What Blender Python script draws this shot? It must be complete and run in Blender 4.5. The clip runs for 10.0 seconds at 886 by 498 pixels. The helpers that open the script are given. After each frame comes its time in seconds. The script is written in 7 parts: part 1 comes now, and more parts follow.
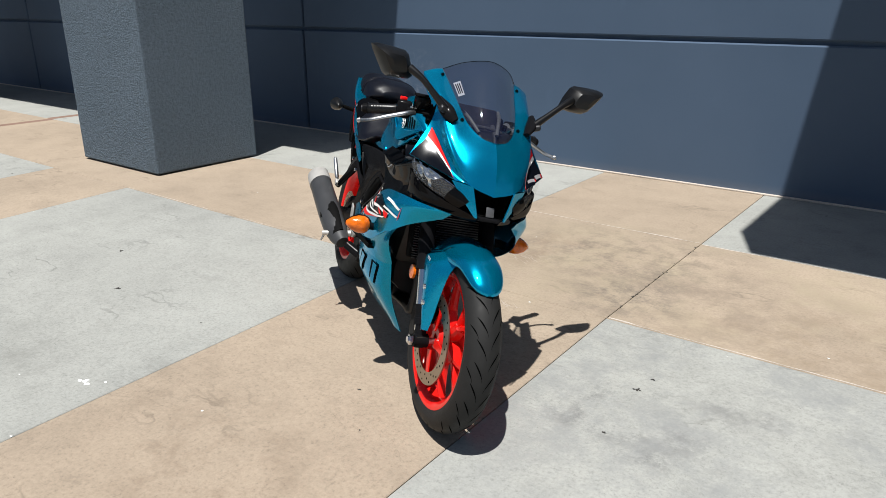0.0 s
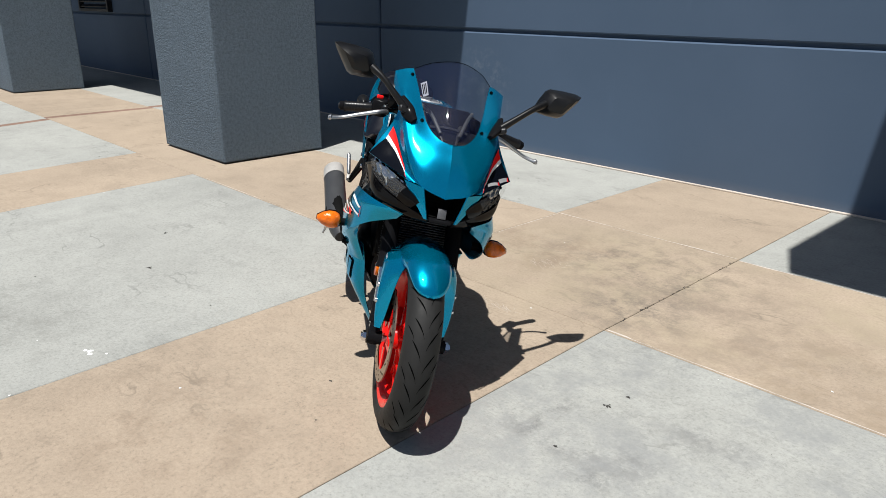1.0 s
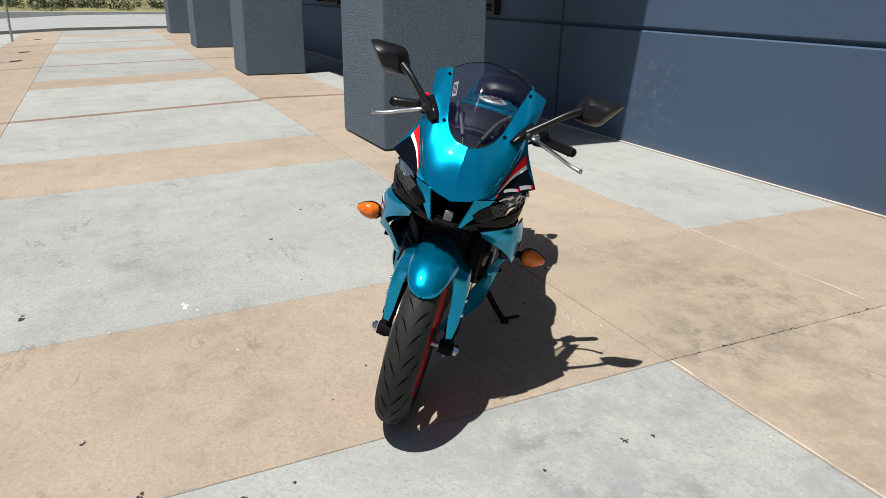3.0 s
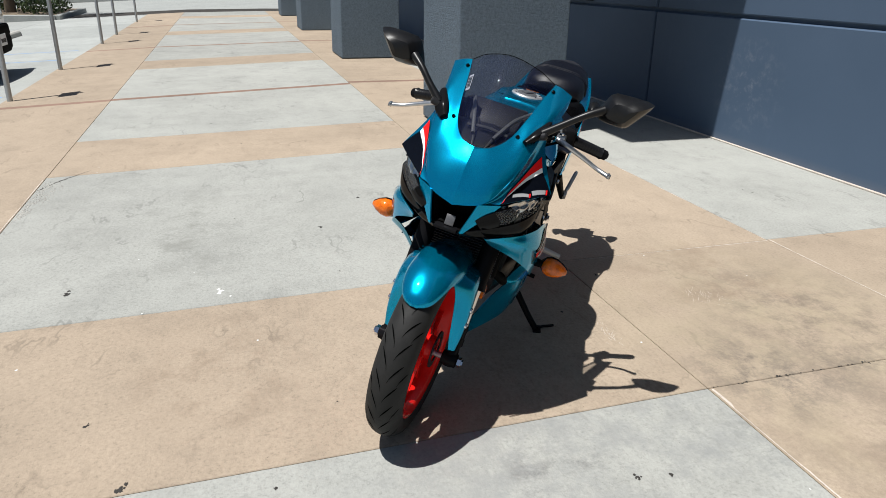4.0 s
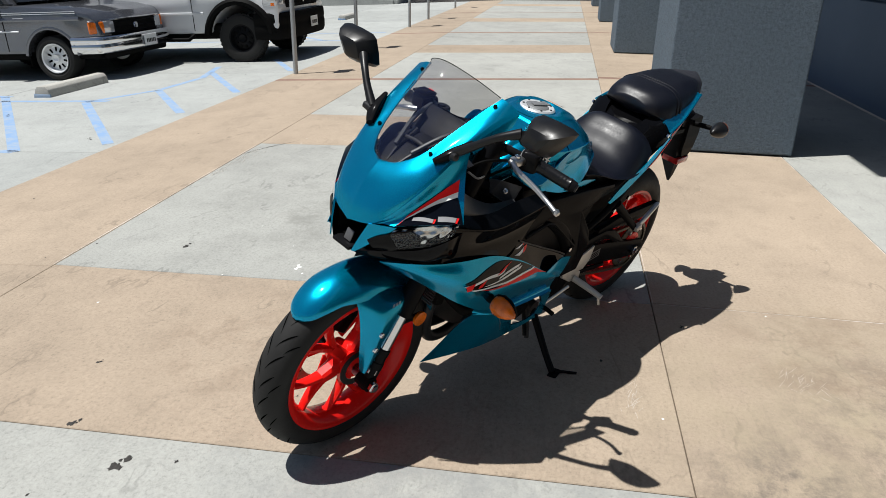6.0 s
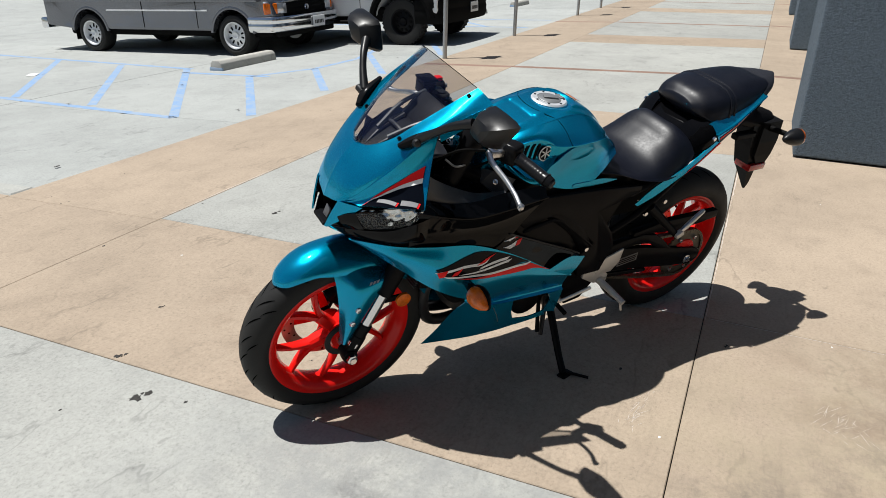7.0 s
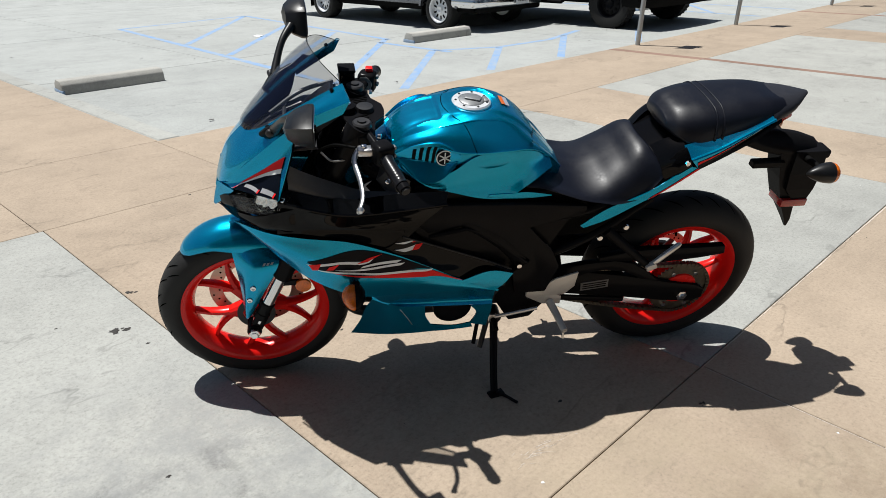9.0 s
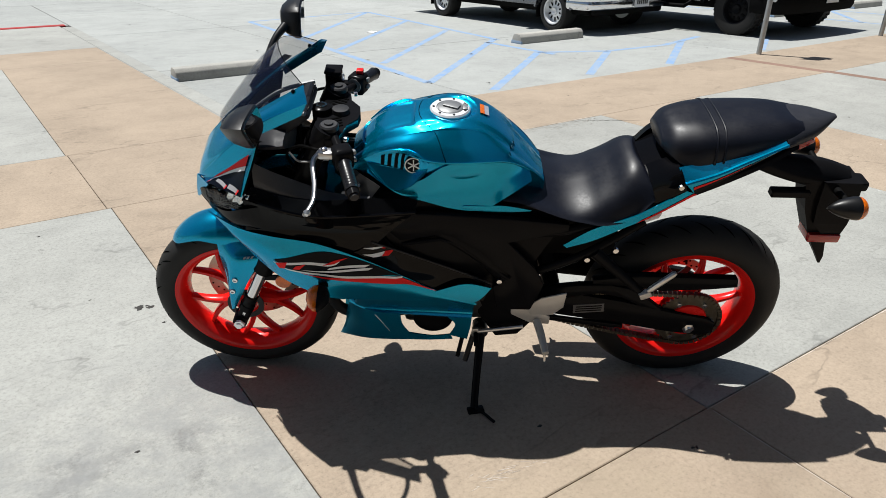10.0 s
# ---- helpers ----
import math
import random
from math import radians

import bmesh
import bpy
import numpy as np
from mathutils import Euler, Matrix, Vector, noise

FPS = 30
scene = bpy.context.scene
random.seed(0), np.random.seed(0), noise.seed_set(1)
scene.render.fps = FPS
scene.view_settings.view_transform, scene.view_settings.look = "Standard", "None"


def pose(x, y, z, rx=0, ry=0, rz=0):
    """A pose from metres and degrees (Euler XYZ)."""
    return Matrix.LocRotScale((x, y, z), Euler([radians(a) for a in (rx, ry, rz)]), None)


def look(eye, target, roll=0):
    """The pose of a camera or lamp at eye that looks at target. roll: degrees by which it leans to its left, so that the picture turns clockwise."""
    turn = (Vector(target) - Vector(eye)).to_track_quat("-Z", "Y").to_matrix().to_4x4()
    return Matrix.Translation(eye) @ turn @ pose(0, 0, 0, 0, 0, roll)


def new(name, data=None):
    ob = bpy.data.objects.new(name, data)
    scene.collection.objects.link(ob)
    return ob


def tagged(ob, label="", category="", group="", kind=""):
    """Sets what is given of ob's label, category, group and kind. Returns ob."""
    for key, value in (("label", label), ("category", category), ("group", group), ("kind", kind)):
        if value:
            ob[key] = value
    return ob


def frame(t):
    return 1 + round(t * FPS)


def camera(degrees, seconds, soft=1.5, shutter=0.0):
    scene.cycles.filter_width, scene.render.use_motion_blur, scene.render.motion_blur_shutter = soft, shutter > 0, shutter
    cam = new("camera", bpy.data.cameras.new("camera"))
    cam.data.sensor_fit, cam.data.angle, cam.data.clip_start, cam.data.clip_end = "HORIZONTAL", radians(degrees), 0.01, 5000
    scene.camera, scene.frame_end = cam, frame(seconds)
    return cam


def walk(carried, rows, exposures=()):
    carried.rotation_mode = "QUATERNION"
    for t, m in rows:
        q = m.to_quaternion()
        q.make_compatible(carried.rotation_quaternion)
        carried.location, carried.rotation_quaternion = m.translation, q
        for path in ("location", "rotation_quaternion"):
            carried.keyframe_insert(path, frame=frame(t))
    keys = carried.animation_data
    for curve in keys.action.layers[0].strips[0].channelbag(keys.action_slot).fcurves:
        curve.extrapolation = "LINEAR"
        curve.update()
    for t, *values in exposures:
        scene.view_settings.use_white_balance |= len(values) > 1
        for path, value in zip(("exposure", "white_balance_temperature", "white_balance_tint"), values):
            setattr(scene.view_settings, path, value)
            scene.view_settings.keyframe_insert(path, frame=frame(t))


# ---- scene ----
cam = camera(64.0, 10.0, 0.2)
PATH = [
    (0, (0.068, 0.325, 1.286), (-1.075, 1.829, 0.629), -0.1),
    (0.5, (0.246, 0.482, 1.3), (-1.029, 1.874, 0.639), 0.1),
    (1, (0.411, 0.634, 1.293), (-0.953, 1.938, 0.631), 0.3),
    (1.5, (0.543, 0.792, 1.299), (-0.912, 1.99, 0.63), 0.5),
    (2, (0.62, 0.957, 1.29), (-0.935, 2.018, 0.615), 0.6),
    (2.5, (0.703, 1.048, 1.314), (-0.942, 1.962, 0.637), 0.9),
    (2.7, (0.744, 1.087, 1.31), (-0.927, 1.954, 0.637), 0.9),
    (3.8, (0.747, 1.396, 1.317), (-1.016, 2.009, 0.597), 0.7),
    (4, (0.699, 1.477, 1.317), (-1.087, 2.015, 0.596), 0.9),
    (4.5, (0.657, 1.739, 1.311), (-1.174, 2.087, 0.586), 0.7),
    (5, (0.661, 2.001, 1.333), (-1.191, 2.173, 0.6), 0.9),
    (5.2, (0.651, 2.107, 1.353), (-1.202, 2.2, 0.608), 0.7),
    (6.3, (0.535, 2.666, 1.339), (-1.267, 2.242, 0.581), 1.3),
    (6.5, (0.52, 2.764, 1.337), (-1.26, 2.26, 0.577), 1.3),
    (7, (0.444, 3.009, 1.357), (-1.237, 2.275, 0.559), 1.2),
    (7.5, (0.287, 3.232, 1.349), (-1.312, 2.368, 0.515), 1.3),
    (8, (0.117, 3.411, 1.381), (-1.36, 2.368, 0.527), 1.5),
    (8.5, (-0.016, 3.56, 1.382), (-1.423, 2.431, 0.518), 1.6),
    (9, (-0.143, 3.73, 1.41), (-1.447, 2.486, 0.543), 1.6),
    (9.5, (-0.303, 3.856, 1.431), (-1.503, 2.516, 0.556), 1.5),
    (10, (-0.494, 3.956, 1.427), (-1.537, 2.493, 0.549), 1.6),
]
walk(cam, [(t, look(eye, target, roll)) for t, eye, target, roll in PATH])

# ---- light ----
SUN_DIR = Vector((0.13, -0.315, 1.0))
world = bpy.data.worlds.new("sky")
scene.world = world
world.use_nodes = True
wn = world.node_tree
sky = wn.nodes.new("ShaderNodeTexSky")
sky.sky_type = "NISHITA"
sky.sun_disc = False
sky.sun_elevation = radians(71)
sky.sun_rotation = radians(158)
sky.air_density, sky.dust_density, sky.ozone_density = 1.0, 1.0, 1.0
back = wn.nodes["Background"]
back.inputs["Strength"].default_value = 0.046
wn.links.new(sky.outputs["Color"], back.inputs["Color"])
sun_data = bpy.data.lights.new("sun", "SUN")
sun_data.energy, sun_data.angle, sun_data.color = 5.0, radians(0.55), (1.0, 0.988, 0.955)
sun = new("sun", sun_data)
sun.matrix_world = look(SUN_DIR * 30, (0, 0, 0))
scene.view_settings.exposure = 0.22


# ---- materials ----
def nodes_of(name):
    m = bpy.data.materials.new(name)
    m.use_nodes = True
    t = m.node_tree
    return m, t, t.nodes["Principled BSDF"]


def link(t, a, b):
    t.links.new(a, b)


def position(t, world_space=False):
    if world_space:
        return t.nodes.new("ShaderNodeNewGeometry").outputs["Position"]
    return t.nodes.new("ShaderNodeTexCoord").outputs["Object"]


def noise_tex(t, pos, scale, detail=4.0, rough=0.55, stretch=None):
    n = t.nodes.new("ShaderNodeTexNoise")
    n.inputs["Scale"].default_value = scale
    n.inputs["Detail"].default_value = detail
    n.inputs["Roughness"].default_value = rough
    if stretch:
        mp = t.nodes.new("ShaderNodeMapping")
        mp.inputs["Scale"].default_value = stretch
        link(t, pos, mp.inputs["Vector"])
        pos = mp.outputs["Vector"]
    link(t, pos, n.inputs["Vector"])
    return n.outputs["Fac"]


def ramp(t, fac, stops):
    r = t.nodes.new("ShaderNodeValToRGB")
    e = r.color_ramp.elements
    while len(e) < len(stops):
        e.new(0.5)
    for el, (p, c) in zip(e, stops):
        el.position = p
        el.color = (c, c, c, 1) if isinstance(c, (int, float)) else (*c, 1)
    link(t, fac, r.inputs["Fac"])
    return r.outputs["Color"]


def mixed(t, fac, a, b, kind="MIX"):
    m = t.nodes.new("ShaderNodeMix")
    m.data_type, m.blend_type = "RGBA", kind
    for sock, v in ((m.inputs[0], fac), (m.inputs[6], a), (m.inputs[7], b)):
        if hasattr(v, "links"):
            link(t, v, sock)
        elif isinstance(v, (int, float)):
            sock.default_value = v
        else:
            sock.default_value = (*v, 1)
    return m.outputs[2]


def bump(t, bsdf, height, strength, distance=0.01):
    b = t.nodes.new("ShaderNodeBump")
    b.inputs["Strength"].default_value = strength
    b.inputs["Distance"].default_value = distance
    link(t, height, b.inputs["Height"])
    link(t, b.outputs["Normal"], bsdf.inputs["Normal"])


def concrete(name, light, dark, stain, random_amount=0.12, marks=()):
    """Broom-finished concrete: mottling, stains, grain and pinholes in real size."""
    m, t, b = nodes_of(name)
    pos = position(t, True)
    big = noise_tex(t, pos, 0.55, 5, 0.6)
    mid = noise_tex(t, pos, 4.0, 6, 0.65)
    fine = noise_tex(t, pos, 160, 3, 0.7)
    c = mixed(t, ramp(t, big, [(0.3, 0.0), (0.7, 1.0)]), light, dark)
    c = mixed(t, ramp(t, mid, [(0.52, 0.0), (0.78, 0.38)]), c, stain)
    drag = noise_tex(t, pos, 1.3, 6, 0.7, (1.0, 4.5, 1.0))
    c = mixed(t, ramp(t, drag, [(0.62, 0.0), (0.72, 0.30)]), c, stain)
    scuff = noise_tex(t, pos, 7.0, 5, 0.75, (1.0, 0.4, 1.0))
    c = mixed(t, ramp(t, scuff, [(0.70, 0.0), (0.76, 0.55)]), c, [v * 0.55 for v in stain])
    fleck = noise_tex(t, pos, 15.0, 6, 0.75, (0.8, 1.2, 1.0))
    c = mixed(t, ramp(t, fleck, [(0.60, 0.0), (0.72, 0.24)]), c, [v * 0.8 for v in stain])
    pale = noise_tex(t, pos, 2.6, 6, 0.8, (0.5, 1.3, 1.0))
    c = mixed(t, ramp(t, pale, [(0.66, 0.0), (0.74, 0.35)]), c, [min(1, v * 1.25) for v in light])
    c = mixed(t, ramp(t, fine, [(0.3, 0.28), (0.7, 0.0)]), c, dark)
    grit = noise_tex(t, pos, 75, 7, 0.85)
    c = mixed(t, 1.0, c, ramp(t, grit, [(0.30, 0.58), (0.46, 0.97), (0.68, 1.17)]), "MULTIPLY")
    cloud = noise_tex(t, pos, 1.7, 8, 0.78)
    c = mixed(t, 1.0, c, ramp(t, cloud, [(0.33, 0.87), (0.5, 0.985), (0.66, 1.06)]), "MULTIPLY")
    # trowel lines and hairline cracks: thin contours of a warped noise
    wander = noise_tex(t, pos, 1.9, 4, 0.6, (0.8, 1.6, 1.0))
    thin = ramp(t, wander, [(0.485, 0.0), (0.497, 1.0), (0.503, 1.0), (0.515, 0.0)])
    where = ramp(t, noise_tex(t, pos, 2.3, 3, 0.6), [(0.50, 0.0), (0.66, 0.42)])
    c = mixed(t, mixed(t, 1.0, thin, where, "MULTIPLY"), c, [v * 0.6 for v in stain])
    wipe = noise_tex(t, pos, 4.0, 6, 0.7, (0.35, 2.6, 1.0))
    thin = ramp(t, wipe, [(0.525, 0.0), (0.545, 1.0), (0.565, 0.0)])
    where = ramp(t, noise_tex(t, pos, 1.1, 4, 0.6), [(0.48, 0.0), (0.62, 0.26)])
    c = mixed(t, mixed(t, 1.0, thin, where, "MULTIPLY"), c, stain)
    vor = t.nodes.new("ShaderNodeTexVoronoi")
    vor.inputs["Scale"].default_value = 26
    link(t, pos, vor.inputs["Vector"])
    spots = ramp(t, vor.outputs["Distance"], [(0.035, 1.0), (0.06, 0.0)])
    pick = ramp(t, noise_tex(t, pos, 11, 2), [(0.60, 0.0), (0.63, 0.8)])
    c = mixed(t, mixed(t, 1.0, spots, pick, "MULTIPLY"), c, [v * 0.3 for v in dark])
    for (mx, my), reach, tone, amount, grain in marks:
        off = t.nodes.new("ShaderNodeVectorMath")
        off.operation = "SUBTRACT"
        off.inputs[1].default_value = (mx, my, 0)
        link(t, pos, off.inputs[0])
        sc = t.nodes.new("ShaderNodeVectorMath")
        sc.operation = "MULTIPLY"
        sc.inputs[1].default_value = (1 / reach[0], 1 / reach[1], 0)
        link(t, off.outputs["Vector"], sc.inputs[0])
        ln = t.nodes.new("ShaderNodeVectorMath")
        ln.operation = "LENGTH"
        link(t, sc.outputs["Vector"], ln.inputs[0])
        area = ramp(t, ln.outputs["Value"], [(0.35, 1.0), (1.0, 0.0)])
        rub = ramp(t, noise_tex(t, pos, grain, 7, 0.8), [(0.46, 0.0), (0.62, amount)])
        c = mixed(t, mixed(t, 1.0, area, rub, "MULTIPLY"), c, tone)
    info = t.nodes.new("ShaderNodeObjectInfo")
    shade = ramp(t, info.outputs["Random"], [(0.0, 1 - random_amount), (1.0, 1.0)])
    c = mixed(t, 1.0, c, shade, "MULTIPLY")
    link(t, c, b.inputs["Base Color"])
    b.inputs["Roughness"].default_value = 0.88
    b.inputs["Specular IOR Level"].default_value = 0.25
    broom = noise_tex(t, pos, 60, 4, 0.7, (0.25, 1.6, 1.0))
    bump(t, b, mixed(t, 0.5, fine, broom), 0.35, 0.004)
    return m


def stucco(name, light, dark):
    m, t, b = nodes_of(name)
    pos = position(t, True)
    big = noise_tex(t, pos, 0.9, 5, 0.6)
    fine = noise_tex(t, pos, 70, 5, 0.65)
    c = mixed(t, ramp(t, big, [(0.3, 0.0), (0.7, 1.0)]), light, dark)
    streak = noise_tex(t, pos, 2.2, 5, 0.7, (1.0, 1.0, 0.22))
    c = mixed(t, ramp(t, streak, [(0.58, 0.0), (0.8, 0.3)]), c, [v * 1.35 for v in light])
    c = mixed(t, 1.0, c, ramp(t, noise_tex(t, pos, 42, 6, 0.8), [(0.32, 0.62), (0.5, 0.97), (0.68, 1.18)]), "MULTIPLY")
    link(t, c, b.inputs["Base Color"])
    b.inputs["Roughness"].default_value = 0.85
    b.inputs["Specular IOR Level"].default_value = 0.3
    bump(t, b, ramp(t, fine, [(0.35, 0.0), (0.65, 1.0)]), 1.0, 0.010)
    return m


def wall_paint(name, light, dark):
    """Painted tilt-up panel: smooth, dusty, with pale rubbed marks and run-off streaks."""
    m, t, b = nodes_of(name)
    pos = position(t, True)
    big = noise_tex(t, pos, 0.7, 4, 0.55)
    c = mixed(t, ramp(t, big, [(0.3, 0.0), (0.7, 1.0)]), light, dark)
    streak = noise_tex(t, pos, 3.0, 5, 0.7, (1.0, 1.0, 0.12))
    c = mixed(t, ramp(t, streak, [(0.6, 0.0), (0.8, 0.25)]), c, [v * 1.5 for v in light])
    sx = t.nodes.new("ShaderNodeSeparateXYZ")
    link(t, pos, sx.inputs["Vector"])
    dust = ramp(t, sx.outputs["Z"], [(0.0, 0.18), (0.08, 0.0)])
    c = mixed(t, dust, c, (0.30, 0.27, 0.24))
    # rubbed pale patch at hand height
    d = t.nodes.new("ShaderNodeVectorMath")
    d.operation = "DISTANCE"
    d.inputs[1].default_value = (-4.25, 5.56, 0.5)
    link(t, pos, d.inputs[0])
    near = ramp(t, d.outputs["Value"], [(0.12, 1.0), (0.48, 0.0)])
    rub = ramp(t, noise_tex(t, pos, 9, 6, 0.8), [(0.5, 0.0), (0.66, 0.26)])
    c = mixed(t, mixed(t, 1.0, near, rub, "MULTIPLY"), c, (0.34, 0.36, 0.40))
    link(t, c, b.inputs["Base Color"])
    b.inputs["Roughness"].default_value = 0.66
    b.inputs["Specular IOR Level"].default_value = 0.2
    bump(t, b, noise_tex(t, pos, 45, 4, 0.6), 0.12, 0.003)
    return m


def plain(name, color, rough=0.5, metal=0.0, vary=0.12, scale=12.0, bump_amount=0.0, bump_scale=80.0, coat=0.0, spec=0.5, coat_rough=0.04):
    """A surface of one colour with two scales of wear in tone and gloss."""
    m, t, b = nodes_of(name)
    pos = position(t)
    n1 = noise_tex(t, pos, scale, 5, 0.6)
    n2 = noise_tex(t, pos, scale * 9, 3, 0.6)
    both = mixed(t, 0.4, n1, n2)
    c = mixed(t, ramp(t, both, [(0.3, 0.0), (0.7, 1.0)]), [v * (1 - vary) for v in color], [min(1, v * (1 + vary)) for v in color])
    link(t, c, b.inputs["Base Color"])
    link(t, ramp(t, both, [(0.3, max(0.02, rough * 0.8)), (0.7, min(1.0, rough * 1.25))]), b.inputs["Roughness"])
    b.inputs["Metallic"].default_value = metal
    b.inputs["Coat Weight"].default_value = coat
    b.inputs["Coat Roughness"].default_value = coat_rough
    b.inputs["Specular IOR Level"].default_value = spec
    if bump_amount:
        bump(t, b, noise_tex(t, pos, bump_scale, 4, 0.6), bump_amount, 0.002)
    return m


def car_paint(name, color, deep, flake=0.35):
    """Metallic lacquer: flakes under a clear coat, with a little dust."""
    m, t, b = nodes_of(name)
    pos = position(t)
    vor = t.nodes.new("ShaderNodeTexVoronoi")
    vor.inputs["Scale"].default_value = 900
    link(t, pos, vor.inputs["Vector"])
    glint = ramp(t, vor.outputs["Color"], [(0.2, 0.0), (0.9, 1.0)])
    c = mixed(t, mixed(t, 0.5, glint, noise_tex(t, pos, 5, 3)), deep, color)
    link(t, c, b.inputs["Base Color"])
    b.inputs["Metallic"].default_value = flake
    link(t, ramp(t, noise_tex(t, pos, 18, 4), [(0.3, 0.21), (0.7, 0.25)]), b.inputs["Roughness"])
    b.inputs["Coat Weight"].default_value = 0.65
    b.inputs["Specular IOR Level"].default_value = 0.15
    b.inputs["Specular Tint"].default_value = (*[min(1.0, 0.12 + 1.5 * k) for k in color], 1)
    b.inputs["Coat IOR"].default_value = 1.36
    link(t, ramp(t, noise_tex(t, pos, 30, 5), [(0.35, 0.03), (0.7, 0.07)]), b.inputs["Coat Roughness"])
    return m


def glass(name, tint, alpha, rough=0.02):
    """Tinted sheet: part clear, part glossy plastic."""
    m, t, b = nodes_of(name)
    b.inputs["Base Color"].default_value = (*tint, 1)
    b.inputs["Roughness"].default_value = rough
    b.inputs["Alpha"].default_value = alpha
    b.inputs["Coat Weight"].default_value = 0.3
    return m


M_GREY = concrete("grey_concrete", (0.402, 0.404, 0.375), (0.331, 0.333, 0.311), (0.205, 0.205, 0.192), 0.12, [((-0.82, 2.29), (0.05, 0.22), (0.12, 0.12, 0.12), 0.8, 9), ((-0.55, 2.13), (0.12, 0.07), (0.13, 0.13, 0.13), 0.7, 14), ((-0.72, 2.2), (0.5, 0.08), (0.15, 0.15, 0.15), 0.6, 8), ((-3.2, 1.2), (1.0, 0.3), (0.22, 0.22, 0.20), 0.6, 4), ((0.1, 1.9), (0.5, 0.4), (0.2, 0.2, 0.19), 0.6, 4), ((-0.45, 2.45), (1.6, 1.1), (0.26, 0.265, 0.26), 0.90, 1.2), ((-0.38, 2.54), (0.22, 0.14), (0.19, 0.19, 0.185), 0.6, 9), ((-0.48, 2.29), (0.14, 0.10), (0.19, 0.19, 0.185), 0.6, 12), ((-0.62, 2.95), (0.6, 0.14), (0.22, 0.225, 0.22), 0.7, 5)])
M_TAN = concrete("tan_concrete", (0.416, 0.335, 0.255), (0.347, 0.280, 0.213), (0.215, 0.175, 0.135), 0.12, [((-1.0, 3.6), (1.7, 0.9), (0.378, 0.318, 0.226), 0.85, 0.9), ((-1.9, 3.6), (0.7, 0.5), (0.24, 0.18, 0.13), 0.6, 3), ((-1.66, 1.35), (0.5, 0.35), (0.24, 0.18, 0.13), 0.6, 4), ((-1.3, 3.75), (0.9, 0.6), (0.20, 0.165, 0.13), 0.75, 5.5), ((-0.7, 3.3), (0.9, 0.7), (0.25, 0.20, 0.155), 0.75, 2.5), ((-1.08, 3.22), (0.36, 0.30), (0.17, 0.145, 0.12), 0.85, 7), ((-1.05, 3.5), (0.25, 0.35), (0.19, 0.16, 0.13), 0.7, 8), ((-0.1, 3.1), (0.8, 0.7), (0.27, 0.21, 0.15), 0.65, 3.5)])
M_STRIP = concrete("red_brown_concrete", (0.30, 0.195, 0.150), (0.24, 0.155, 0.120), (0.15, 0.10, 0.08))
M_LOT = concrete("lot_concrete", (0.400, 0.412, 0.394), (0.352, 0.364, 0.350), (0.270, 0.274, 0.262))
M_STOP = concrete("wheel_stop_concrete", (0.48, 0.47, 0.43), (0.38, 0.37, 0.34), (0.22, 0.21, 0.19))
M_LIP = concrete("pale_joint_lip", (0.64, 0.57, 0.50), (0.56, 0.49, 0.43), (0.34, 0.29, 0.24))
M_JOINT = plain("joint_dirt", (0.034, 0.029, 0.024), 0.95, scale=4)
M_EARTH = concrete("dry_soil", (0.30, 0.24, 0.17), (0.22, 0.17, 0.12), (0.16, 0.13, 0.09))
M_WALL = wall_paint("slate_blue_wall_paint", (0.081, 0.122, 0.188), (0.068, 0.106, 0.166))
M_STUCCO = stucco("slate_blue_stucco", (0.144, 0.190, 0.238), (0.122, 0.165, 0.209))
M_SOFFIT = plain("soffit_paint", (0.10, 0.12, 0.15), 0.8, scale=1.5)
M_STEEL = plain("galvanised_steel", (0.42, 0.43, 0.43), 0.45, 0.8, scale=20)
M_BLACKMETAL = plain("black_painted_steel", (0.02, 0.02, 0.022), 0.45, scale=15)
M_REDPAINT = concrete("red_kerb_paint", (0.45, 0.06, 0.06), (0.38, 0.05, 0.05), (0.25, 0.08, 0.07))
M_SIGN = plain("sign_face", (0.03, 0.10, 0.38), 0.5, scale=6)


def blue_line_paint():
    m, t, b = nodes_of("worn_blue_line_paint")
    pos = position(t, True)
    wear = ramp(t, noise_tex(t, pos, 6.0, 7, 0.75), [(0.42, 0.0), (0.72, 0.85)])
    c = mixed(t, wear, (0.200, 0.320, 0.510), (0.37, 0.395, 0.395))
    link(t, c, b.inputs["Base Color"])
    b.inputs["Roughness"].default_value = 0.85
    return m


M_BLUELINE = blue_line_paint()


# ---- mesh helpers ----
def mesh_ob(name, verts, faces, material, parent=None, smooth=True, label="", weld=False):
    me = bpy.data.meshes.new(name)
    me.from_pydata([tuple(v) for v in verts], [], faces)
    bm = bmesh.new()
    bm.from_mesh(me)
    if weld:
        bmesh.ops.remove_doubles(bm, verts=bm.verts, dist=0.0002)
    bmesh.ops.recalc_face_normals(bm, faces=bm.faces)
    bm.to_mesh(me)
    bm.free()
    me.materials.append(material)
    if smooth:
        me.shade_smooth()
        me.set_sharp_from_angle(angle=radians(38))
    ob = new(name, me)
    if parent:
        ob.parent = parent
    if label:
        ob["label"] = label
    return ob


def part(name, bm, material, parent, label="", smooth=True, sharp=38):
    """Links a bmesh as one mesh object under a thing or a part."""
    me = bpy.data.meshes.new(name)
    bmesh.ops.recalc_face_normals(bm, faces=bm.faces)
    bm.to_mesh(me)
    bm.free()
    me.materials.append(material)
    if smooth:
        me.shade_smooth()
        me.set_sharp_from_angle(angle=radians(sharp))
    ob = new(name, me)
    ob.parent = parent
    if label:
        ob["label"] = label
    return ob


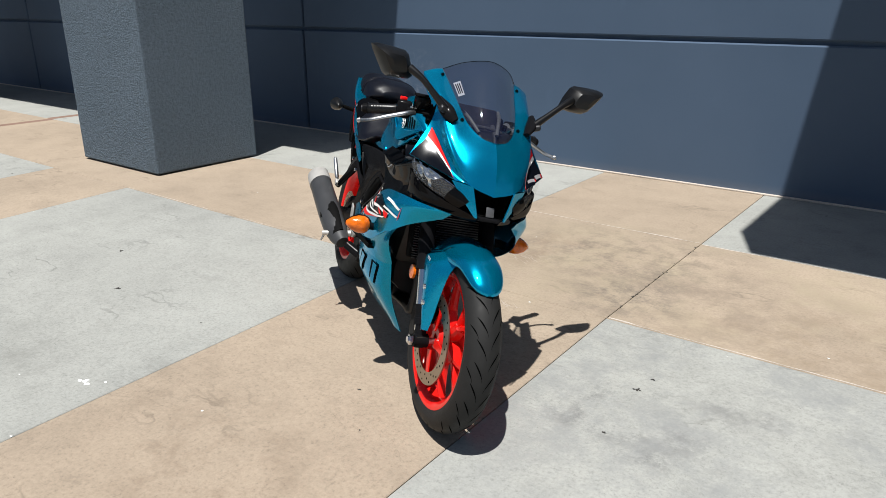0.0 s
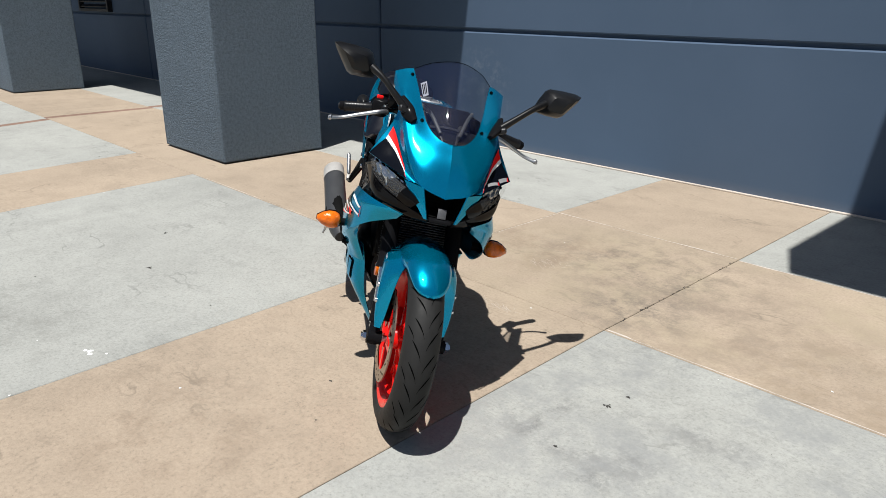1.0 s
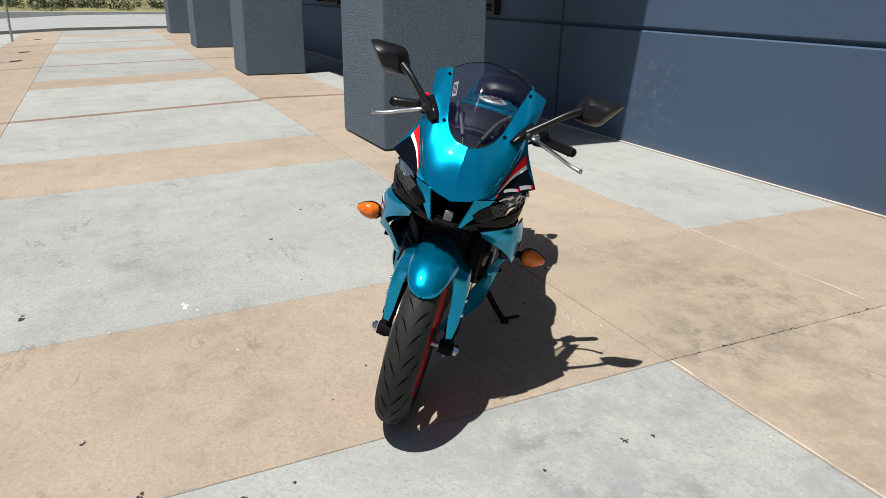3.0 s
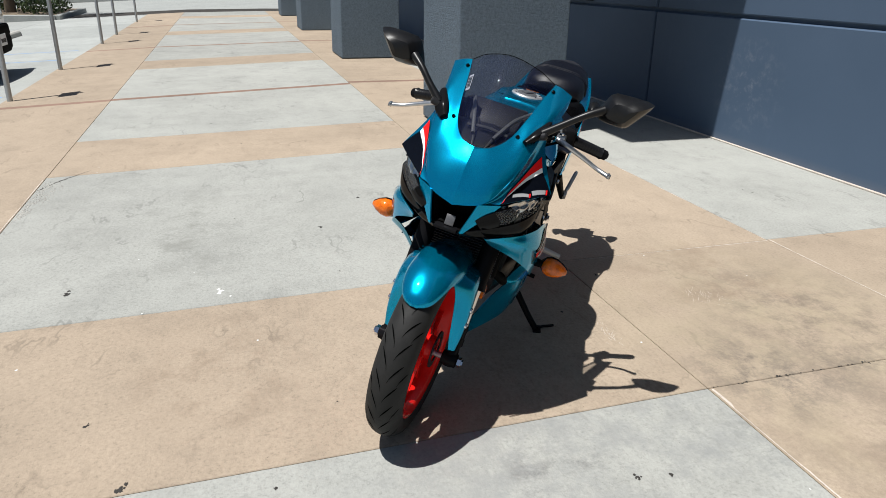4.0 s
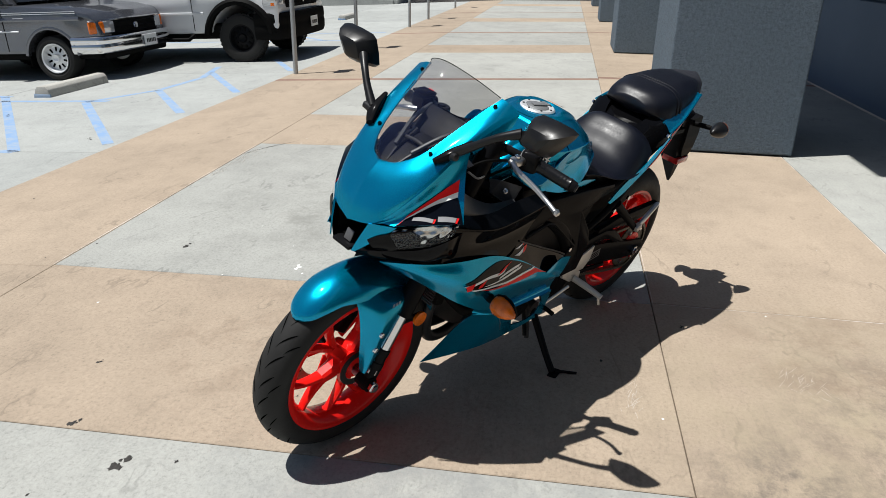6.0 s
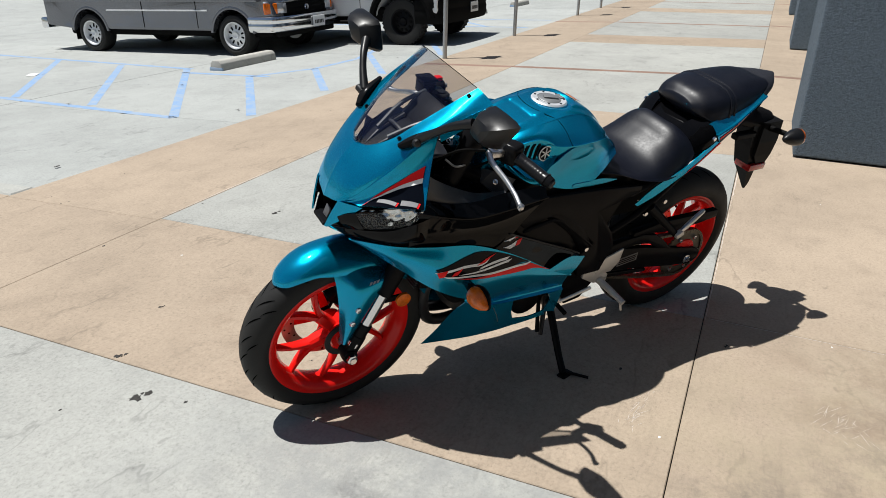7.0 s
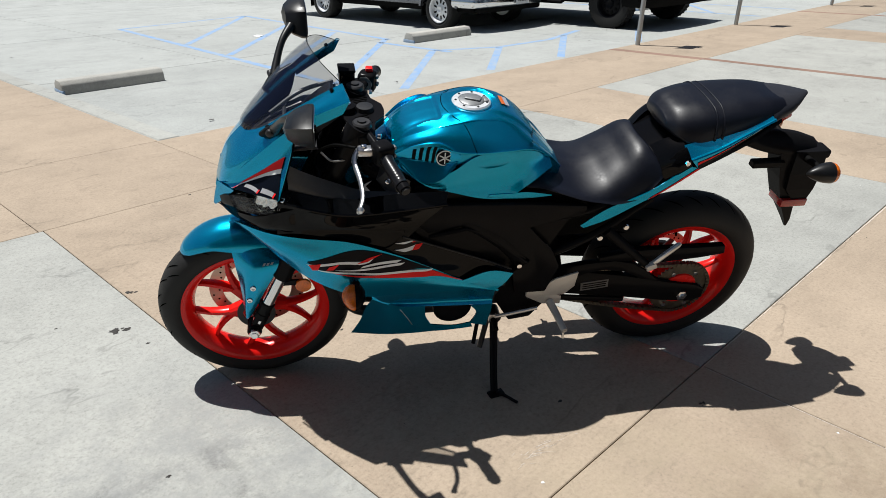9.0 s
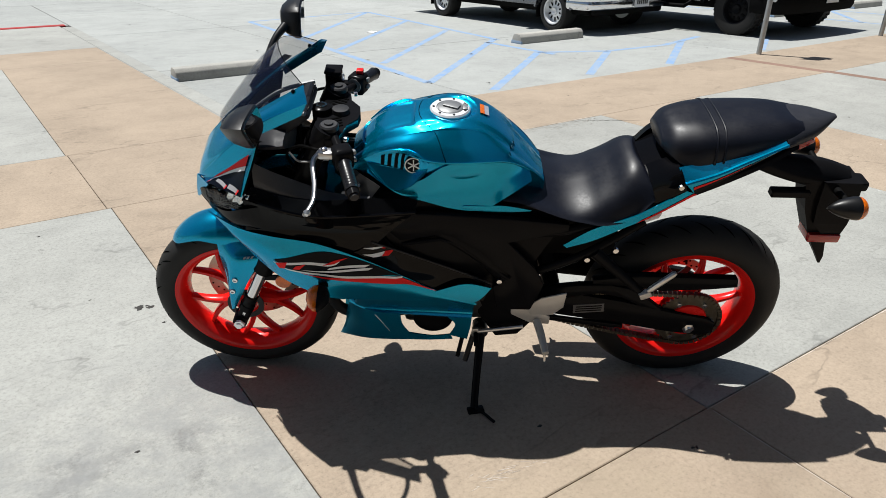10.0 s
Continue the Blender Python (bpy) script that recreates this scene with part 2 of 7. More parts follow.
def thing(name, label, category, m=None, group="", kind=""):
    ob = new(name)
    ob.empty_display_size = 0.2
    if m is not None:
        ob.matrix_basis = m
    return tagged(ob, label, category, group, kind)


def box_bm(size, at=(0, 0, 0), bevel=0.0, segments=2, turn=None, bm=None):
    own = bmesh.new()
    bmesh.ops.create_cube(own, size=1.0)
    bmesh.ops.scale(own, vec=size, verts=own.verts)
    if bevel:
        bmesh.ops.bevel(own, geom=own.edges[:], offset=bevel, segments=segments, affect="EDGES", profile=0.5)
    mtx = Matrix.Translation(at) @ (turn.to_4x4() if turn is not None else Matrix())
    bmesh.ops.transform(own, matrix=mtx, verts=own.verts)
    if bm is None:
        return own
    me = bpy.data.meshes.new("tmp")
    own.to_mesh(me)
    bm.from_mesh(me)
    bpy.data.meshes.remove(me)
    own.free()
    return bm


def merge(bm, other):
    me = bpy.data.meshes.new("tmp")
    other.to_mesh(me)
    bm.from_mesh(me)
    bpy.data.meshes.remove(me)
    other.free()
    return bm


def curve_points(pts, n):
    """Smooth curve through the control points, resampled to n points."""
    p = np.asarray(pts, float)
    k = len(p)
    if k == 2:
        s = np.linspace(0, 1, n)[:, None]
        return p[0] * (1 - s) + p[1] * s
    ext = np.vstack([2 * p[:1] - p[1:2], p, 2 * p[-1:] - p[-2:-1]])
    out = []
    for u in np.linspace(0, k - 1, n):
        i = min(int(u), k - 2)
        s = u - i
        a, b, c, d = ext[i:i + 4]
        out.append(0.5 * (2 * b + (c - a) * s + (2 * a - 5 * b + 4 * c - d) * s * s + (3 * b - a - 3 * c + d) * s ** 3))
    return np.array(out)


GRIDS = {}


def grid_points(rows, nu, nv):
    """Smooth surface through rows of control points: nv rows of nu points."""
    key = (str(rows), nu, nv)
    if key in GRIDS:
        return GRIDS[key].copy()
    fine = np.array([curve_points(r, nu) for r in rows])
    GRIDS[key] = np.array([curve_points(fine[:, i], nv) for i in range(nu)]).transpose(1, 0, 2)
    return GRIDS[key].copy()


def grid_normals(g):
    du = np.gradient(g, axis=1)
    dv = np.gradient(g, axis=0)
    n = np.cross(du, dv)
    return n / np.maximum(np.linalg.norm(n, axis=2, keepdims=True), 1e-9)


def fold_grid(g, n, fold):
    """Pushes a grid of points along its normals by fold(u, v)."""
    nv, nu = g.shape[:2]
    d = np.array([[fold(i / (nu - 1), j / (nv - 1)) for i in range(nu)] for j in range(nv)])
    return g + n * d[:, :, None]


def sheet(name, rows, material, parent, nu=24, nv=14, thick=0.004, side=1, label="", out=(0, 1, 0), fold=None):
    """A curved panel of real thickness. side -1 mirrors it across the middle plane."""
    g = grid_points(rows, nu, nv)
    n = grid_normals(g)
    if float(np.mean(n @ np.array(out, float))) < 0:
        n = -n
    if fold:
        g = fold_grid(g, n, fold)
    inner = g - n * thick
    pts = np.concatenate([g.reshape(-1, 3), inner.reshape(-1, 3)])
    pts = pts * np.array([1, side, 1])
    faces = []
    o = nu * nv
    for j in range(nv - 1):
        for i in range(nu - 1):
            a = j * nu + i
            faces += [(a, a + 1, a + nu + 1, a + nu), (o + a, o + a + nu, o + a + nu + 1, o + a + 1)]
    ring = [i for i in range(nu)] + [j * nu + nu - 1 for j in range(1, nv)] + [(nv - 1) * nu + i for i in range(nu - 2, -1, -1)] + [j * nu for j in range(nv - 2, 0, -1)]
    for a, b in zip(ring, ring[1:] + ring[:1]):
        faces.append((a, o + a, o + b, b))
    return mesh_ob(name, pts, faces, material, parent, True, label)


def decal(name, rows, edge_a, edge_b, material, parent, side=1, n=20, m=4, lift=0.0012, out=(0, 1, 0), label="", side_view=False):
    """A sticker that follows a panel between two lines given in its (u, v), or in (x, z)."""
    g = grid_points(rows, 61, 41)
    nn = grid_normals(g)
    if float(np.mean(nn @ np.array(out, float))) < 0:
        nn = -nn
    if side_view:
        # edges given as (x, z) of the side view: look up the nearest (u, v)
        fine = grid_points(rows, 241, 121)[:, :, [0, 2]]

        def to_uv(p):
            k = int(np.argmin(((fine - np.array(p, float)) ** 2).sum(axis=2)))
            return (k % 241) / 240, (k // 241) / 120

        edge_a, edge_b = [to_uv(p) for p in edge_a], [to_uv(p) for p in edge_b]

    def at(uv):
        x, y = min(max(uv[0], 0), 1) * 60, min(max(uv[1], 0), 1) * 40
        i, j = min(int(x), 59), min(int(y), 39)
        fx, fy = x - i, y - j
        mix = lambda q: (q[j, i] * (1 - fx) + q[j, i + 1] * fx) * (1 - fy) + (q[j + 1, i] * (1 - fx) + q[j + 1, i + 1] * fx) * fy
        return mix(g) + mix(nn) * lift

    pa, pb = curve_points([(*p, 0) for p in edge_a], n), curve_points([(*p, 0) for p in edge_b], n)
    pts, faces = [], []
    for a, b in zip(pa, pb):
        for s in np.linspace(0, 1, m):
            pts.append(at((a * (1 - s) + b * s)[:2]) * np.array([1, side, 1]))
    for i in range(n - 1):
        for j in range(m - 1):
            k = i * m + j
            faces.append((k, k + 1, k + m + 1, k + m))
    return mesh_ob(name, pts, faces, material, parent, True, label)


def ring_loft(rings, closed=True, caps=True, bm=None):
    """Skin between rings of equal point counts."""
    bm = bm or bmesh.new()
    vs = [[bm.verts.new(tuple(p)) for p in r] for r in rings]
    k = len(rings[0])
    for a, b in zip(vs, vs[1:]):
        for i in range(k if closed else k - 1):
            j = (i + 1) % k
            bm.faces.new((a[i], a[j], b[j], b[i]))
    if caps:
        bm.faces.new(vs[0])
        bm.faces.new(vs[-1])
    return bm


def body_loft(sections, nx=30, nr=13):
    """A closed body from half profiles: (x, [(y, z) from the top middle down to the bottom middle])."""
    halves = [curve_points([(x, y, z) for y, z in prof], nr) for x, prof in sections]
    halves = np.array(halves)
    fine = np.array([curve_points(halves[:, i], nx) for i in range(nr)]).transpose(1, 0, 2)
    rings = []
    for h in fine:
        h = h.copy()
        h[:, 1] = np.maximum(h[:, 1], 0)
        mirror = h[-2:0:-1] * np.array([1, -1, 1])
        rings.append(np.vstack([h, mirror]))
    return ring_loft(rings)


def tube_bm(pts, radii, n=12, smooth_n=0, bm=None, squash=1.0):
    """A round bar along points; radii is one number or one per point."""
    p = np.asarray(pts, float)
    r = np.full(len(p), radii) if isinstance(radii, (int, float)) else np.asarray(radii, float)
    if smooth_n:
        full = curve_points(np.hstack([p, r[:, None]]), smooth_n)
        p, r = full[:, :3], full[:, 3]
    rings = []
    up = None
    for i in range(len(p)):
        d = Vector(p[min(i + 1, len(p) - 1)] - p[max(i - 1, 0)]).normalized()
        if up is None:
            up = d.orthogonal().normalized()
        up = (up - d * up.dot(d)).normalized()
        side = d.cross(up)
        c = Vector(p[i])
        rings.append([c + (up * math.cos(a) + side * math.sin(a) * squash) * r[i] for a in (2 * math.pi * k / n for k in range(n))])
    return ring_loft(rings, bm=bm)


def lathe_bm(profile, n=48, centre=(0, 0, 0), axis="y", bm=None, closed=True):
    """Turns a profile of (radius, offset along the axis) round the axis."""
    bm = bm or bmesh.new()
    rings = []
    for k in range(n):
        a = 2 * math.pi * k / n
        ring = []
        for r, o in profile:
            c, s = r * math.cos(a), r * math.sin(a)
            v = {"y": (c, o, s), "x": (o, c, s), "z": (c, s, o)}[axis]
            ring.append(bm.verts.new((v[0] + centre[0], v[1] + centre[1], v[2] + centre[2])))
        rings.append(ring)
    m = len(profile)
    for k in range(n):
        a, b = rings[k], rings[(k + 1) % n]
        for i in range(m if closed else m - 1):
            j = (i + 1) % m
            if (profile[i][0] > 1e-6 or profile[j][0] > 1e-6):
                bm.faces.new((a[i], a[j], b[j], b[i]))
    bmesh.ops.remove_doubles(bm, verts=bm.verts, dist=1e-6)
    return bm


def prism_bm(outline, y0, y1, bevel=0.0, axis="y", bm=None):
    """An outline of (x, z) pushed out from y0 to y1."""
    own = bmesh.new()
    order = {"y": lambda a, b, o: (a, o, b), "x": lambda a, b, o: (o, a, b), "z": lambda a, b, o: (a, b, o)}[axis]
    bot = [own.verts.new(order(a, b, y0)) for a, b in outline]
    top = [own.verts.new(order(a, b, y1)) for a, b in outline]
    own.faces.new(bot)
    own.faces.new(top)
    for i in range(len(outline)):
        j = (i + 1) % len(outline)
        own.faces.new((bot[i], bot[j], top[j], top[i]))
    bmesh.ops.recalc_face_normals(own, faces=own.faces)
    if bevel:
        bmesh.ops.bevel(own, geom=own.edges[:], offset=bevel, segments=2, affect="EDGES", profile=0.5)
    return merge(bm, own) if bm is not None else own


# ---- ground ----
def ground_z(y):
    if y > 2.97:
        return 0.0
    if y > 0.2:
        return -0.015 * (2.97 - y)
    return -0.0416 + 0.05 * (max(y, -14.0) - 0.2)


def slab(parent, corners, material, name="slab", thick=0.10, gap=0.0016, edge=0.0026, lift=0.0):
    """One cast slab from four (x, y) corners, its top following the ground, with rounded edges."""
    c = np.array(corners, float)
    mid = c.mean(axis=0)
    shrink = lambda q, e: q - np.sign(q - mid) * e
    top = [(*p, ground_z(p[1]) + lift) for p in shrink(c, gap + edge)]
    rim = [(*p, ground_z(p[1]) + lift - edge) for p in shrink(c, gap)]
    low = [(*p, ground_z(p[1]) + lift - thick) for p in shrink(c, gap)]
    v = top + rim + low
    f = [(0, 1, 2, 3), (11, 10, 9, 8)]
    for o in (0, 4):
        f += [(o + i, o + (i + 1) % 4, o + 4 + (i + 1) % 4, o + 4 + i) for i in range(4)]
    return mesh_ob(name, v, f, material, parent, False)


ground = mesh_ob("ground", [(x, y, ground_z(y) - 0.09) for y in (-400, -14, 0.2, 2.97, 400) for x in (-400, 400)], [(2 * i, 2 * i + 1, 2 * i + 3, 2 * i + 2) for i in range(4)], M_EARTH, None, False)
tagged(ground, "bare brown soil under the paving", "ground", kind="structure")
joint_bed = mesh_ob("joint_bed", [(x, y, ground_z(y) - 0.0175) for y in (-14, 0.2, 2.97, 5.56) for x in (-29.5, 9)], [(2 * i, 2 * i + 1, 2 * i + 3, 2 * i + 2) for i in range(3)], M_JOINT, None, False)
tagged(joint_bed, "dark dirt that fills the joints between slabs", "ground", kind="structure")

pavement = tagged(new("pavement"), "concrete plaza of grey panels and tan bands with tooled joints", "pavement", kind="structure")
# cross bands of the walk, from the east end to the west: material and the x of the far edge at the south and north side
walk_x = [(9.0, 9.0), (2.6, 2.6), (1.6, 1.6), (-1.05, -1.06), (-2.20, -2.25), (-4.66, -4.87), (-5.83, -5.98), (-7.95, -8.45), (-8.07, -8.58),
          (-10.75, -11.25), (-11.85, -12.4), (-14.15, -14.6), (-14.28, -14.74), (-17.0, -17.5), (-18.1, -18.6), (-20.4, -20.8), (-20.53, -20.94), (-23.4, -23.7), (-24.5, -24.8), (-27.0, -27.2)]
walk_m = [M_GREY, M_TAN, M_GREY, M_TAN, M_GREY, M_TAN, M_GREY, M_STRIP, M_GREY, M_TAN, M_GREY, M_STRIP, M_GREY, M_TAN, M_GREY, M_STRIP, M_GREY, M_TAN, M_GREY]
for (a0, b0), (a1, b1), m in zip(walk_x, walk_x[1:], walk_m):
    slab(pavement, [(a1, 0.2), (a0, 0.2), (b0, 2.97), (b1, 2.97)], m)
# band of the columns
col_x = [9.0, 1.6, -1.06, -2.26, -8.58, -8.71, -14.74, -14.88, -20.94, -21.08, -27.2]
for x0, x1 in zip(col_x, col_x[1:]):
    slab(pavement, [(x1, 2.97), (x0, 2.97), (x0, 4.21), (x1, 4.21)], M_STRIP if x0 - x1 < 0.3 else M_TAN)
# strip along the wall
for x0, x1, m in [(9.0, -1.06, M_GREY), (-1.06, -2.27, M_TAN), (-2.27, -8.65, M_GREY), (-8.65, -8.79, M_STRIP), (-8.79, -14.8, M_GREY), (-14.8, -21.0, M_GREY), (-21.0, -27.2, M_GREY)]:
    slab(pavement, [(x1, 4.21), (x0, 4.21), (x0, 5.55), (x1, 5.55)], m)
# band along the car park, and the wing that runs south past it
edge_x = [9.0, -1.03, -2.18, -7.93, -8.06, -14.1, -14.24, -20.3, -20.45, -27.0]
for x0, x1 in zip(edge_x, edge_x[1:]):
    slab(pavement, [(x1, -1.0), (x0, -1.0), (x0, 0.2), (x1, 0.2)], M_STRIP if x0 - x1 < 0.3 else M_TAN)
slab(pavement, [(-2.2, -5.0), (-1.02, -5.0), (-1.02, -1.0), (-2.2, -1.0)], M_TAN)
slab(pavement, [(-1.02, -5.0), (9.0, -5.0), (9.0, -1.0), (-1.02, -1.0)], M_GREY)
slab(pavement, [(-2.2, -6.25), (9.0, -6.25), (9.0, -5.0), (-2.2, -5.0)], M_TAN)
slab(pavement, [(-2.2, -9.2), (9.0, -9.2), (9.0, -6.25), (-2.2, -6.25)], M_GREY)

kerb = tagged(new("kerb"), "pale concrete kerb along the plaza wing with a worn red end", "kerb", kind="structure")
for y0, y1 in [(-1.0, -4.0), (-4.0, -7.0), (-7.0, -9.0)]:
    slab(kerb, [(-2.37, y1), (-2.2, y1), (-2.2, y0), (-2.37, y0)], M_GREY, "kerb_stone", 0.16, 0.002, 0.012, 0.004)
slab(kerb, [(-2.30, -9.38), (9.0, -9.38), (9.0, -9.2), (-2.30, -9.2)], M_REDPAINT, "kerb_stone", 0.16, 0.002, 0.012, 0.012)

car_park = tagged(new("car_park"), "sloping pale concrete car park with cracked joints", "car park", kind="structure")
lot_x = [-2.37, -4.36, -8.7, -13.2, -17.7, -22.2, -27.0]
lot_y = [-1.0, -3.98, -7.6, -11.4, -14.0]
for x0, x1 in zip(lot_x, lot_x[1:]):
    for y0, y1 in zip(lot_y, lot_y[1:]):
        slab(car_park, [(x1, y1), (x0, y1), (x0, y0), (x1, y0)], M_LOT, "slab", 0.08, 0.006, 0.006, -0.012)
slab(car_park, [(-27.0, -60.0), (40.0, -60.0), (40.0, -14.0), (-27.0, -14.0)], M_LOT, "slab", 0.08, 0.006, 0.006, -0.012)
slab(car_park, [(-2.37, -14.0), (40.0, -14.0), (40.0, -9.4), (-2.37, -9.4)], M_LOT, "slab", 0.08, 0.006, 0.006, -0.012)
road = mesh_ob("road", [(x, y, ground_z(y) - 0.03) for y in (-60, -14, 0.2, 2.97, 30) for x in (-44, -27)], [(2 * i, 2 * i + 1, 2 * i + 3, 2 * i + 2) for i in range(4)], M_LOT, None, False)
tagged(road, "pale concrete drive that crosses the end of the plaza", "road", kind="structure")


def line(parent, a, b, width=0.09):
    """A painted stripe on the car park from a to b."""
    d = (Vector(b) - Vector(a)).normalized()
    s = Vector((-d.y, d.x)) * width / 2
    pts = []
    n = 8
    for k in range(n + 1):
        p = Vector(a).lerp(Vector(b), k / n)
        for q in (p - s, p + s):
            pts.append((q.x, q.y, ground_z(q.y) - 0.0110))
    mesh_ob("stripe", pts, [(2 * k, 2 * k + 1, 2 * k + 3, 2 * k + 2) for k in range(n)], M_BLUELINE, parent, False)


markings = tagged(new("lane_marking"), "faded blue hatched parking aisle lines", "marking", kind="structure")
for a, b in [((-4.35, -1.76), (-4.96, -8.14)), ((-6.89, -3.85), (-7.4, -8.43)), ((-4.96, -8.14), (-7.4, -8.43)), ((-4.35, -1.76), (-6.89, -3.93)), ((-4.58, -3.04), (-6.93, -5.15)),
             ((-4.65, -4.27), (-7.17, -6.67)), ((-4.78, -5.58), (-7.4, -8.43)), ((-4.64, -1.12), (-6.54, -2.64)), ((-5.94, -1.18), (-7.32, -2.22)), ((-7.13, -1.13), (-8.81, -2.28)),
             ((-6.6, -3.75), (-6.6, -2.4)), ((-6.54, -2.64), (-7.32, -2.22)), ((-7.32, -2.22), (-8.3, -2.16)), ((-8.3, -2.16), (-9.4, -2.45)), ((-8.9, -1.15), (-10.2, -1.9)), ((-13.0, -1.2), (-13.2, -6.5)), ((-14.6, -1.2), (-14.8, -6.5)), ((-13.0, -2.0), (-14.6, -3.4)), ((-13.1, -3.6), (-14.7, -5.0))]:
    line(markings, a, b)

# ---- building ----
wall = tagged(new("wall_north"), "slate blue painted concrete panel wall with recessed reveals", "wall", kind="structure")
WY = 5.56
joints_x = [9.0, 6.54, 0.41, -5.72, -11.85, -17.98, -24.1, -29.0]
levels_z = [-0.05, 1.035, 3.2, 7.4]
for x0, x1 in zip(joints_x, joints_x[1:]):
    for z0, z1 in zip(levels_z, levels_z[1:]):
        g = 0.015
        proud = 0.010 if z0 < 0 else 0.0
        part("panel", box_bm((x0 - x1 - 2 * g, 0.20, z1 - z0 - 2 * g), ((x0 + x1) / 2, WY + 0.10 - proud, (z0 + z1) / 2), 0.010, 1), M_WALL, wall, smooth=False)
part("base_joint", box_bm((35.0, 0.022, 0.014), (-10.2, WY - 0.014, 0.006), 0.004, 1), M_LIP, wall, "pale mortar bead along the foot of the wall", smooth=False)
part("backing", box_bm((38.0, 0.15, 7.4), (-10, WY + 0.10 + 0.01, 3.65)), M_WALL, wall, smooth=False)

for i in range(4):
    x1 = -5.0 - 6.3 * i
    tagged(part("column", box_bm((1.13, 0.97, 4.75), (x1 - 0.565, 3.79, 2.375 + 0.012), 0.012, 2), M_STUCCO, None, smooth=False), "square slate blue stuccoed column on the plaza", "column", group="columns along the wall", kind="structure")
# two blocks out of view, added to cast shade on the wall and walk
overhang = part("canopy", box_bm((25.0, 2.32, 1.6), (-3.98 - 12.5, 3.26 + 1.15, 5.5), 0.01, 1), M_SOFFIT, None, smooth=False)
tagged(overhang, "unseen slab over the columns, added to shade the wall", "canopy", kind="structure")
shade_porch = part("canopy", box_bm((8.0, 2.25, 1.15), (-0.42 + 4.0, 3.27 + 1.14, 2.95 + 0.575), 0.01, 1), M_SOFFIT, None, smooth=False)
tagged(shade_porch, "unseen lower canopy block, added to shade wall and walk", "canopy", kind="structure")
for k in range(2):
    x1 = -7.02 - 6.25 * k
    louvre = thing("wall_louvre", "black steel louvre set on the slate wall", "louvre", group="wall louvres")
    louvre.location = (x1, WY, 1.07)
    for sx, sz, px, pz in [(1.5, 0.05, -0.75, 0.025), (1.5, 0.05, -0.75, 1.175), (0.06, 1.1, -0.03, 0.6), (0.06, 1.1, -1.47, 0.6)]:
        part("frame", box_bm((sx, 0.09, sz), (px, -0.045, pz), 0.004, 1), M_BLACKMETAL, louvre, smooth=False)
    for j in range(12):
        part("slat", box_bm((1.38, 0.07, 0.012), (-0.75, -0.045, 0.10 + j * 0.088), 0, 1, Euler((radians(35), 0, 0)).to_matrix()), M_BLACKMETAL, louvre, smooth=False)

# ---- car park furniture ----
for k, x in enumerate((-8.5, -11.4, -15.7, -18.0, -22.6)):
    z0 = ground_z(-0.93)
    post = thing("sign_post", "round galvanised steel parking sign post beside the car park", "sign post", Matrix.Translation((x, -0.93, z0)), group="posts along the car park")
    part("pole", lathe_bm([(0, -0.1), (0.03, -0.1), (0.03, 2.25), (0.024, 2.262), (0, 2.265)], 20, axis="z", closed=False), M_STEEL, post)
    part("sign_plate", box_bm((0.31, 0.004, 0.62), (0.0, 0.036, 1.75), 0.0015, 1), M_SIGN, post, "plain blue sign plate", smooth=False)
    for bz in (1.52, 1.98):
        part("bolt", lathe_bm([(0, 0.036), (0.009, 0.036), (0.009, 0.044), (0, 0.046)], 8, (0, 0, bz), closed=False), M_STEEL, post)
for x0, x1, y in [(-2.36, -3.34, -3.34), (-6.84, -7.98, -3.40), (-12.6, -13.6, -3.4), (-15.3, -16.4, -3.4), (-18.6, -19.7, -3.4)]:
    z0 = ground_z(y) - 0.012
    stop = part("wheel_stop", prism_bm([(-0.105, -0.01), (0.105, -0.01), (0.085, 0.09), (0.05, 0.125), (-0.05, 0.125), (-0.085, 0.09)], 0, x0 - x1, 0.01, "x"), M_STOP, None)
    stop.location = (x1, y, z0)
    part("painted_end", prism_bm([(-0.107, -0.008), (0.107, -0.008), (0.0995, 0.040), (-0.0995, 0.040)], x0 - x1 - 0.02, x0 - x1 + 0.0025, 0.002, "x"), M_BLUELINE, stop, "worn blue paint on the end")
    tagged(stop, "weathered grey concrete wheel stop in a parking bay", "wheel stop", group="wheel stops")

# ---- motorcycle ----
M_TEAL = car_paint("teal_metallic_lacquer", (0.0, 0.405, 0.650), (0.0, 0.205, 0.385), 0.82)
M_RED = plain("vermilion_wheel_lacquer", (0.74, 0.012, 0.009), 0.24, 0.0, 0.05, 10, coat=0.18, spec=0.18)
M_REDSTICKER = plain("red_sticker", (0.86, 0.012, 0.012), 0.42, 0, 0.05, 20, spec=0.18)
M_WHITESTICKER = plain("white_sticker", (0.88, 0.88, 0.86), 0.42, 0, 0.04, 20, spec=0.25)
M_PALESTICKER = plain("silver_grey_sticker", (0.30, 0.30, 0.31), 0.4, 0, 0.06, 20, spec=0.25)
M_BLACKSTICKER = plain("black_sticker", (0.003, 0.004, 0.007), 0.16, 0, 0.1, 20, spec=0.10)
M_GLOSSBLACK = plain("gloss_black_plastic", (0.003, 0.003, 0.0035), 0.10, 0, 0.1, 14, coat=0.30, spec=0.0, coat_rough=0.03)
M_SATINBLACK = plain("satin_black_plastic", (0.008, 0.008, 0.009), 0.30, 0, 0.15, 18, 0.10, 300, coat=0.13, spec=0.0, coat_rough=0.20)
M_MATTBLACK = plain("matt_black_plastic", (0.006, 0.006, 0.006), 0.6, 0, 0.15, 18, 0.25, 260, coat=0.09, spec=0.0, coat_rough=0.55)
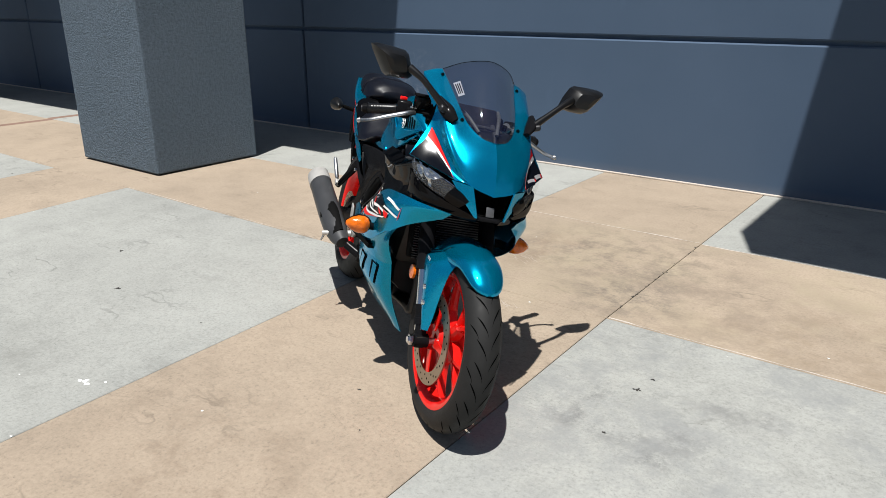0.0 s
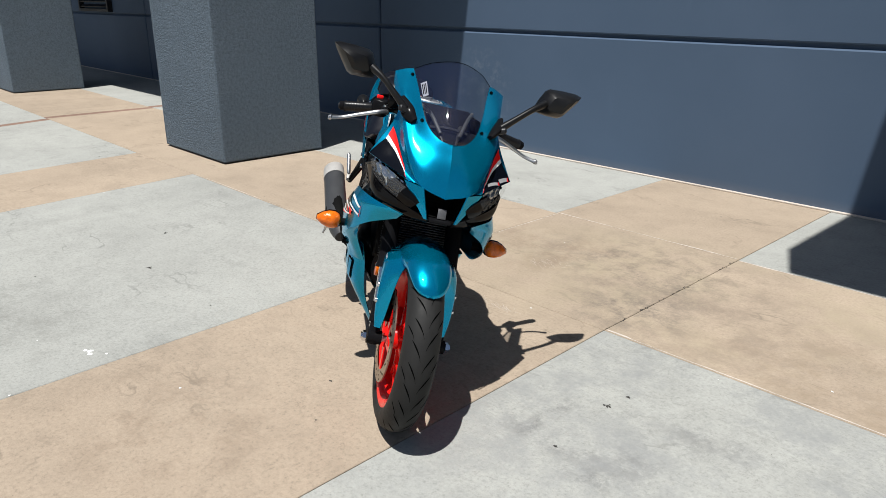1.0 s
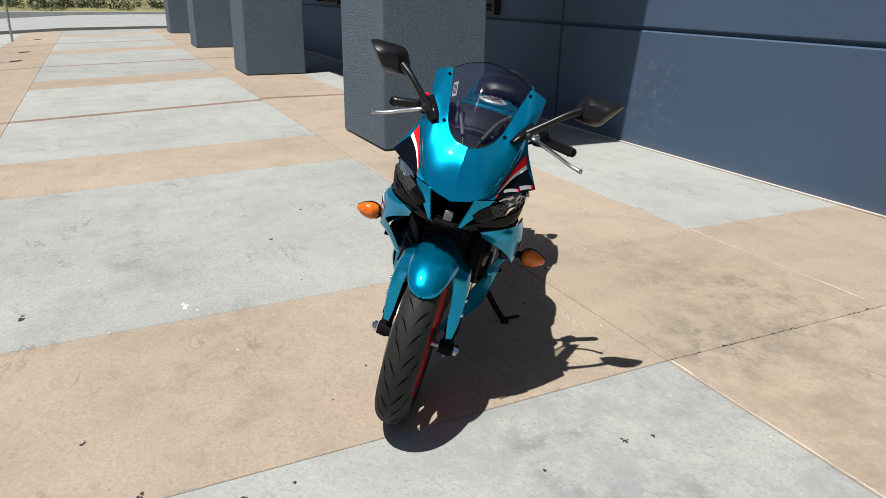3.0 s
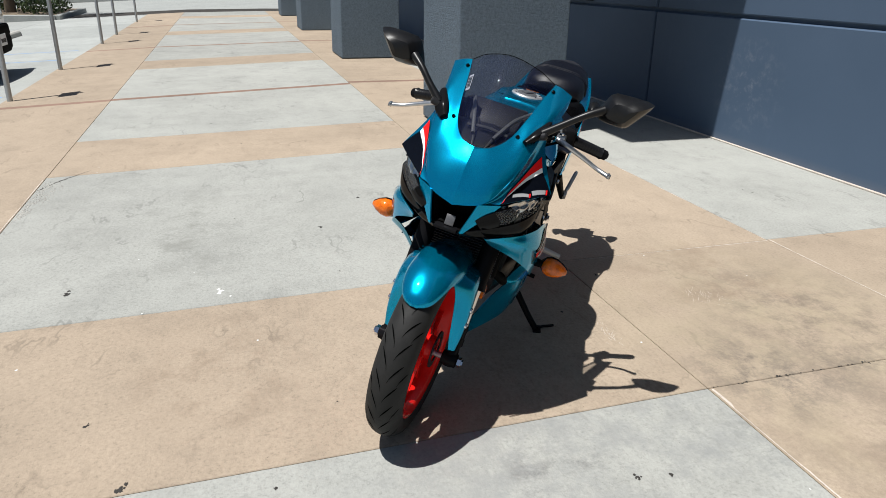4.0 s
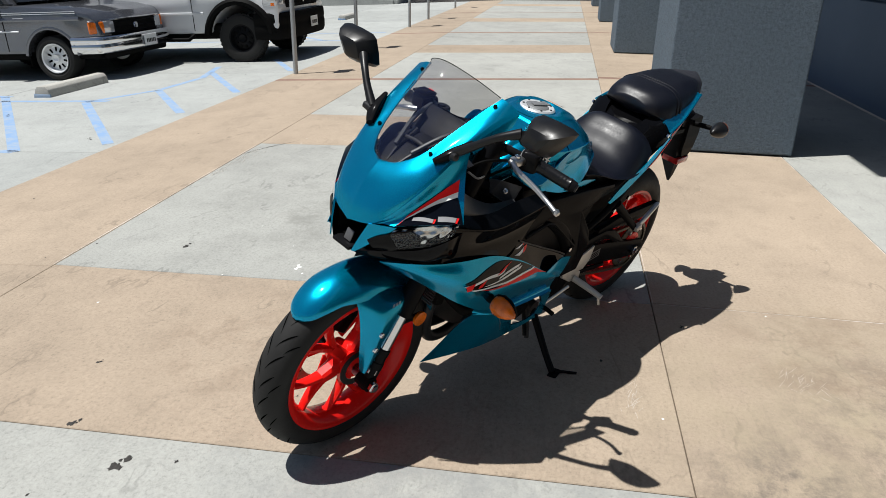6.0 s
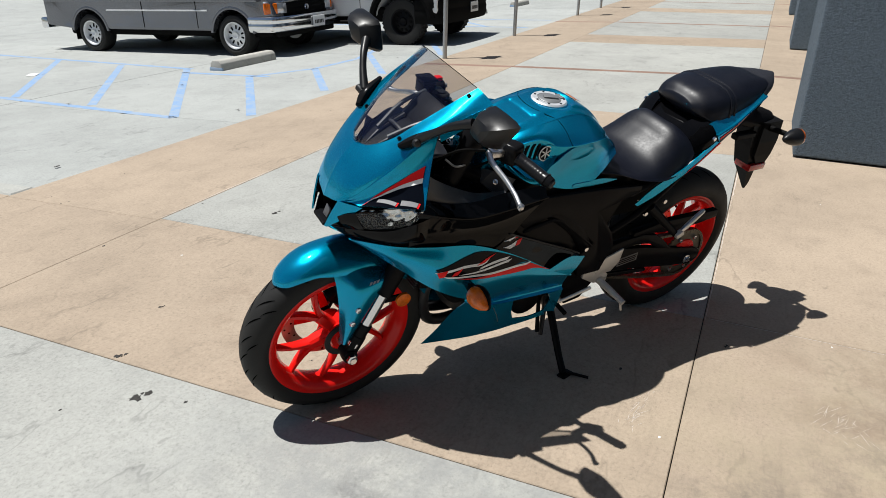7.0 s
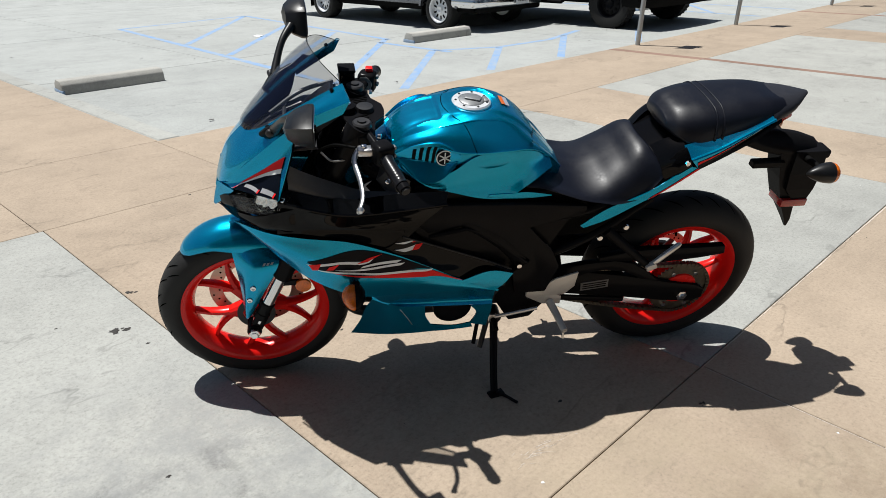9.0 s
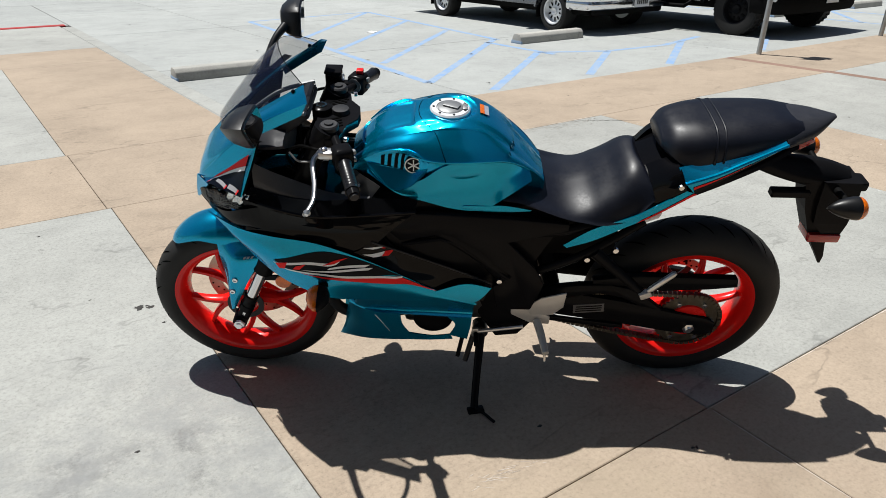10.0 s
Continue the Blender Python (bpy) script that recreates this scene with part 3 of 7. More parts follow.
M_RUBBER = plain("tyre_rubber", (0.018, 0.0178, 0.0175), 0.62, 0, 0.25, 25, 0.2, 140, spec=0.22)
M_GRIP = plain("grip_rubber", (0.008, 0.008, 0.009), 0.30, 0, 0.2, 30, spec=0.3)
M_GROOVE = plain("tread_groove_rubber", (0.003, 0.003, 0.003), 0.9, 0, 0.1, 25, spec=0.0)
M_DASH = plain("grained_dash_plastic", (0.020, 0.021, 0.027), 0.5, 0, 0.15, 30, 0.2, 300, spec=0.3)
# the vinyl's blue tinge is sky reflection put into its base colour
M_VINYL = plain("black_seat_vinyl", (0.0030, 0.0038, 0.0085), 0.42, 0, 0.06, 14, 0.03, 500, spec=0.33)
M_CHROME = plain("polished_steel", (0.72, 0.72, 0.73), 0.14, 1.0, 0.05, 20)
M_ALU = plain("brushed_aluminium", (0.60, 0.60, 0.60), 0.34, 1.0, 0.08, 40)
M_DARKALU = plain("dark_engine_metal", (0.022, 0.022, 0.024), 0.45, 0.4, 0.2, 25, 0.2, 120)
M_HEEL = plain("dull_cast_aluminium", (0.56, 0.54, 0.51), 0.42, 0.35, 0.08, 40)
M_DISC = plain("brake_disc_steel", (0.40, 0.33, 0.26), 0.34, 1.0, 0.1, 50)
M_CHAIN = plain("oiled_chain_steel", (0.13, 0.115, 0.09), 0.4, 0.9, 0.3, 80)
M_AMBER = plain("amber_lens", (0.80, 0.140, 0.004), 0.15, 0, 0.5, 60, 0.8, 110, spec=0.4, coat=0.5)
M_REDLENS = plain("red_lens", (0.35, 0.012, 0.012), 0.15, 0, 0.08, 30, coat=0.5)
M_SCREEN = glass("smoked_screen_plastic", (0.011, 0.015, 0.044), 0.25)
M_LENS = glass("headlight_lens_plastic", (0.30, 0.31, 0.32), 0.07)
M_REFLECT = plain("faceted_reflector", (0.62, 0.64, 0.65), 0.18, 1.0, 0.25, 26)
M_FIN = plain("radiator_fin_metal", (0.13, 0.13, 0.135), 0.42, 0.5, 0.2, 30)
M_CAP = plain("satin_silver_metal", (0.72, 0.73, 0.74), 0.42, 0.55, 0.06, 40)
M_FLAP = plain("grey_cast_metal", (0.22, 0.225, 0.23), 0.45, 0.4, 0.1, 40)
M_SHELL = plain("satin_mirror_shell_plastic", (0.006, 0.006, 0.0065), 0.36, 0, 0.10, 40, spec=0.32)
M_LEDGE = plain("inner_ledge_plastic", (0.045, 0.046, 0.049), 0.40, 0, 0.15, 30, 0.1, 300, spec=0.35)
M_PRINT = plain("pale_label_print", (0.30, 0.31, 0.36), 0.4, 0, 0.1, 60)
M_MIRROR = plain("mirror_glass", (0.8, 0.8, 0.8), 0.03, 1.0, 0.01, 5)

BIKE = thing("motorcycle", "teal sport motorcycle with vermilion wheels leaning on its side stand", "motorcycle", pose(-2.332, 2.700, -0.012, -13.6, 0, -34.74))
FW, RW = Vector((1.393, 0, 0.293)), Vector((0, 0, 0.314))


def spin(point, a, c):
    """Turns an (r, y) wheel point to angle a round the wheel centre c."""
    r, y = point
    return (c.x + r * math.cos(a), c.y + y, c.z + r * math.sin(a))


def tyre_profile(outer, half, rim_r, n=15):
    """Round sport tyre section from bead to bead, and back inside."""
    prof = [(rim_r - 0.006, -half * 0.62), (rim_r + 0.004, -half * 0.78)]
    for k in range(n):
        a = -math.pi / 2 + math.pi * k / (n - 1)
        y = half * math.sin(a)
        h = (outer - rim_r - 0.022) * (max(0.0, math.cos(a)) ** 0.85)
        prof.append((rim_r + 0.022 + h, y))
    prof += [(rim_r + 0.004, half * 0.78), (rim_r - 0.006, half * 0.62)]
    return prof


def wheel(name, c, outer, half, rim_half, spokes_turn, label):
    w = tagged(new(name), label)
    w.parent = BIKE
    rim_r = 0.216
    prof = tyre_profile(outer, half, rim_r)
    tyre = part("tyre", lathe_bm(prof, 96, c), M_RUBBER, w, "black treaded rubber tyre", sharp=60)
    # slanting tread cuts laid along the crown
    crown = np.array(prof[2:-2])

    def crown_at(s):
        u = (s * 0.5 + 0.5) * (len(crown) - 1)
        i = min(int(u), len(crown) - 2)
        return crown[i] * (1 - u + i) + crown[i + 1] * (u - i)

    bm = bmesh.new()
    for k in range(28):
        for sgn in (-1, 1):
            base = 2 * math.pi * (k + (0.5 if sgn > 0 else 0)) / 28
            for s0, s1, a0, a1, wid in [(0.06, 0.46, 0.0, 0.20, 0.0040), (0.40, 0.74, -0.02, 0.13, 0.0034)]:
                if (s0 > 0.3 and k % 2) or (half > 0.06 and s0 > 0.3):
                    continue
                strip = []
                for j in range(9):
                    f = j / 8
                    s = sgn * (s0 + (s1 - s0) * f)
                    r, y = crown_at(s)
                    a = base + a0 + (a1 - a0) * f ** 0.7
                    da = wid * math.sin(math.pi * (0.08 + 0.87 * f)) / outer
                    strip.append((spin((r + 0.0009, y), a - da, c), spin((r + 0.0009, y), a + da, c)))
                vs = [[bm.verts.new(p) for p in pr] for pr in strip]
                for p, q in zip(vs, vs[1:]):
                    bm.faces.new((p[0], p[1], q[1], q[0]))
    part("tread_groove", bm, M_GROOVE, tyre, "dark slanting tread cuts")
    h = rim_half
    rim_prof = [(rim_r + 0.008, -h), (rim_r + 0.010, -h + 0.006), (rim_r - 0.004, -h + 0.012), (rim_r - 0.010, -h * 0.45), (rim_r - 0.016, 0), (rim_r - 0.010, h * 0.45), (rim_r - 0.004, h - 0.012),
                (rim_r + 0.010, h - 0.006), (rim_r + 0.008, h), (rim_r - 0.002, h), (rim_r - 0.016, h - 0.010), (rim_r - 0.026, h * 0.4), (rim_r - 0.030, 0), (rim_r - 0.026, -h * 0.4), (rim_r - 0.016, -h + 0.010), (rim_r - 0.002, -h)]
    part("rim", lathe_bm(rim_prof, 96, c), M_RED, w, "vermilion painted cast rim", sharp=50)
    part("hub", lathe_bm([(0.014, -0.052), (0.034, -0.052), (0.040, -0.030), (0.034, -0.018), (0.034, 0.018), (0.040, 0.030), (0.034, 0.052), (0.014, 0.052)], 40, c), M_RED, w)

    def bar(p, q, wp, wq, dp, dq):
        """One tapered spoke arm between two (radius, angle) ends."""
        rings = []
        for f in np.linspace(0, 1, 6):
            r = p[0] + (q[0] - p[0]) * f
            a = p[1] + (q[1] - p[1]) * f
            width, depth = wp + (wq - wp) * f, dp + (dq - dp) * f
            ring = []
            for du, dv in [(-1, -0.6), (-0.6, -1), (0.6, -1), (1, -0.6), (1, 0.6), (0.6, 1), (-0.6, 1), (-1, 0.6)]:
                ring.append(spin((r, dv * depth / 2), a + du * width / 2 / r, c))
            rings.append(ring)
        return ring_loft(rings)

    for k in range(5):
        a = spokes_turn + 2 * math.pi * k / 5
        bm = bar((0.028, a), (0.094, a), 0.042, 0.034, 0.050, 0.036)
        merge(bm, bar((0.082, a - 0.05), (0.197, a - 0.345), 0.0215, 0.0150, 0.034, 0.022))
        merge(bm, bar((0.082, a + 0.05), (0.197, a + 0.345), 0.0215, 0.0150, 0.034, 0.022))
        part("spoke", bm, M_RED, w)
    a = spokes_turn + 0.63
    part("valve", tube_bm([spin((0.188, 0.012), a, c), spin((0.160, 0.022), a, c)], [0.005, 0.0035], 8), M_MATTBLACK, w)
    return w


def disc(parent, c, y, outer, inner, holes, arms):
    d = part("brake_disc", lathe_bm([(inner, y - 0.0022), (outer, y - 0.0022), (outer, y + 0.0022), (inner, y + 0.0022)], 72, c), M_DISC, parent, "drilled steel brake disc")
    bm = bmesh.new()
    for k in range(holes):
        for ring in range(3):
            a = 2 * math.pi * (k + ring / 3) / holes
            r = inner + (outer - inner) * (0.24 + 0.26 * ring)
            p = Vector(spin((r, y), a, c))
            lathe_bm([(0, -0.0026), (0.0036, -0.0026), (0.0036, 0.0026), (0, 0.0026)], 8, p, bm=bm, closed=False)
    part("drilling", bm, M_GROOVE, d, "dark drilled holes")
    bm = bmesh.new()
    for k in range(arms):
        a = 2 * math.pi * k / arms
        ring = []
        for r, wd in ((0.04, 0.020), (inner + 0.008, 0.013)):
            ring.append([spin((r, y + o), a + s * wd / r / 1.4, c) for s, o in ((-1, -0.002), (1, -0.002), (1, 0.002), (-1, 0.002))])
        ring_loft(ring, bm=bm)
    part("carrier", bm, M_RED if arms == 5 else M_DARKALU, d)
    return d


FRONT = wheel("front_wheel", FW, 0.293, 0.055, 0.046, 0.838, "vermilion spoked front wheel")
REAR = wheel("rear_wheel", RW, 0.314, 0.070, 0.058, 0.838, "vermilion spoked rear wheel")
disc(FRONT, FW, -0.066, 0.149, 0.108, 14, 5)
disc(REAR, RW, -0.070, 0.110, 0.080, 12, 6)
part("tone_ring", lathe_bm([(0.040, 0.052), (0.058, 0.052), (0.058, 0.056), (0.040, 0.056)], 40, FW), M_DARKALU, FRONT)
# sprocket with teeth, and its carrier
bm = bmesh.new()
teeth = []
for k in range(86):
    r = 0.104 if k % 2 == 0 else 0.097
    teeth.append((r * math.cos(2 * math.pi * k / 86), RW.z + r * math.sin(2 * math.pi * k / 86)))
part("sprocket", prism_bm(teeth, 0.098, 0.104), M_CHAIN, REAR, "oily steel chain sprocket", smooth=False)
part("sprocket_carrier", lathe_bm([(0.02, 0.06), (0.062, 0.06), (0.066, 0.095), (0.060, 0.109), (0.03, 0.112), (0.02, 0.112)], 40, RW), M_RED, REAR)
for k in range(6):
    a = 2 * math.pi * k / 6
    part("bolt", lathe_bm([(0, 0.104), (0.008, 0.104), (0.008, 0.114), (0, 0.115)], 6, (RW.x + 0.078 * math.cos(a), 0, RW.z + 0.078 * math.sin(a)), closed=False), M_CHROME, REAR)

# fork
RAKE = math.tan(radians(25))


def fork_x(z):
    return 1.402 - (z - 0.27) * RAKE


fork = tagged(new("fork"), "upside-down fork with black tubes and polished lower legs")
fork.parent = BIKE
for s in (1, -1):
    y = 0.104 * s
    part("upper_tube", tube_bm([(fork_x(0.97), y, 0.97), (fork_x(0.88), y, 0.88), (fork_x(0.50), y, 0.50), (fork_x(0.485), y, 0.485)], [0.024, 0.027, 0.027, 0.030], 20), M_SATINBLACK, fork)
    part("lower_leg", tube_bm([(fork_x(0.49), y, 0.49), (fork_x(0.31), y, 0.31)], 0.0185, 20), M_CHROME, fork, "polished fork leg")
    foot = box_bm((0.038, 0.036, 0.100), (fork_x(0.305) - 0.002, y, 0.305), 0.011, 3, Euler((0, radians(-25), 0)).to_matrix())
    merge(foot, tube_bm([(1.398, y - 0.024 * s, 0.283), (1.398, y + 0.022 * s, 0.283)], 0.022, 20))
    part("axle_clamp", foot, M_SATINBLACK, fork)
    part("leg_sleeve", tube_bm([(fork_x(z), y, z) for z in (0.384, 0.382, 0.364, 0.362, 0.346, 0.344, 0.325)], [0.0195, 0.0220, 0.0220, 0.0205, 0.0210, 0.0230, 0.0230], 20), M_SATINBLACK, fork, "stepped black sleeve on the fork leg")
    part("axle_nut", lathe_bm([(0, 0.0), (0.017, 0.0), (0.017, 0.010), (0.011, 0.012), (0.011, 0.016), (0, 0.016)] if s > 0 else [(0, 0.0), (0.017, 0.0), (0.017, -0.010), (0.011, -0.012), (0.011, -0.016), (0, -0.016)], 6, (1.398, y + 0.026 * s, 0.283), closed=False), M_CHROME, fork)
    part("reflector", lathe_bm([(0, 0.0), (0.023, 0.0), (0.023, 0.008 * s), (0, 0.010 * s)], 20, (1.243, 0.117 * s, 0.455), closed=False), M_AMBER, fork, "round amber fork reflector")
    part("reflector_bracket", box_bm((0.075, 0.006, 0.018), (1.272, 0.113 * s, 0.462)), M_SATINBLACK, fork, smooth=False)
part("axle", tube_bm([(1.398, -0.12, 0.283), (1.398, 0.12, 0.283)], 0.010, 14), M_ALU, fork)
part("brake_caliper", box_bm((0.055, 0.062, 0.105), (1.345, -0.082, 0.378), 0.012, 3, Euler((0, radians(-38), 0)).to_matrix()), M_SATINBLACK, fork)
part("brake_hose", tube_bm([(1.32, -0.085, 0.42), (1.27, -0.118, 0.52), (1.22, -0.09, 0.62), (1.17, -0.07, 0.72)], 0.0045, 8, 16), M_MATTBLACK, fork)
part("lower_yoke", box_bm((0.085, 0.255, 0.032), (fork_x(0.765) - 0.02, 0, 0.765), 0.010, 2, Euler((0, radians(-25), 0)).to_matrix()), M_SATINBLACK, fork)
half = [(1.122, 0.0), (1.118, 0.030), (1.098, 0.072), (1.096, 0.125), (1.078, 0.140), (1.046, 0.138), (1.036, 0.108), (1.030, 0.070), (1.004, 0.034), (1.000, 0.0)]
plate = [(x, -y) for x, y in half[-2:0:-1]]
yoke_bm = ring_loft([[(x + dx, y * k, z) for x, y in half + plate] for dx, k, z in ((0, 0.97, 0.934), (0, 1.0, 0.938), (0, 1.0, 0.954), (0, 0.97, 0.958))])
yoke = part("upper_yoke", yoke_bm, M_SATINBLACK, fork, "cast black top yoke with slots", sharp=30)
for s in (1, -1):
    for k in range(4):
        part("slot", box_bm((0.036, 0.0055, 0.002), (1.064 - 0.003 * k, (0.036 + 0.0135 * k) * s, 0.9585), 0, 1, Euler((0, 0, radians(28 * s))).to_matrix()), M_GROOVE, yoke, smooth=False)
    part("fork_cap", lathe_bm([(0, 0), (0.025, 0), (0.025, 0.010), (0.021, 0.014), (0.012, 0.014), (0.011, 0.018), (0, 0.018)], 24, (1.069, 0.104 * s, 0.968), "z", closed=False), M_DARKALU, fork, "dark fork cap")
    part("pinch_bolt", tube_bm([(1.030, 0.122 * s, 0.948), (1.022, 0.124 * s, 0.948), (1.020, 0.1245 * s, 0.948)], [0.007, 0.007, 0.004], 10), M_CHROME, yoke)
part("stem_nut", lathe_bm([(0, 0.0), (0.024, 0.0), (0.022, 0.012), (0, 0.014)], 18, (1.052, 0, 0.958), "z", closed=False), M_DARKALU, fork)
part("ignition_switch", lathe_bm([(0, -0.03), (0.026, -0.03), (0.026, 0.008), (0.018, 0.012), (0, 0.012)], 20, (1.102, 0, 0.966), "z", closed=False), M_SATINBLACK, fork)
part("key_slot", lathe_bm([(0.010, 0.0), (0.014, 0.0), (0.014, 0.002), (0.010, 0.002)], 20, (1.102, 0, 0.9785), "z"), M_CHROME, fork, "bright ring of the ignition lock")

# front mudguard
fender = tagged(new("front_mudguard"), "teal front mudguard bolted to the fork")
fender.parent = BIKE
rows = []
for deg, hw, drop, rr in [(47, 0.010, 0.006, 0.309), (49, 0.030, 0.014, 0.315), (53, 0.047, 0.024, 0.322), (60, 0.060, 0.034, 0.328), (68, 0.068, 0.044, 0.331), (77, 0.074, 0.062, 0.331), (90, 0.077, 0.070, 0.329), (105, 0.077, 0.072, 0.327), (122, 0.076, 0.072, 0.326), (140, 0.072, 0.066, 0.326), (156, 0.066, 0.056, 0.324)]:
    a = radians(deg)
    row = []
    for q in (-1, -0.85, -0.6, -0.3, 0, 0.3, 0.6, 0.85, 1):
        r = rr - drop * (1 - math.cos(q * math.pi / 2))
        row.append((1.380 + r * math.cos(a), hw * math.sin(q * math.pi / 2), FW.z + r * math.sin(a)))
    rows.append(row)
sheet("blade", rows, M_TEAL, fender, 36, 54, 0.003, 1, "glossy teal blade over the tyre", (0, 0, 1))
for s in (1, -1):
    arm_rows = [[(1.440, 0.058, 0.556), (1.392, 0.074, 0.564), (1.340, 0.077, 0.566), (1.284, 0.073, 0.556)],
                [(1.434, 0.074, 0.514), (1.390, 0.108, 0.524), (1.345, 0.113, 0.530), (1.296, 0.108, 0.536)],
                [(1.426, 0.082, 0.442), (1.404, 0.118, 0.455), (1.374, 0.122, 0.461), (1.338, 0.116, 0.468)],
                [(1.424, 0.088, 0.374), (1.414, 0.118, 0.384), (1.396, 0.121, 0.388), (1.376, 0.116, 0.394)],
                [(1.422, 0.095, 0.326), (1.419, 0.112, 0.328), (1.411, 0.114, 0.330), (1.402, 0.112, 0.338)]]
    arm = sheet("side_arm", arm_rows, M_TEAL, fender, 16, 26, 0.003, s, "teal arm along the fork leg")
    for zb, xb in ((0.457, 1.386), (0.411, 1.400)):
        part("bolt", lathe_bm([(0, 0.0), (0.0095, 0.0), (0.008, 0.006 * s), (0.004, 0.007 * s), (0.0035, 0.0045 * s), (0, 0.0045 * s)], 12, (xb, 0.1205 * s, zb), closed=False), M_CHROME, arm, "bright button bolt")
    for k in range(3):
        decal("arm_bar", arm_rows, [(0.62 + 0.075 * k, 0.21), (0.67 + 0.075 * k, 0.21)], [(0.60 + 0.075 * k, 0.245), (0.65 + 0.075 * k, 0.245)], M_PRINT, arm, s, 4, 2, 0.0012)

# ---- nose fairing ----
nose = tagged(new("front_fairing"), "teal nose fairing with smoked windscreen and twin slanted headlights")
nose.parent = BIKE
HOOD = [[(1.375, 0.0, 0.925), (1.359, 0.042, 0.932), (1.312, 0.078, 0.962), (1.25, 0.098, 1.010), (1.18, 0.113, 1.058), (1.118, 0.129, 1.100)],
        [(1.414, 0.0, 0.880), (1.395, 0.055, 0.890), (1.350, 0.100, 0.922), (1.288, 0.121, 0.978), (1.212, 0.135, 1.034), (1.114, 0.149, 1.095)],
        [(1.440, 0.0, 0.826), (1.424, 0.066, 0.843), (1.385, 0.110, 0.874), (1.318, 0.135, 0.940), (1.228, 0.150, 1.019), (1.108, 0.167, 1.087)],
        [(1.455, 0.0, 0.777), (1.440, 0.071, 0.797), (1.405, 0.106, 0.836), (1.336, 0.140, 0.912), (1.232, 0.158, 1.006), (1.104, 0.183, 1.079)]]
CREASE = [tuple(p) for p in curve_points(HOOD[3], 61)]
FLANK = [CREASE[12:49:6],
         [tuple(p) for p in curve_points([(1.420, 0.093, 0.802), (1.377, 0.122, 0.828), (1.318, 0.147, 0.870), (1.250, 0.174, 0.937)], 7)],
         [tuple(p) for p in curve_points([(1.408, 0.115, 0.804), (1.370, 0.154, 0.816), (1.328, 0.193, 0.827), (1.286, 0.229, 0.837)], 7)]]
ARM_BAND = [CREASE[48::6], [(1.226, 0.165, 0.984), (1.165, 0.176, 1.020), (1.120, 0.182, 1.046)]]


def soft_step(v, a, b):
    f = min(max((v - a) / (b - a), 0.0), 1.0)
    return f * f * (3 - 2 * f)


for s in (1, -1):
    sheet("cowl", HOOD, M_TEAL, nose, 64, 44, 0.003, s, "teal metallic cowl half", (1, 0, 0.4))
    sheet("cowl_flank", FLANK, M_TEAL, nose, 40, 26, 0.003, s, "hollow teal flank over the headlight", (0.5, 1, 0))
    sheet("cowl_band", ARM_BAND, M_TEAL, nose, 20, 6, 0.003, s, "teal band below the mirror foot", (0, 1, -0.2))
    sheet("fang", [[(1.446, 0.068, 0.797), (1.459, 0.055, 0.752), (1.468, 0.043, 0.711)], [(1.402, 0.122, 0.800), (1.430, 0.090, 0.757), (1.462, 0.050, 0.710)]], M_TEAL, nose, 14, 6, 0.004, s, "teal blade beside the intake", (1, 0.5, 0))
    # stripes above the headlight: black ground, white line, red wedge
    lit = (0.5, 1, 0)
    edge = lambda x0, z0, x1, z1: [(x0 + (x1 - x0) * k / 6, z0 + (z1 - z0) * k / 6) for k in range(7)]
    L0, L1, L2, L3 = edge(1.398, 0.8085, 1.262, 0.926), edge(1.404, 0.8055, 1.272, 0.899), edge(1.406, 0.8045, 1.276, 0.888), edge(1.407, 0.8042, 1.287, 0.8375)
    decal("stripe", FLANK, L2, L3, M_BLACKSTICKER, nose, s, 40, 12, 0.0014, lit, "black panel of the nose decal", side_view=True)
    decal("stripe", FLANK, L1, L2, M_WHITESTICKER, nose, s, 40, 6, 0.0018, lit, "white line of the nose decal", side_view=True)
    decal("stripe", FLANK, L0, L1, M_REDSTICKER, nose, s, 40, 10, 0.0030, lit, "red wedge of the nose decal", side_view=True)
    # the model badge left as two plain slanted blocks, each with a red edge
    for x0, x1, h in ((1.374, 1.338, 0.0105), (1.332, 1.298, 0.0145)) if s > 0 else ():
        zb = 0.8200 + (1.374 - x0) * 0.22
        at = lambda a, f: (x0 + (x1 - x0) * a - 0.010 * f, zb + 0.006 * a + h * f)
        decal("badge_bar", FLANK, [at(0.02, 0.15), at(0.90, 0.15)], [at(0.02, 0.80), at(0.90, 0.80)], M_PALESTICKER, nose, s, 8, 4, 0.0026, lit, side_view=True)
        decal("badge_edge", FLANK, [at(0.92, 0.05), at(1.0, 0.05)], [at(0.92, 0.85), at(1.0, 0.85)], M_REDSTICKER, nose, s, 3, 3, 0.0030, lit, side_view=True)
    # headlight: dark bowl, reflectors, clear cover
    LAMP = [[(1.416, 0.114, 0.781), (1.38, 0.147, 0.796), (1.335, 0.185, 0.813), (1.288, 0.217, 0.826)], [(1.408, 0.128, 0.760), (1.376, 0.158, 0.775), (1.335, 0.192, 0.795), (1.296, 0.218, 0.810)], [(1.398, 0.131, 0.742), (1.370, 0.158, 0.752), (1.335, 0.188, 0.768), (1.305, 0.210, 0.786)]]
    inner = [[(x - 0.030, y - 0.018, z) for x, y, z in r] for r in LAMP]
    lamp = sheet("headlight", inner, M_SATINBLACK, nose, 18, 10, 0.004, s, "slanted headlight behind a clear cover", (1, 0.5, 0))
    facets = lambda u, v: 0.0016 * math.sin(u * 26 + v * 7) + 0.0010 * math.sin(v * 11 - u * 9)
    sheet("reflector", [[(x - 0.018, y - 0.011, z) for x, y, z in r] for r in LAMP], M_REFLECT, lamp, 60, 24, 0.001, s, "faceted bright reflector", (1, 0.5, 0), facets)
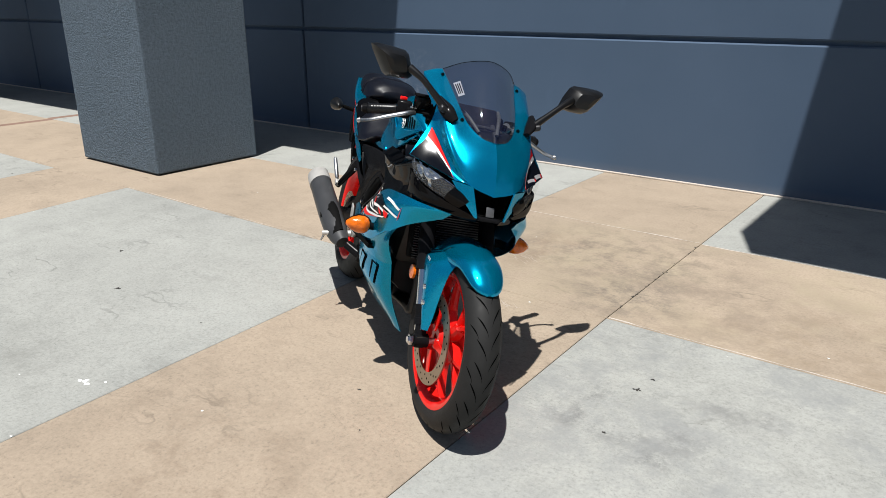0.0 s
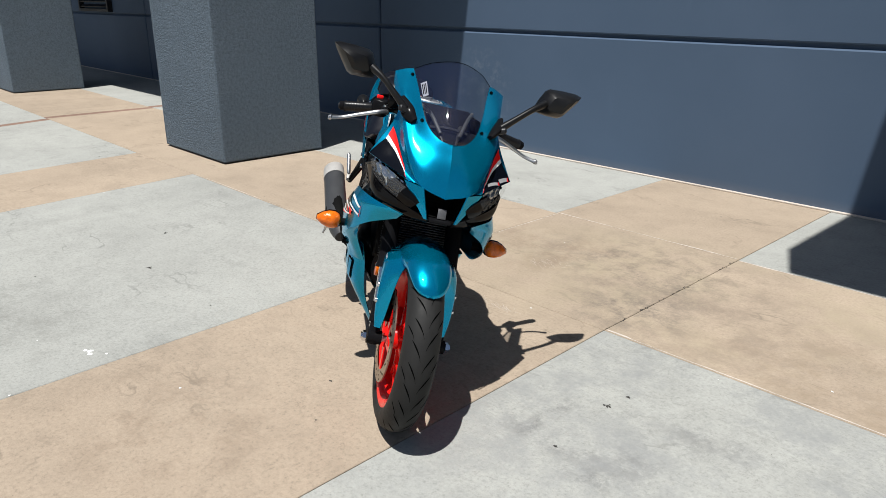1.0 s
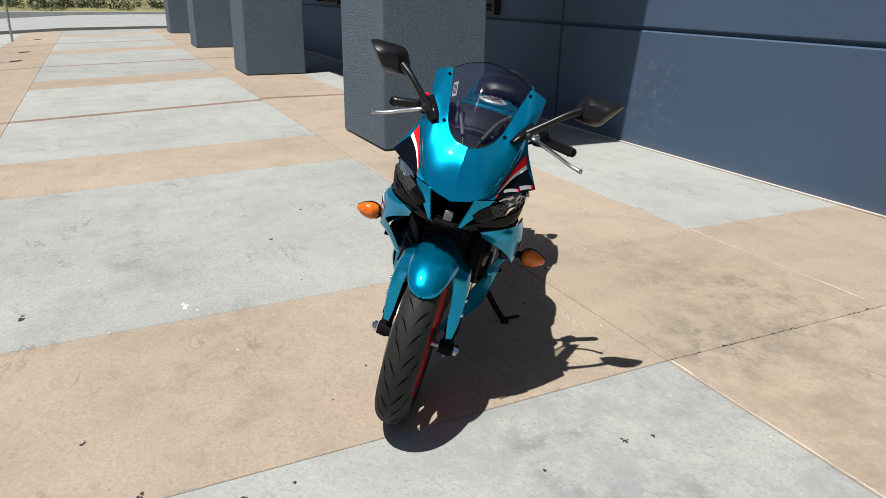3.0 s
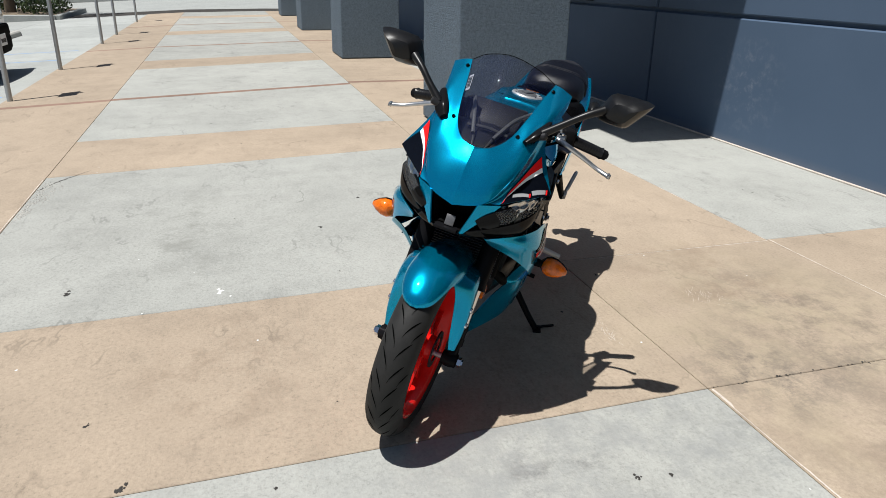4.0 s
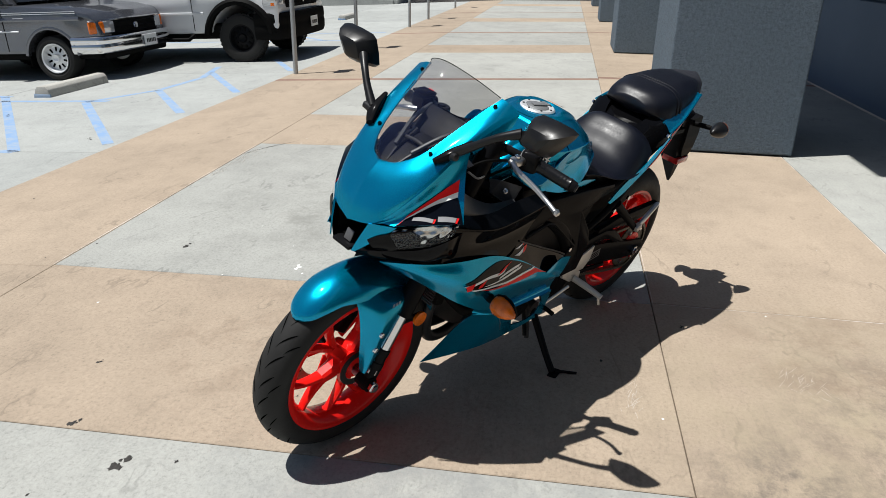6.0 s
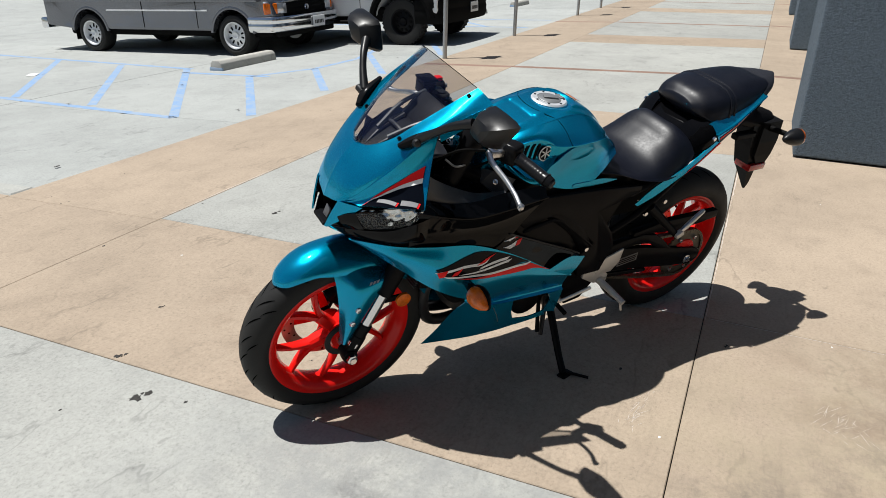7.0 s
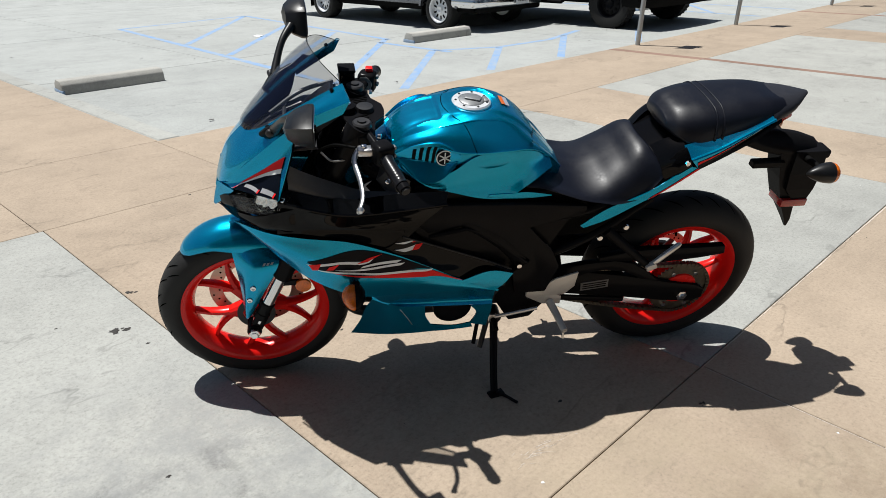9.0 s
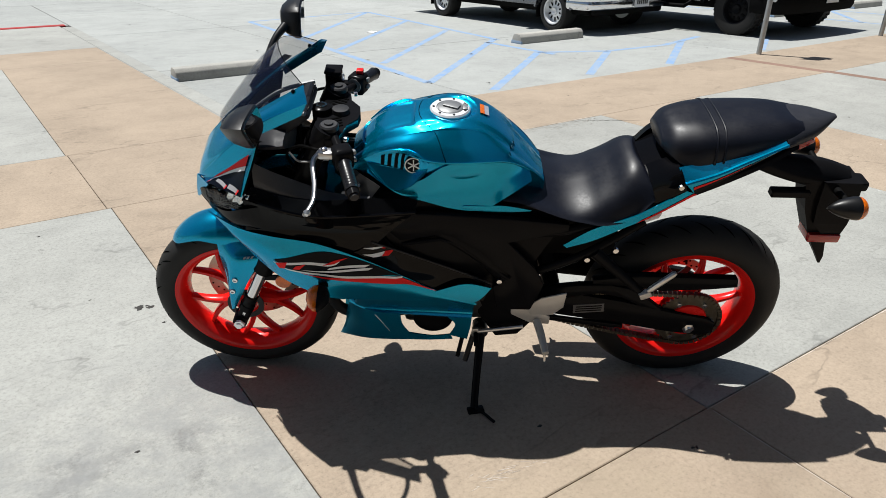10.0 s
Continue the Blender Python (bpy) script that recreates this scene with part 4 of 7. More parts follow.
    sheet("bezel", [[Vector(LAMP[r][0]).lerp(Vector(LAMP[r][1]), f) - Vector((0.008, 0.005, 0.0)) for f in (0.0, 0.5, 1.0 if r == 0 else 1.35)] for r in (0, 1, 2)], M_GLOSSBLACK, lamp, 8, 8, 0.002, s, "gloss black bezel inside the cover", (1, 0.5, 0))
    sheet("lens", LAMP, M_LENS, lamp, 22, 10, 0.002, s, "clear headlight cover", (1, 0.5, 0))
    sheet("lamp_corner", [[(1.446, 0.071, 0.752), (1.434, 0.090, 0.768), (1.416, 0.114, 0.782)], [(1.440, 0.082, 0.738), (1.426, 0.105, 0.748), (1.408, 0.129, 0.760)], [(1.425, 0.090, 0.724), (1.412, 0.110, 0.730), (1.397, 0.132, 0.741)]], M_GLOSSBLACK, nose, 8, 8, 0.003, s, "gloss black corner ahead of the headlight", (1, 0.5, 0))
    # black lip under the lamp and the upper side panel
    LIP = [[(1.462, 0.036, 0.708), (1.425, 0.093, 0.724), (1.355, 0.173, 0.752), (1.300, 0.208, 0.782), (1.245, 0.206, 0.792)], [(1.435, 0.040, 0.690), (1.41, 0.095, 0.697), (1.345, 0.178, 0.722), (1.290, 0.206, 0.746), (1.240, 0.199, 0.748)], [(1.38, 0.05, 0.682), (1.36, 0.10, 0.684), (1.325, 0.168, 0.692), (1.275, 0.196, 0.704), (1.235, 0.200, 0.702)]]
    sheet("lamp_surround", LIP, M_GLOSSBLACK, nose, 28, 12, 0.003, s, "gloss black chin below the headlight", (1, 0.4, -0.3))
    # bolts of the screen, with black heads
    for p, d in (((1.302, 0.094, 0.968), (0.6, 0.5, 0.6)), ((1.142, 0.131, 1.082), (0.5, 0.5, 0.7))):
        d = Vector(d).normalized()
        a = Vector(p)
        q = tube_bm([a - d * 0.004, a + d * 0.004, a + d * 0.006], [0.0052, 0.0052, 0.003], 12)
        bmesh.ops.scale(q, vec=(1, s, 1), verts=q.verts)
        part("screen_bolt", q, M_GLOSSBLACK, nose)
# intake mouth
mouth = ring_loft([[(1.434, y, z) for y, z in ((-0.066, 0.795), (0, 0.770), (0.066, 0.795), (0.043, 0.714), (-0.043, 0.714))], [(1.34, y, z) for y, z in ((-0.05, 0.785), (0, 0.775), (0.05, 0.785), (0.04, 0.720), (-0.04, 0.720))]], caps=False)
mouth.verts.ensure_lookup_table()
mouth.faces.new([mouth.verts[k] for k in range(5, 10)])
part("intake", mouth, M_MATTBLACK, nose, "black air intake in the nose", smooth=False)
part("chin_plate", ring_loft([[(1.45, y, 0.712) for y in (-0.045, 0.045)] + [(1.45, y, 0.704) for y in (0.045, -0.045)], [(1.33, y, 0.700) for y in (-0.10, 0.10)] + [(1.33, y, 0.690) for y in (0.10, -0.10)], [(1.24, y, 0.690) for y in (-0.15, 0.15)] + [(1.24, y, 0.680) for y in (0.15, -0.15)]]), M_MATTBLACK, nose, smooth=False)
part("intake_blade", box_bm((0.030, 0.066, 0.010), (1.452, 0, 0.708), 0.003, 2), M_SATINBLACK, nose)
part("intake_plate", box_bm((0.004, 0.026, 0.030), (1.444, 0.004, 0.729), 0.0015, 2, Euler((0, radians(-20), 0)).to_matrix()), M_FIN, nose, "small grey plate in the intake")
SCREEN = []
for (xa, ya, za), (xc, zc) in [((1.377, 0.010, 0.926), (1.379, 0.926)), ((1.352, 0.050, 0.936), (1.372, 0.950)), ((1.312, 0.078, 0.963), (1.343, 0.990)), ((1.25, 0.098, 1.011), (1.296, 1.048)), ((1.18, 0.113, 1.059), (1.246, 1.108)), ((1.120, 0.127, 1.099), (1.194, 1.152))]:
    SCREEN.append([(xa + (xc - xa) * (1 - q * q), ya * q, za + (zc - za) * (1 - q * q)) for q in (-1, -0.6, 0, 0.6, 1)])
screen = sheet("windscreen", SCREEN, M_SCREEN, nose, 25, 26, 0.003, 1, "dark smoked plastic windscreen", (1, 0, 1))
screen.visible_shadow = True
part("screen_edge", tube_bm([(x + 0.001, y, z + 0.0015) for x, y, z in SCREEN[-1]], 0.0010, 6, 20), M_GLOSSBLACK, screen)
decal("warning_label", SCREEN, [(0.04, 0.66), (0.04, 0.80)], [(0.13, 0.66), (0.13, 0.80)], M_PRINT, screen, 1, 6, 4, 0.0015, (1, 0, 1), "small pale warning label")
for k in range(3):
    decal("label_bar", SCREEN, [(0.055 + 0.024 * k, 0.68), (0.055 + 0.024 * k, 0.78)], [(0.068 + 0.024 * k, 0.68), (0.068 + 0.024 * k, 0.78)], M_BLACKSTICKER, screen, 1, 4, 2, 0.0024, (1, 0, 1))
# cockpit under the screen
part("dash_cover", body_loft([(1.352, [(0, 0.900), (0.03, 0.898), (0.055, 0.885), (0, 0.87)]), (1.28, [(0, 0.935), (0.06, 0.930), (0.112, 0.905), (0, 0.86)]), (1.22, [(0, 0.955), (0.07, 0.948), (0.138, 0.925), (0, 0.85)]), (1.185, [(0, 0.955), (0.07, 0.948), (0.140, 0.930), (0, 0.85)])], 16, 9), M_DASH, nose, "black grained instrument cowl")
for s in (1, -1):
    part("dash_rib", tube_bm([(1.335, 0.016 * s, 0.908), (1.285, 0.030 * s, 0.937), (1.215, 0.046 * s, 0.958)], [0.002, 0.006, 0.009], 8, 8), M_FIN, nose)
part("dash_bridge", tube_bm([(1.262, -0.060, 0.948), (1.262, 0.0, 0.955), (1.262, 0.060, 0.948)], 0.0055, 8, 10), M_FIN, nose)
part("dash_lip", tube_bm([(1.20, -0.125, 0.935), (1.29, -0.095, 0.918), (1.352, -0.04, 0.896), (1.362, 0.0, 0.892), (1.352, 0.04, 0.896), (1.29, 0.095, 0.918), (1.20, 0.125, 0.935)], 0.005, 8, 30), M_SATINBLACK, nose)
dial = part("instrument", box_bm((0.034, 0.165, 0.095), (1.165, 0, 0.968), 0.010, 2, Euler((0, radians(-52), 0)).to_matrix()), M_DASH, nose, "black instrument display")
part("dial_face", box_bm((0.004, 0.140, 0.072), (1.152, 0, 0.980), 0.002, 1, Euler((0, radians(-52), 0)).to_matrix()), M_GLOSSBLACK, dial)
for y in (-0.055, 0.0, 0.055):
    part("dial_rib", box_bm((0.008, 0.010, 0.085), (1.184, y, 0.957), 0.003, 1, Euler((0, radians(-52), 0)).to_matrix()), M_FLAP, dial)
for s in (1, -1):
    part("stay", tube_bm([(1.30, 0.03 * s, 0.94), (1.22, 0.06 * s, 0.985), (1.13, 0.09 * s, 1.00)], 0.006, 8, 10), M_FLAP, nose)
    sheet("inner_panel", [[(1.262, 0.172, 0.905), (1.215, 0.160, 0.870), (1.148, 0.146, 0.830), (1.070, 0.142, 0.797), (0.970, 0.140, 0.786)], [(1.262, 0.182, 0.860), (1.205, 0.176, 0.826), (1.135, 0.170, 0.800), (1.070, 0.166, 0.786), (0.975, 0.158, 0.780)], [(1.262, 0.182, 0.835), (1.195, 0.178, 0.806), (1.120, 0.172, 0.790), (1.070, 0.170, 0.780), (0.980, 0.160, 0.775)]], M_LEDGE, nose, 22, 10, 0.003, s, "dark grey inner ledge of the fairing")
    sheet("liner", [[(x - 0.006, y - 0.007, z) for x, y, z in r] for r in FLANK], M_MATTBLACK, nose, 20, 12, 0.002, s, "black inner face of the cowl", (0.5, 1, 0))
    part("cable", tube_bm([(1.175, 0.120 * s, 0.905), (1.15, 0.135 * s, 0.888), (1.115, 0.128 * s, 0.884), (1.08, 0.10 * s, 0.872)], 0.0028, 6, 16), M_FLAP, nose, "grey sheathed cable")
    part("cable", tube_bm([(1.19, 0.10 * s, 0.85), (1.15, 0.12 * s, 0.842), (1.12, 0.11 * s, 0.85), (1.10, 0.08 * s, 0.90)], 0.0035, 6, 16), M_SATINBLACK, nose)

# mirrors
for s in (1, -1):
    mir = tagged(new("mirror"), "black mirror on a slim stalk")
    mir.parent = BIKE
    near, drop = (0.0, 0.0) if s > 0 else (0.022, 0.012)

    def side(pts):
        return [(x, (y - near * soft_step(y, 0.16, 0.28)) * s, z - drop * soft_step(y, 0.16, 0.28)) for x, y, z in pts]

    part("mount", tube_bm(side([(1.315, 0.120, 0.962), (1.285, 0.142, 0.985), (1.235, 0.160, 1.015)]), [0.012, 0.022, 0.010], 12, 12, squash=0.6), M_SATINBLACK, mir)
    part("stalk", tube_bm(side([(1.285, 0.150, 0.990), (1.272, 0.200, 1.032), (1.256, 0.248, 1.070), (1.232, 0.290, 1.094)]), [0.013, 0.010, 0.010, 0.013], 12, 16), M_SHELL, mir)
    part("mount_bolt", tube_bm(side([(1.290, 0.150, 0.985), (1.296, 0.168, 0.992), (1.297, 0.171, 0.993)]), [0.011, 0.010, 0.006], 12), M_DARKALU, mir)
    quad = [(0.268, 1.070), (0.276, 1.098), (0.292, 1.132), (0.306, 1.141), (0.350, 1.144), (0.392, 1.144), (0.411, 1.139), (0.404, 1.124), (0.382, 1.092), (0.362, 1.064), (0.348, 1.056), (0.310, 1.056), (0.280, 1.060)]
    my, mz = 0.335 - near, 1.100 - drop
    quad = [(y - near, z - drop) for y, z in quad]
    rings = [[(x + (y - my) * 0.05, (my + (y - my) * k) * s, mz + (z - mz) * k) for y, z in quad] for x, k in ((1.191, 0.94), (1.194, 1.0), (1.206, 0.985), (1.232, 0.80), (1.248, 0.55), (1.254, 0.24))]
    part("housing", ring_loft(rings), M_SHELL, mir, "satin black angular mirror shell", sharp=28)
    part("mirror_glass", ring_loft([[(x + (y - my) * 0.05, (my + (y - my) * 0.86) * s, mz + (z - mz) * 0.86) for y, z in quad] for x in (1.1895, 1.1912)]), M_MIRROR, mir, "mirror glass", smooth=False)

# ---- side fairings ----
UPPER = [[(1.268, 0.186, 0.838), (1.17, 0.180, 0.803), (1.08, 0.172, 0.792), (0.98, 0.164, 0.796), (0.842, 0.158, 0.792)],
         [(1.290, 0.203, 0.812), (1.189, 0.214, 0.784), (1.104, 0.212, 0.767), (0.988, 0.202, 0.766), (0.850, 0.186, 0.768)],
         [(1.290, 0.203, 0.812), (1.189, 0.214, 0.784), (1.104, 0.212, 0.767), (0.988, 0.202, 0.766), (0.850, 0.186, 0.768)],
         [(1.294, 0.198, 0.755), (1.200, 0.202, 0.730), (1.105, 0.198, 0.712), (1.005, 0.192, 0.706), (0.900, 0.184, 0.718)],
         [(1.300, 0.198, 0.700), (1.200, 0.209, 0.690), (1.108, 0.213, 0.668), (1.030, 0.208, 0.642), (0.958, 0.194, 0.662)]]
LOWER = [[(0.968, 0.193, 0.672), (0.88, 0.181, 0.628), (0.793, 0.172, 0.584), (0.70, 0.167, 0.540), (0.628, 0.164, 0.503)],
         [(1.000, 0.206, 0.652), (0.90, 0.197, 0.604), (0.810, 0.188, 0.556), (0.715, 0.181, 0.515), (0.635, 0.175, 0.488)],
         [(1.030, 0.212, 0.645), (0.94, 0.212, 0.598), (0.850, 0.206, 0.546), (0.740, 0.198, 0.482), (0.650, 0.190, 0.458)]]
WING = [[(1.426, 0.108, 0.701), (1.33, 0.184, 0.706), (1.235, 0.217, 0.704), (1.112, 0.223, 0.686), (0.994, 0.221, 0.636), (0.900, 0.217, 0.583), (0.80, 0.210, 0.521), (0.668, 0.197, 0.452)],
        [(1.410, 0.112, 0.690), (1.32, 0.198, 0.682), (1.220, 0.238, 0.656), (1.105, 0.247, 0.618), (0.990, 0.244, 0.566), (0.895, 0.233, 0.524), (0.80, 0.219, 0.482), (0.673, 0.199, 0.449)],
        [(1.390, 0.116, 0.676), (1.30, 0.190, 0.622), (1.205, 0.230, 0.560), (1.090, 0.240, 0.505), (0.980, 0.236, 0.486), (0.890, 0.228, 0.478), (0.80, 0.216, 0.468), (0.680, 0.200, 0.444)]]
WING_LEFT = [WING[0],
             [(1.410, 0.112, 0.690), (1.32, 0.198, 0.672), (1.220, 0.236, 0.640), (1.105, 0.240, 0.593), (0.990, 0.235, 0.562), (0.895, 0.226, 0.534), (0.80, 0.214, 0.496), (0.673, 0.199, 0.449)],
             [(1.390, 0.114, 0.676), (1.30, 0.186, 0.620), (1.205, 0.226, 0.557), (1.090, 0.228, 0.496), (0.980, 0.222, 0.486), (0.890, 0.217, 0.480), (0.80, 0.210, 0.472), (0.680, 0.192, 0.446)]]
BELLY_LEFT = [[(1.045, 0.185, 0.492), (1.0, 0.214, 0.486), (0.90, 0.212, 0.478), (0.80, 0.206, 0.470), (0.676, 0.190, 0.445)],
              [(1.045, 0.155, 0.428), (1.0, 0.188, 0.426), (0.90, 0.192, 0.421), (0.80, 0.189, 0.414), (0.678, 0.180, 0.399)],
              [(1.045, 0.158, 0.412), (0.986, 0.194, 0.415), (0.90, 0.200, 0.410), (0.80, 0.198, 0.401), (0.680, 0.190, 0.388)]]
BELLY = [[(1.092, 0.166, 0.486), (1.05, 0.214, 0.492), (0.95, 0.233, 0.478), (0.80, 0.222, 0.468), (0.672, 0.200, 0.446)],
         [(1.086, 0.146, 0.418), (1.04, 0.186, 0.421), (0.95, 0.202, 0.417), (0.80, 0.192, 0.409), (0.680, 0.172, 0.398)]]
KEEL = [[(1.086, 0.146, 0.418), (1.04, 0.186, 0.421), (0.95, 0.202, 0.417), (0.80, 0.192, 0.409), (0.680, 0.172, 0.398)],
        [(1.090, 0.122, 0.302), (1.05, 0.158, 0.306), (0.95, 0.180, 0.315), (0.80, 0.172, 0.308), (0.685, 0.150, 0.312)],
        [(1.096, 0.064, 0.177), (1.05, 0.076, 0.180), (0.95, 0.080, 0.184), (0.80, 0.084, 0.180), (0.690, 0.090, 0.186)]]
# the same keel with an arched opening: a piece before it, one behind and a rail below
KEEL_FORE = [[(1.045, 0.158, 0.412), (0.986, 0.194, 0.415), (0.940, 0.201, 0.412), (0.892, 0.201, 0.409)],
             [(1.060, 0.120, 0.345), (0.995, 0.182, 0.362), (0.940, 0.196, 0.364), (0.886, 0.197, 0.362)],
             [(1.075, 0.080, 0.250), (1.000, 0.168, 0.300), (0.940, 0.188, 0.318), (0.866, 0.190, 0.318)],
             [(1.101, 0.043, 0.160), (1.010, 0.154, 0.256), (0.930, 0.182, 0.280), (0.850, 0.188, 0.288)]]
KEEL_AFT = [[(0.750, 0.199, 0.396), (0.680, 0.190, 0.388)], [(0.728, 0.194, 0.360), (0.682, 0.189, 0.350)], [(0.745, 0.191, 0.313), (0.690, 0.188, 0.294)]]
KEEL_RAIL = [[(0.868, 0.190, 0.319), (0.80, 0.189, 0.307), (0.742, 0.191, 0.316)], [(0.850, 0.188, 0.287), (0.80, 0.190, 0.290), (0.734, 0.192, 0.297)]]
COVER = [[(0.93, 0.140, 0.800), (0.76, 0.132, 0.785), (0.60, 0.128, 0.775), (0.42, 0.122, 0.735)],
         [(0.93, 0.165, 0.672), (0.78, 0.148, 0.665), (0.62, 0.140, 0.640), (0.48, 0.132, 0.620)],
         [(0.80, 0.165, 0.572), (0.72, 0.152, 0.545), (0.62, 0.142, 0.500), (0.55, 0.132, 0.465)]]
SPAR = [(0.955, 0.720), (0.890, 0.655), (0.780, 0.680), (0.744, 0.668), (0.659, 0.602), (0.575, 0.532), (0.625, 0.488), (0.605, 0.400), (0.505, 0.400), (0.475, 0.500), (0.505, 0.560), (0.590, 0.655), (0.430, 0.700), (0.430, 0.724), (0.600, 0.740), (0.760, 0.748), (0.880, 0.752)]
for s in (1, -1):
    sf = tagged(new("side_fairing"), "layered side fairing in gloss black and teal with white and red streaks")
    sf.parent = BIKE
    sheet("upper_panel", UPPER, M_GLOSSBLACK, sf, 40, 24, 0.003, s, "gloss black upper side panel")
    sheet("lower_panel", LOWER, M_GLOSSBLACK, sf, 30, 14, 0.003, s, "gloss black panel above the winged panel")
    wing = WING_LEFT if s > 0 else WING
    sheet("wing_panel", wing, M_TEAL, sf, 64, 24, 0.003, s, "teal winged panel with streaked decal")
    sheet("belly_panel", BELLY_LEFT if s > 0 else BELLY, M_TEAL, sf, 30, 10, 0.003, s, "teal belly panel")
    sheet("wing_tail", [[(0.790, 0.214, 0.514), (0.705, 0.203, 0.534), (0.630, 0.194, 0.512)], [(0.775, 0.214, 0.505), (0.712, 0.206, 0.500), (0.655, 0.199, 0.478)], [(0.762, 0.212, 0.498), (0.722, 0.207, 0.476), (0.684, 0.202, 0.454)]], M_TEAL, sf, 14, 10, 0.003, s, "teal rear end of the winged panel")
    if s > 0:
        sheet("keel", KEEL_FORE, M_TEAL, sf, 16, 18, 0.003, s, "teal lower keel ahead of an arched opening")
        sheet("keel", KEEL_AFT, M_TEAL, sf, 6, 10, 0.003, s, "narrow teal keel end")
        sheet("keel_rail", KEEL_RAIL, M_TEAL, sf, 14, 5, 0.004, s, "teal rail under the arched opening")
        # bright metal bar stands in for daylight through a slit in the keel
        part("keel_line", tube_bm([(0.966, 0.2000, 0.402), (0.945, 0.1965, 0.366), (0.925, 0.1905, 0.325)], 0.0014, 6), M_ALU, sf)
    else:
        keel = sheet("keel", KEEL, M_TEAL, sf, 30, 18, 0.003, s, "teal lower keel with two vents")
        for u in (0.22, 0.50):
            decal("vent", KEEL, [(u, 0.10), (u + 0.10, 0.44)], [(u + 0.15, 0.06), (u + 0.20, 0.40)], M_MATTBLACK, keel, s, 8, 4, 0.0016)
            decal("louvre", KEEL, [(u + 0.02, 0.09), (u + 0.105, 0.42)], [(u + 0.09, 0.07), (u + 0.16, 0.40)], M_TEAL, keel, s, 8, 4, 0.0060)
    sheet("frame_cover", COVER, M_SATINBLACK, sf, 24, 14, 0.004, s, "satin black frame cover")
    part("frame_spar", prism_bm(SPAR, 0.148 * s, 0.166 * s, 0.005), M_SATINBLACK, sf, "satin black frame spar", sharp=30)
    part("recess_edge", tube_bm([(x, 0.163 * s, z - 0.012) for x, z in ((0.886, 0.655), (0.780, 0.676), (0.744, 0.664), (0.659, 0.598), (0.580, 0.534))], 0.006, 8), M_SATINBLACK, sf)
    # streaks of the flank decal, the model badge among them left as plain strokes
    for upper, lower, m, lift in [
            ([(1.226, 0.640), (1.13, 0.660), (1.04, 0.650), (0.884, 0.572)], [(1.196, 0.612), (1.108, 0.594), (1.00, 0.580), (0.880, 0.571)], M_BLACKSTICKER, 0.0010),
            ([(1.228, 0.632), (1.145, 0.634), (1.085, 0.629), (1.050, 0.633)], [(1.215, 0.624), (1.145, 0.626), (1.085, 0.620), (1.058, 0.624)], M_WHITESTICKER, 0.0018),
            ([(1.079, 0.614), (1.04, 0.619), (0.971, 0.616)], [(1.085, 0.608), (1.04, 0.612), (0.985, 0.610)], M_WHITESTICKER, 0.0018),
            ([(1.155, 0.610), (1.057, 0.606), (0.962, 0.607)], [(1.140, 0.605), (1.057, 0.600), (0.974, 0.601)], M_WHITESTICKER, 0.0018),
            ([(1.205, 0.614), (1.108, 0.597), (1.024, 0.585), (0.916, 0.576), (0.880, 0.573)], [(1.190, 0.607), (1.108, 0.590), (1.024, 0.578), (0.916, 0.570), (0.884, 0.567)], M_WHITESTICKER, 0.0018),
            ([(1.160, 0.599), (1.024, 0.5785), (0.916, 0.5705), (0.884, 0.5675), (0.767, 0.522)], [(1.150, 0.595), (1.010, 0.566), (0.916, 0.553), (0.862, 0.543), (0.769, 0.518)], M_REDSTICKER, 0.0016),
            ([(1.222, 0.631), (1.190, 0.634)], [(1.214, 0.612), (1.200, 0.612)], M_REDSTICKER, 0.0026),
            ([(1.170, 0.622), (1.142, 0.628)], [(1.178, 0.612), (1.158, 0.612)], M_REDSTICKER, 0.0026),
            ([(1.062, 0.636), (1.028, 0.642)], [(1.096, 0.622), (1.066, 0.626)], M_REDSTICKER, 0.0026)]:
        decal("streak", wing, upper, lower, m, sf, s, 48, 8, lift + 0.0008, side_view=True)
    if s < 0:
        for upper, lower, m in [
                ([(1.282, 0.662), (1.235, 0.676), (1.190, 0.676)], [(1.274, 0.655), (1.231, 0.668), (1.188, 0.669)], M_WHITESTICKER),
                ([(1.270, 0.636), (1.225, 0.646), (1.190, 0.648)], [(1.263, 0.629), (1.221, 0.638), (1.186, 0.641)], M_WHITESTICKER),
                ([(1.290, 0.672), (1.284, 0.664)], [(1.272, 0.630), (1.264, 0.622)], M_REDSTICKER)]:
            decal("streak", WING, upper, lower, m, sf, s, 14, 4, 0.0028, side_view=True)
        sheet("duct_edge", [[(1.262, 0.210, 0.600), (1.19, 0.236, 0.552), (1.09, 0.240, 0.505)], [(1.155, 0.194, 0.520), (1.12, 0.208, 0.490), (1.06, 0.218, 0.472)], [(1.108, 0.152, 0.430), (1.09, 0.170, 0.424), (1.05, 0.194, 0.424)]], M_TEAL, sf, 14, 12, 0.003, s, "teal curved edge of the radiator duct")
    for z0 in (0.658, 0.636):
        decal("streak", LOWER, [(0.992, z0 + 0.004), (0.930, z0 + 0.006)], [(0.962, z0 - 0.008), (0.938, z0 - 0.006)], M_WHITESTICKER, sf, s, 6, 3, 0.0016, side_view=True)
        decal("streak", LOWER, [(0.930, z0 + 0.006), (0.906, z0 + 0.006)], [(0.940, z0 - 0.008), (0.920, z0 - 0.009)], M_REDSTICKER, sf, s, 6, 3, 0.0022, side_view=True)
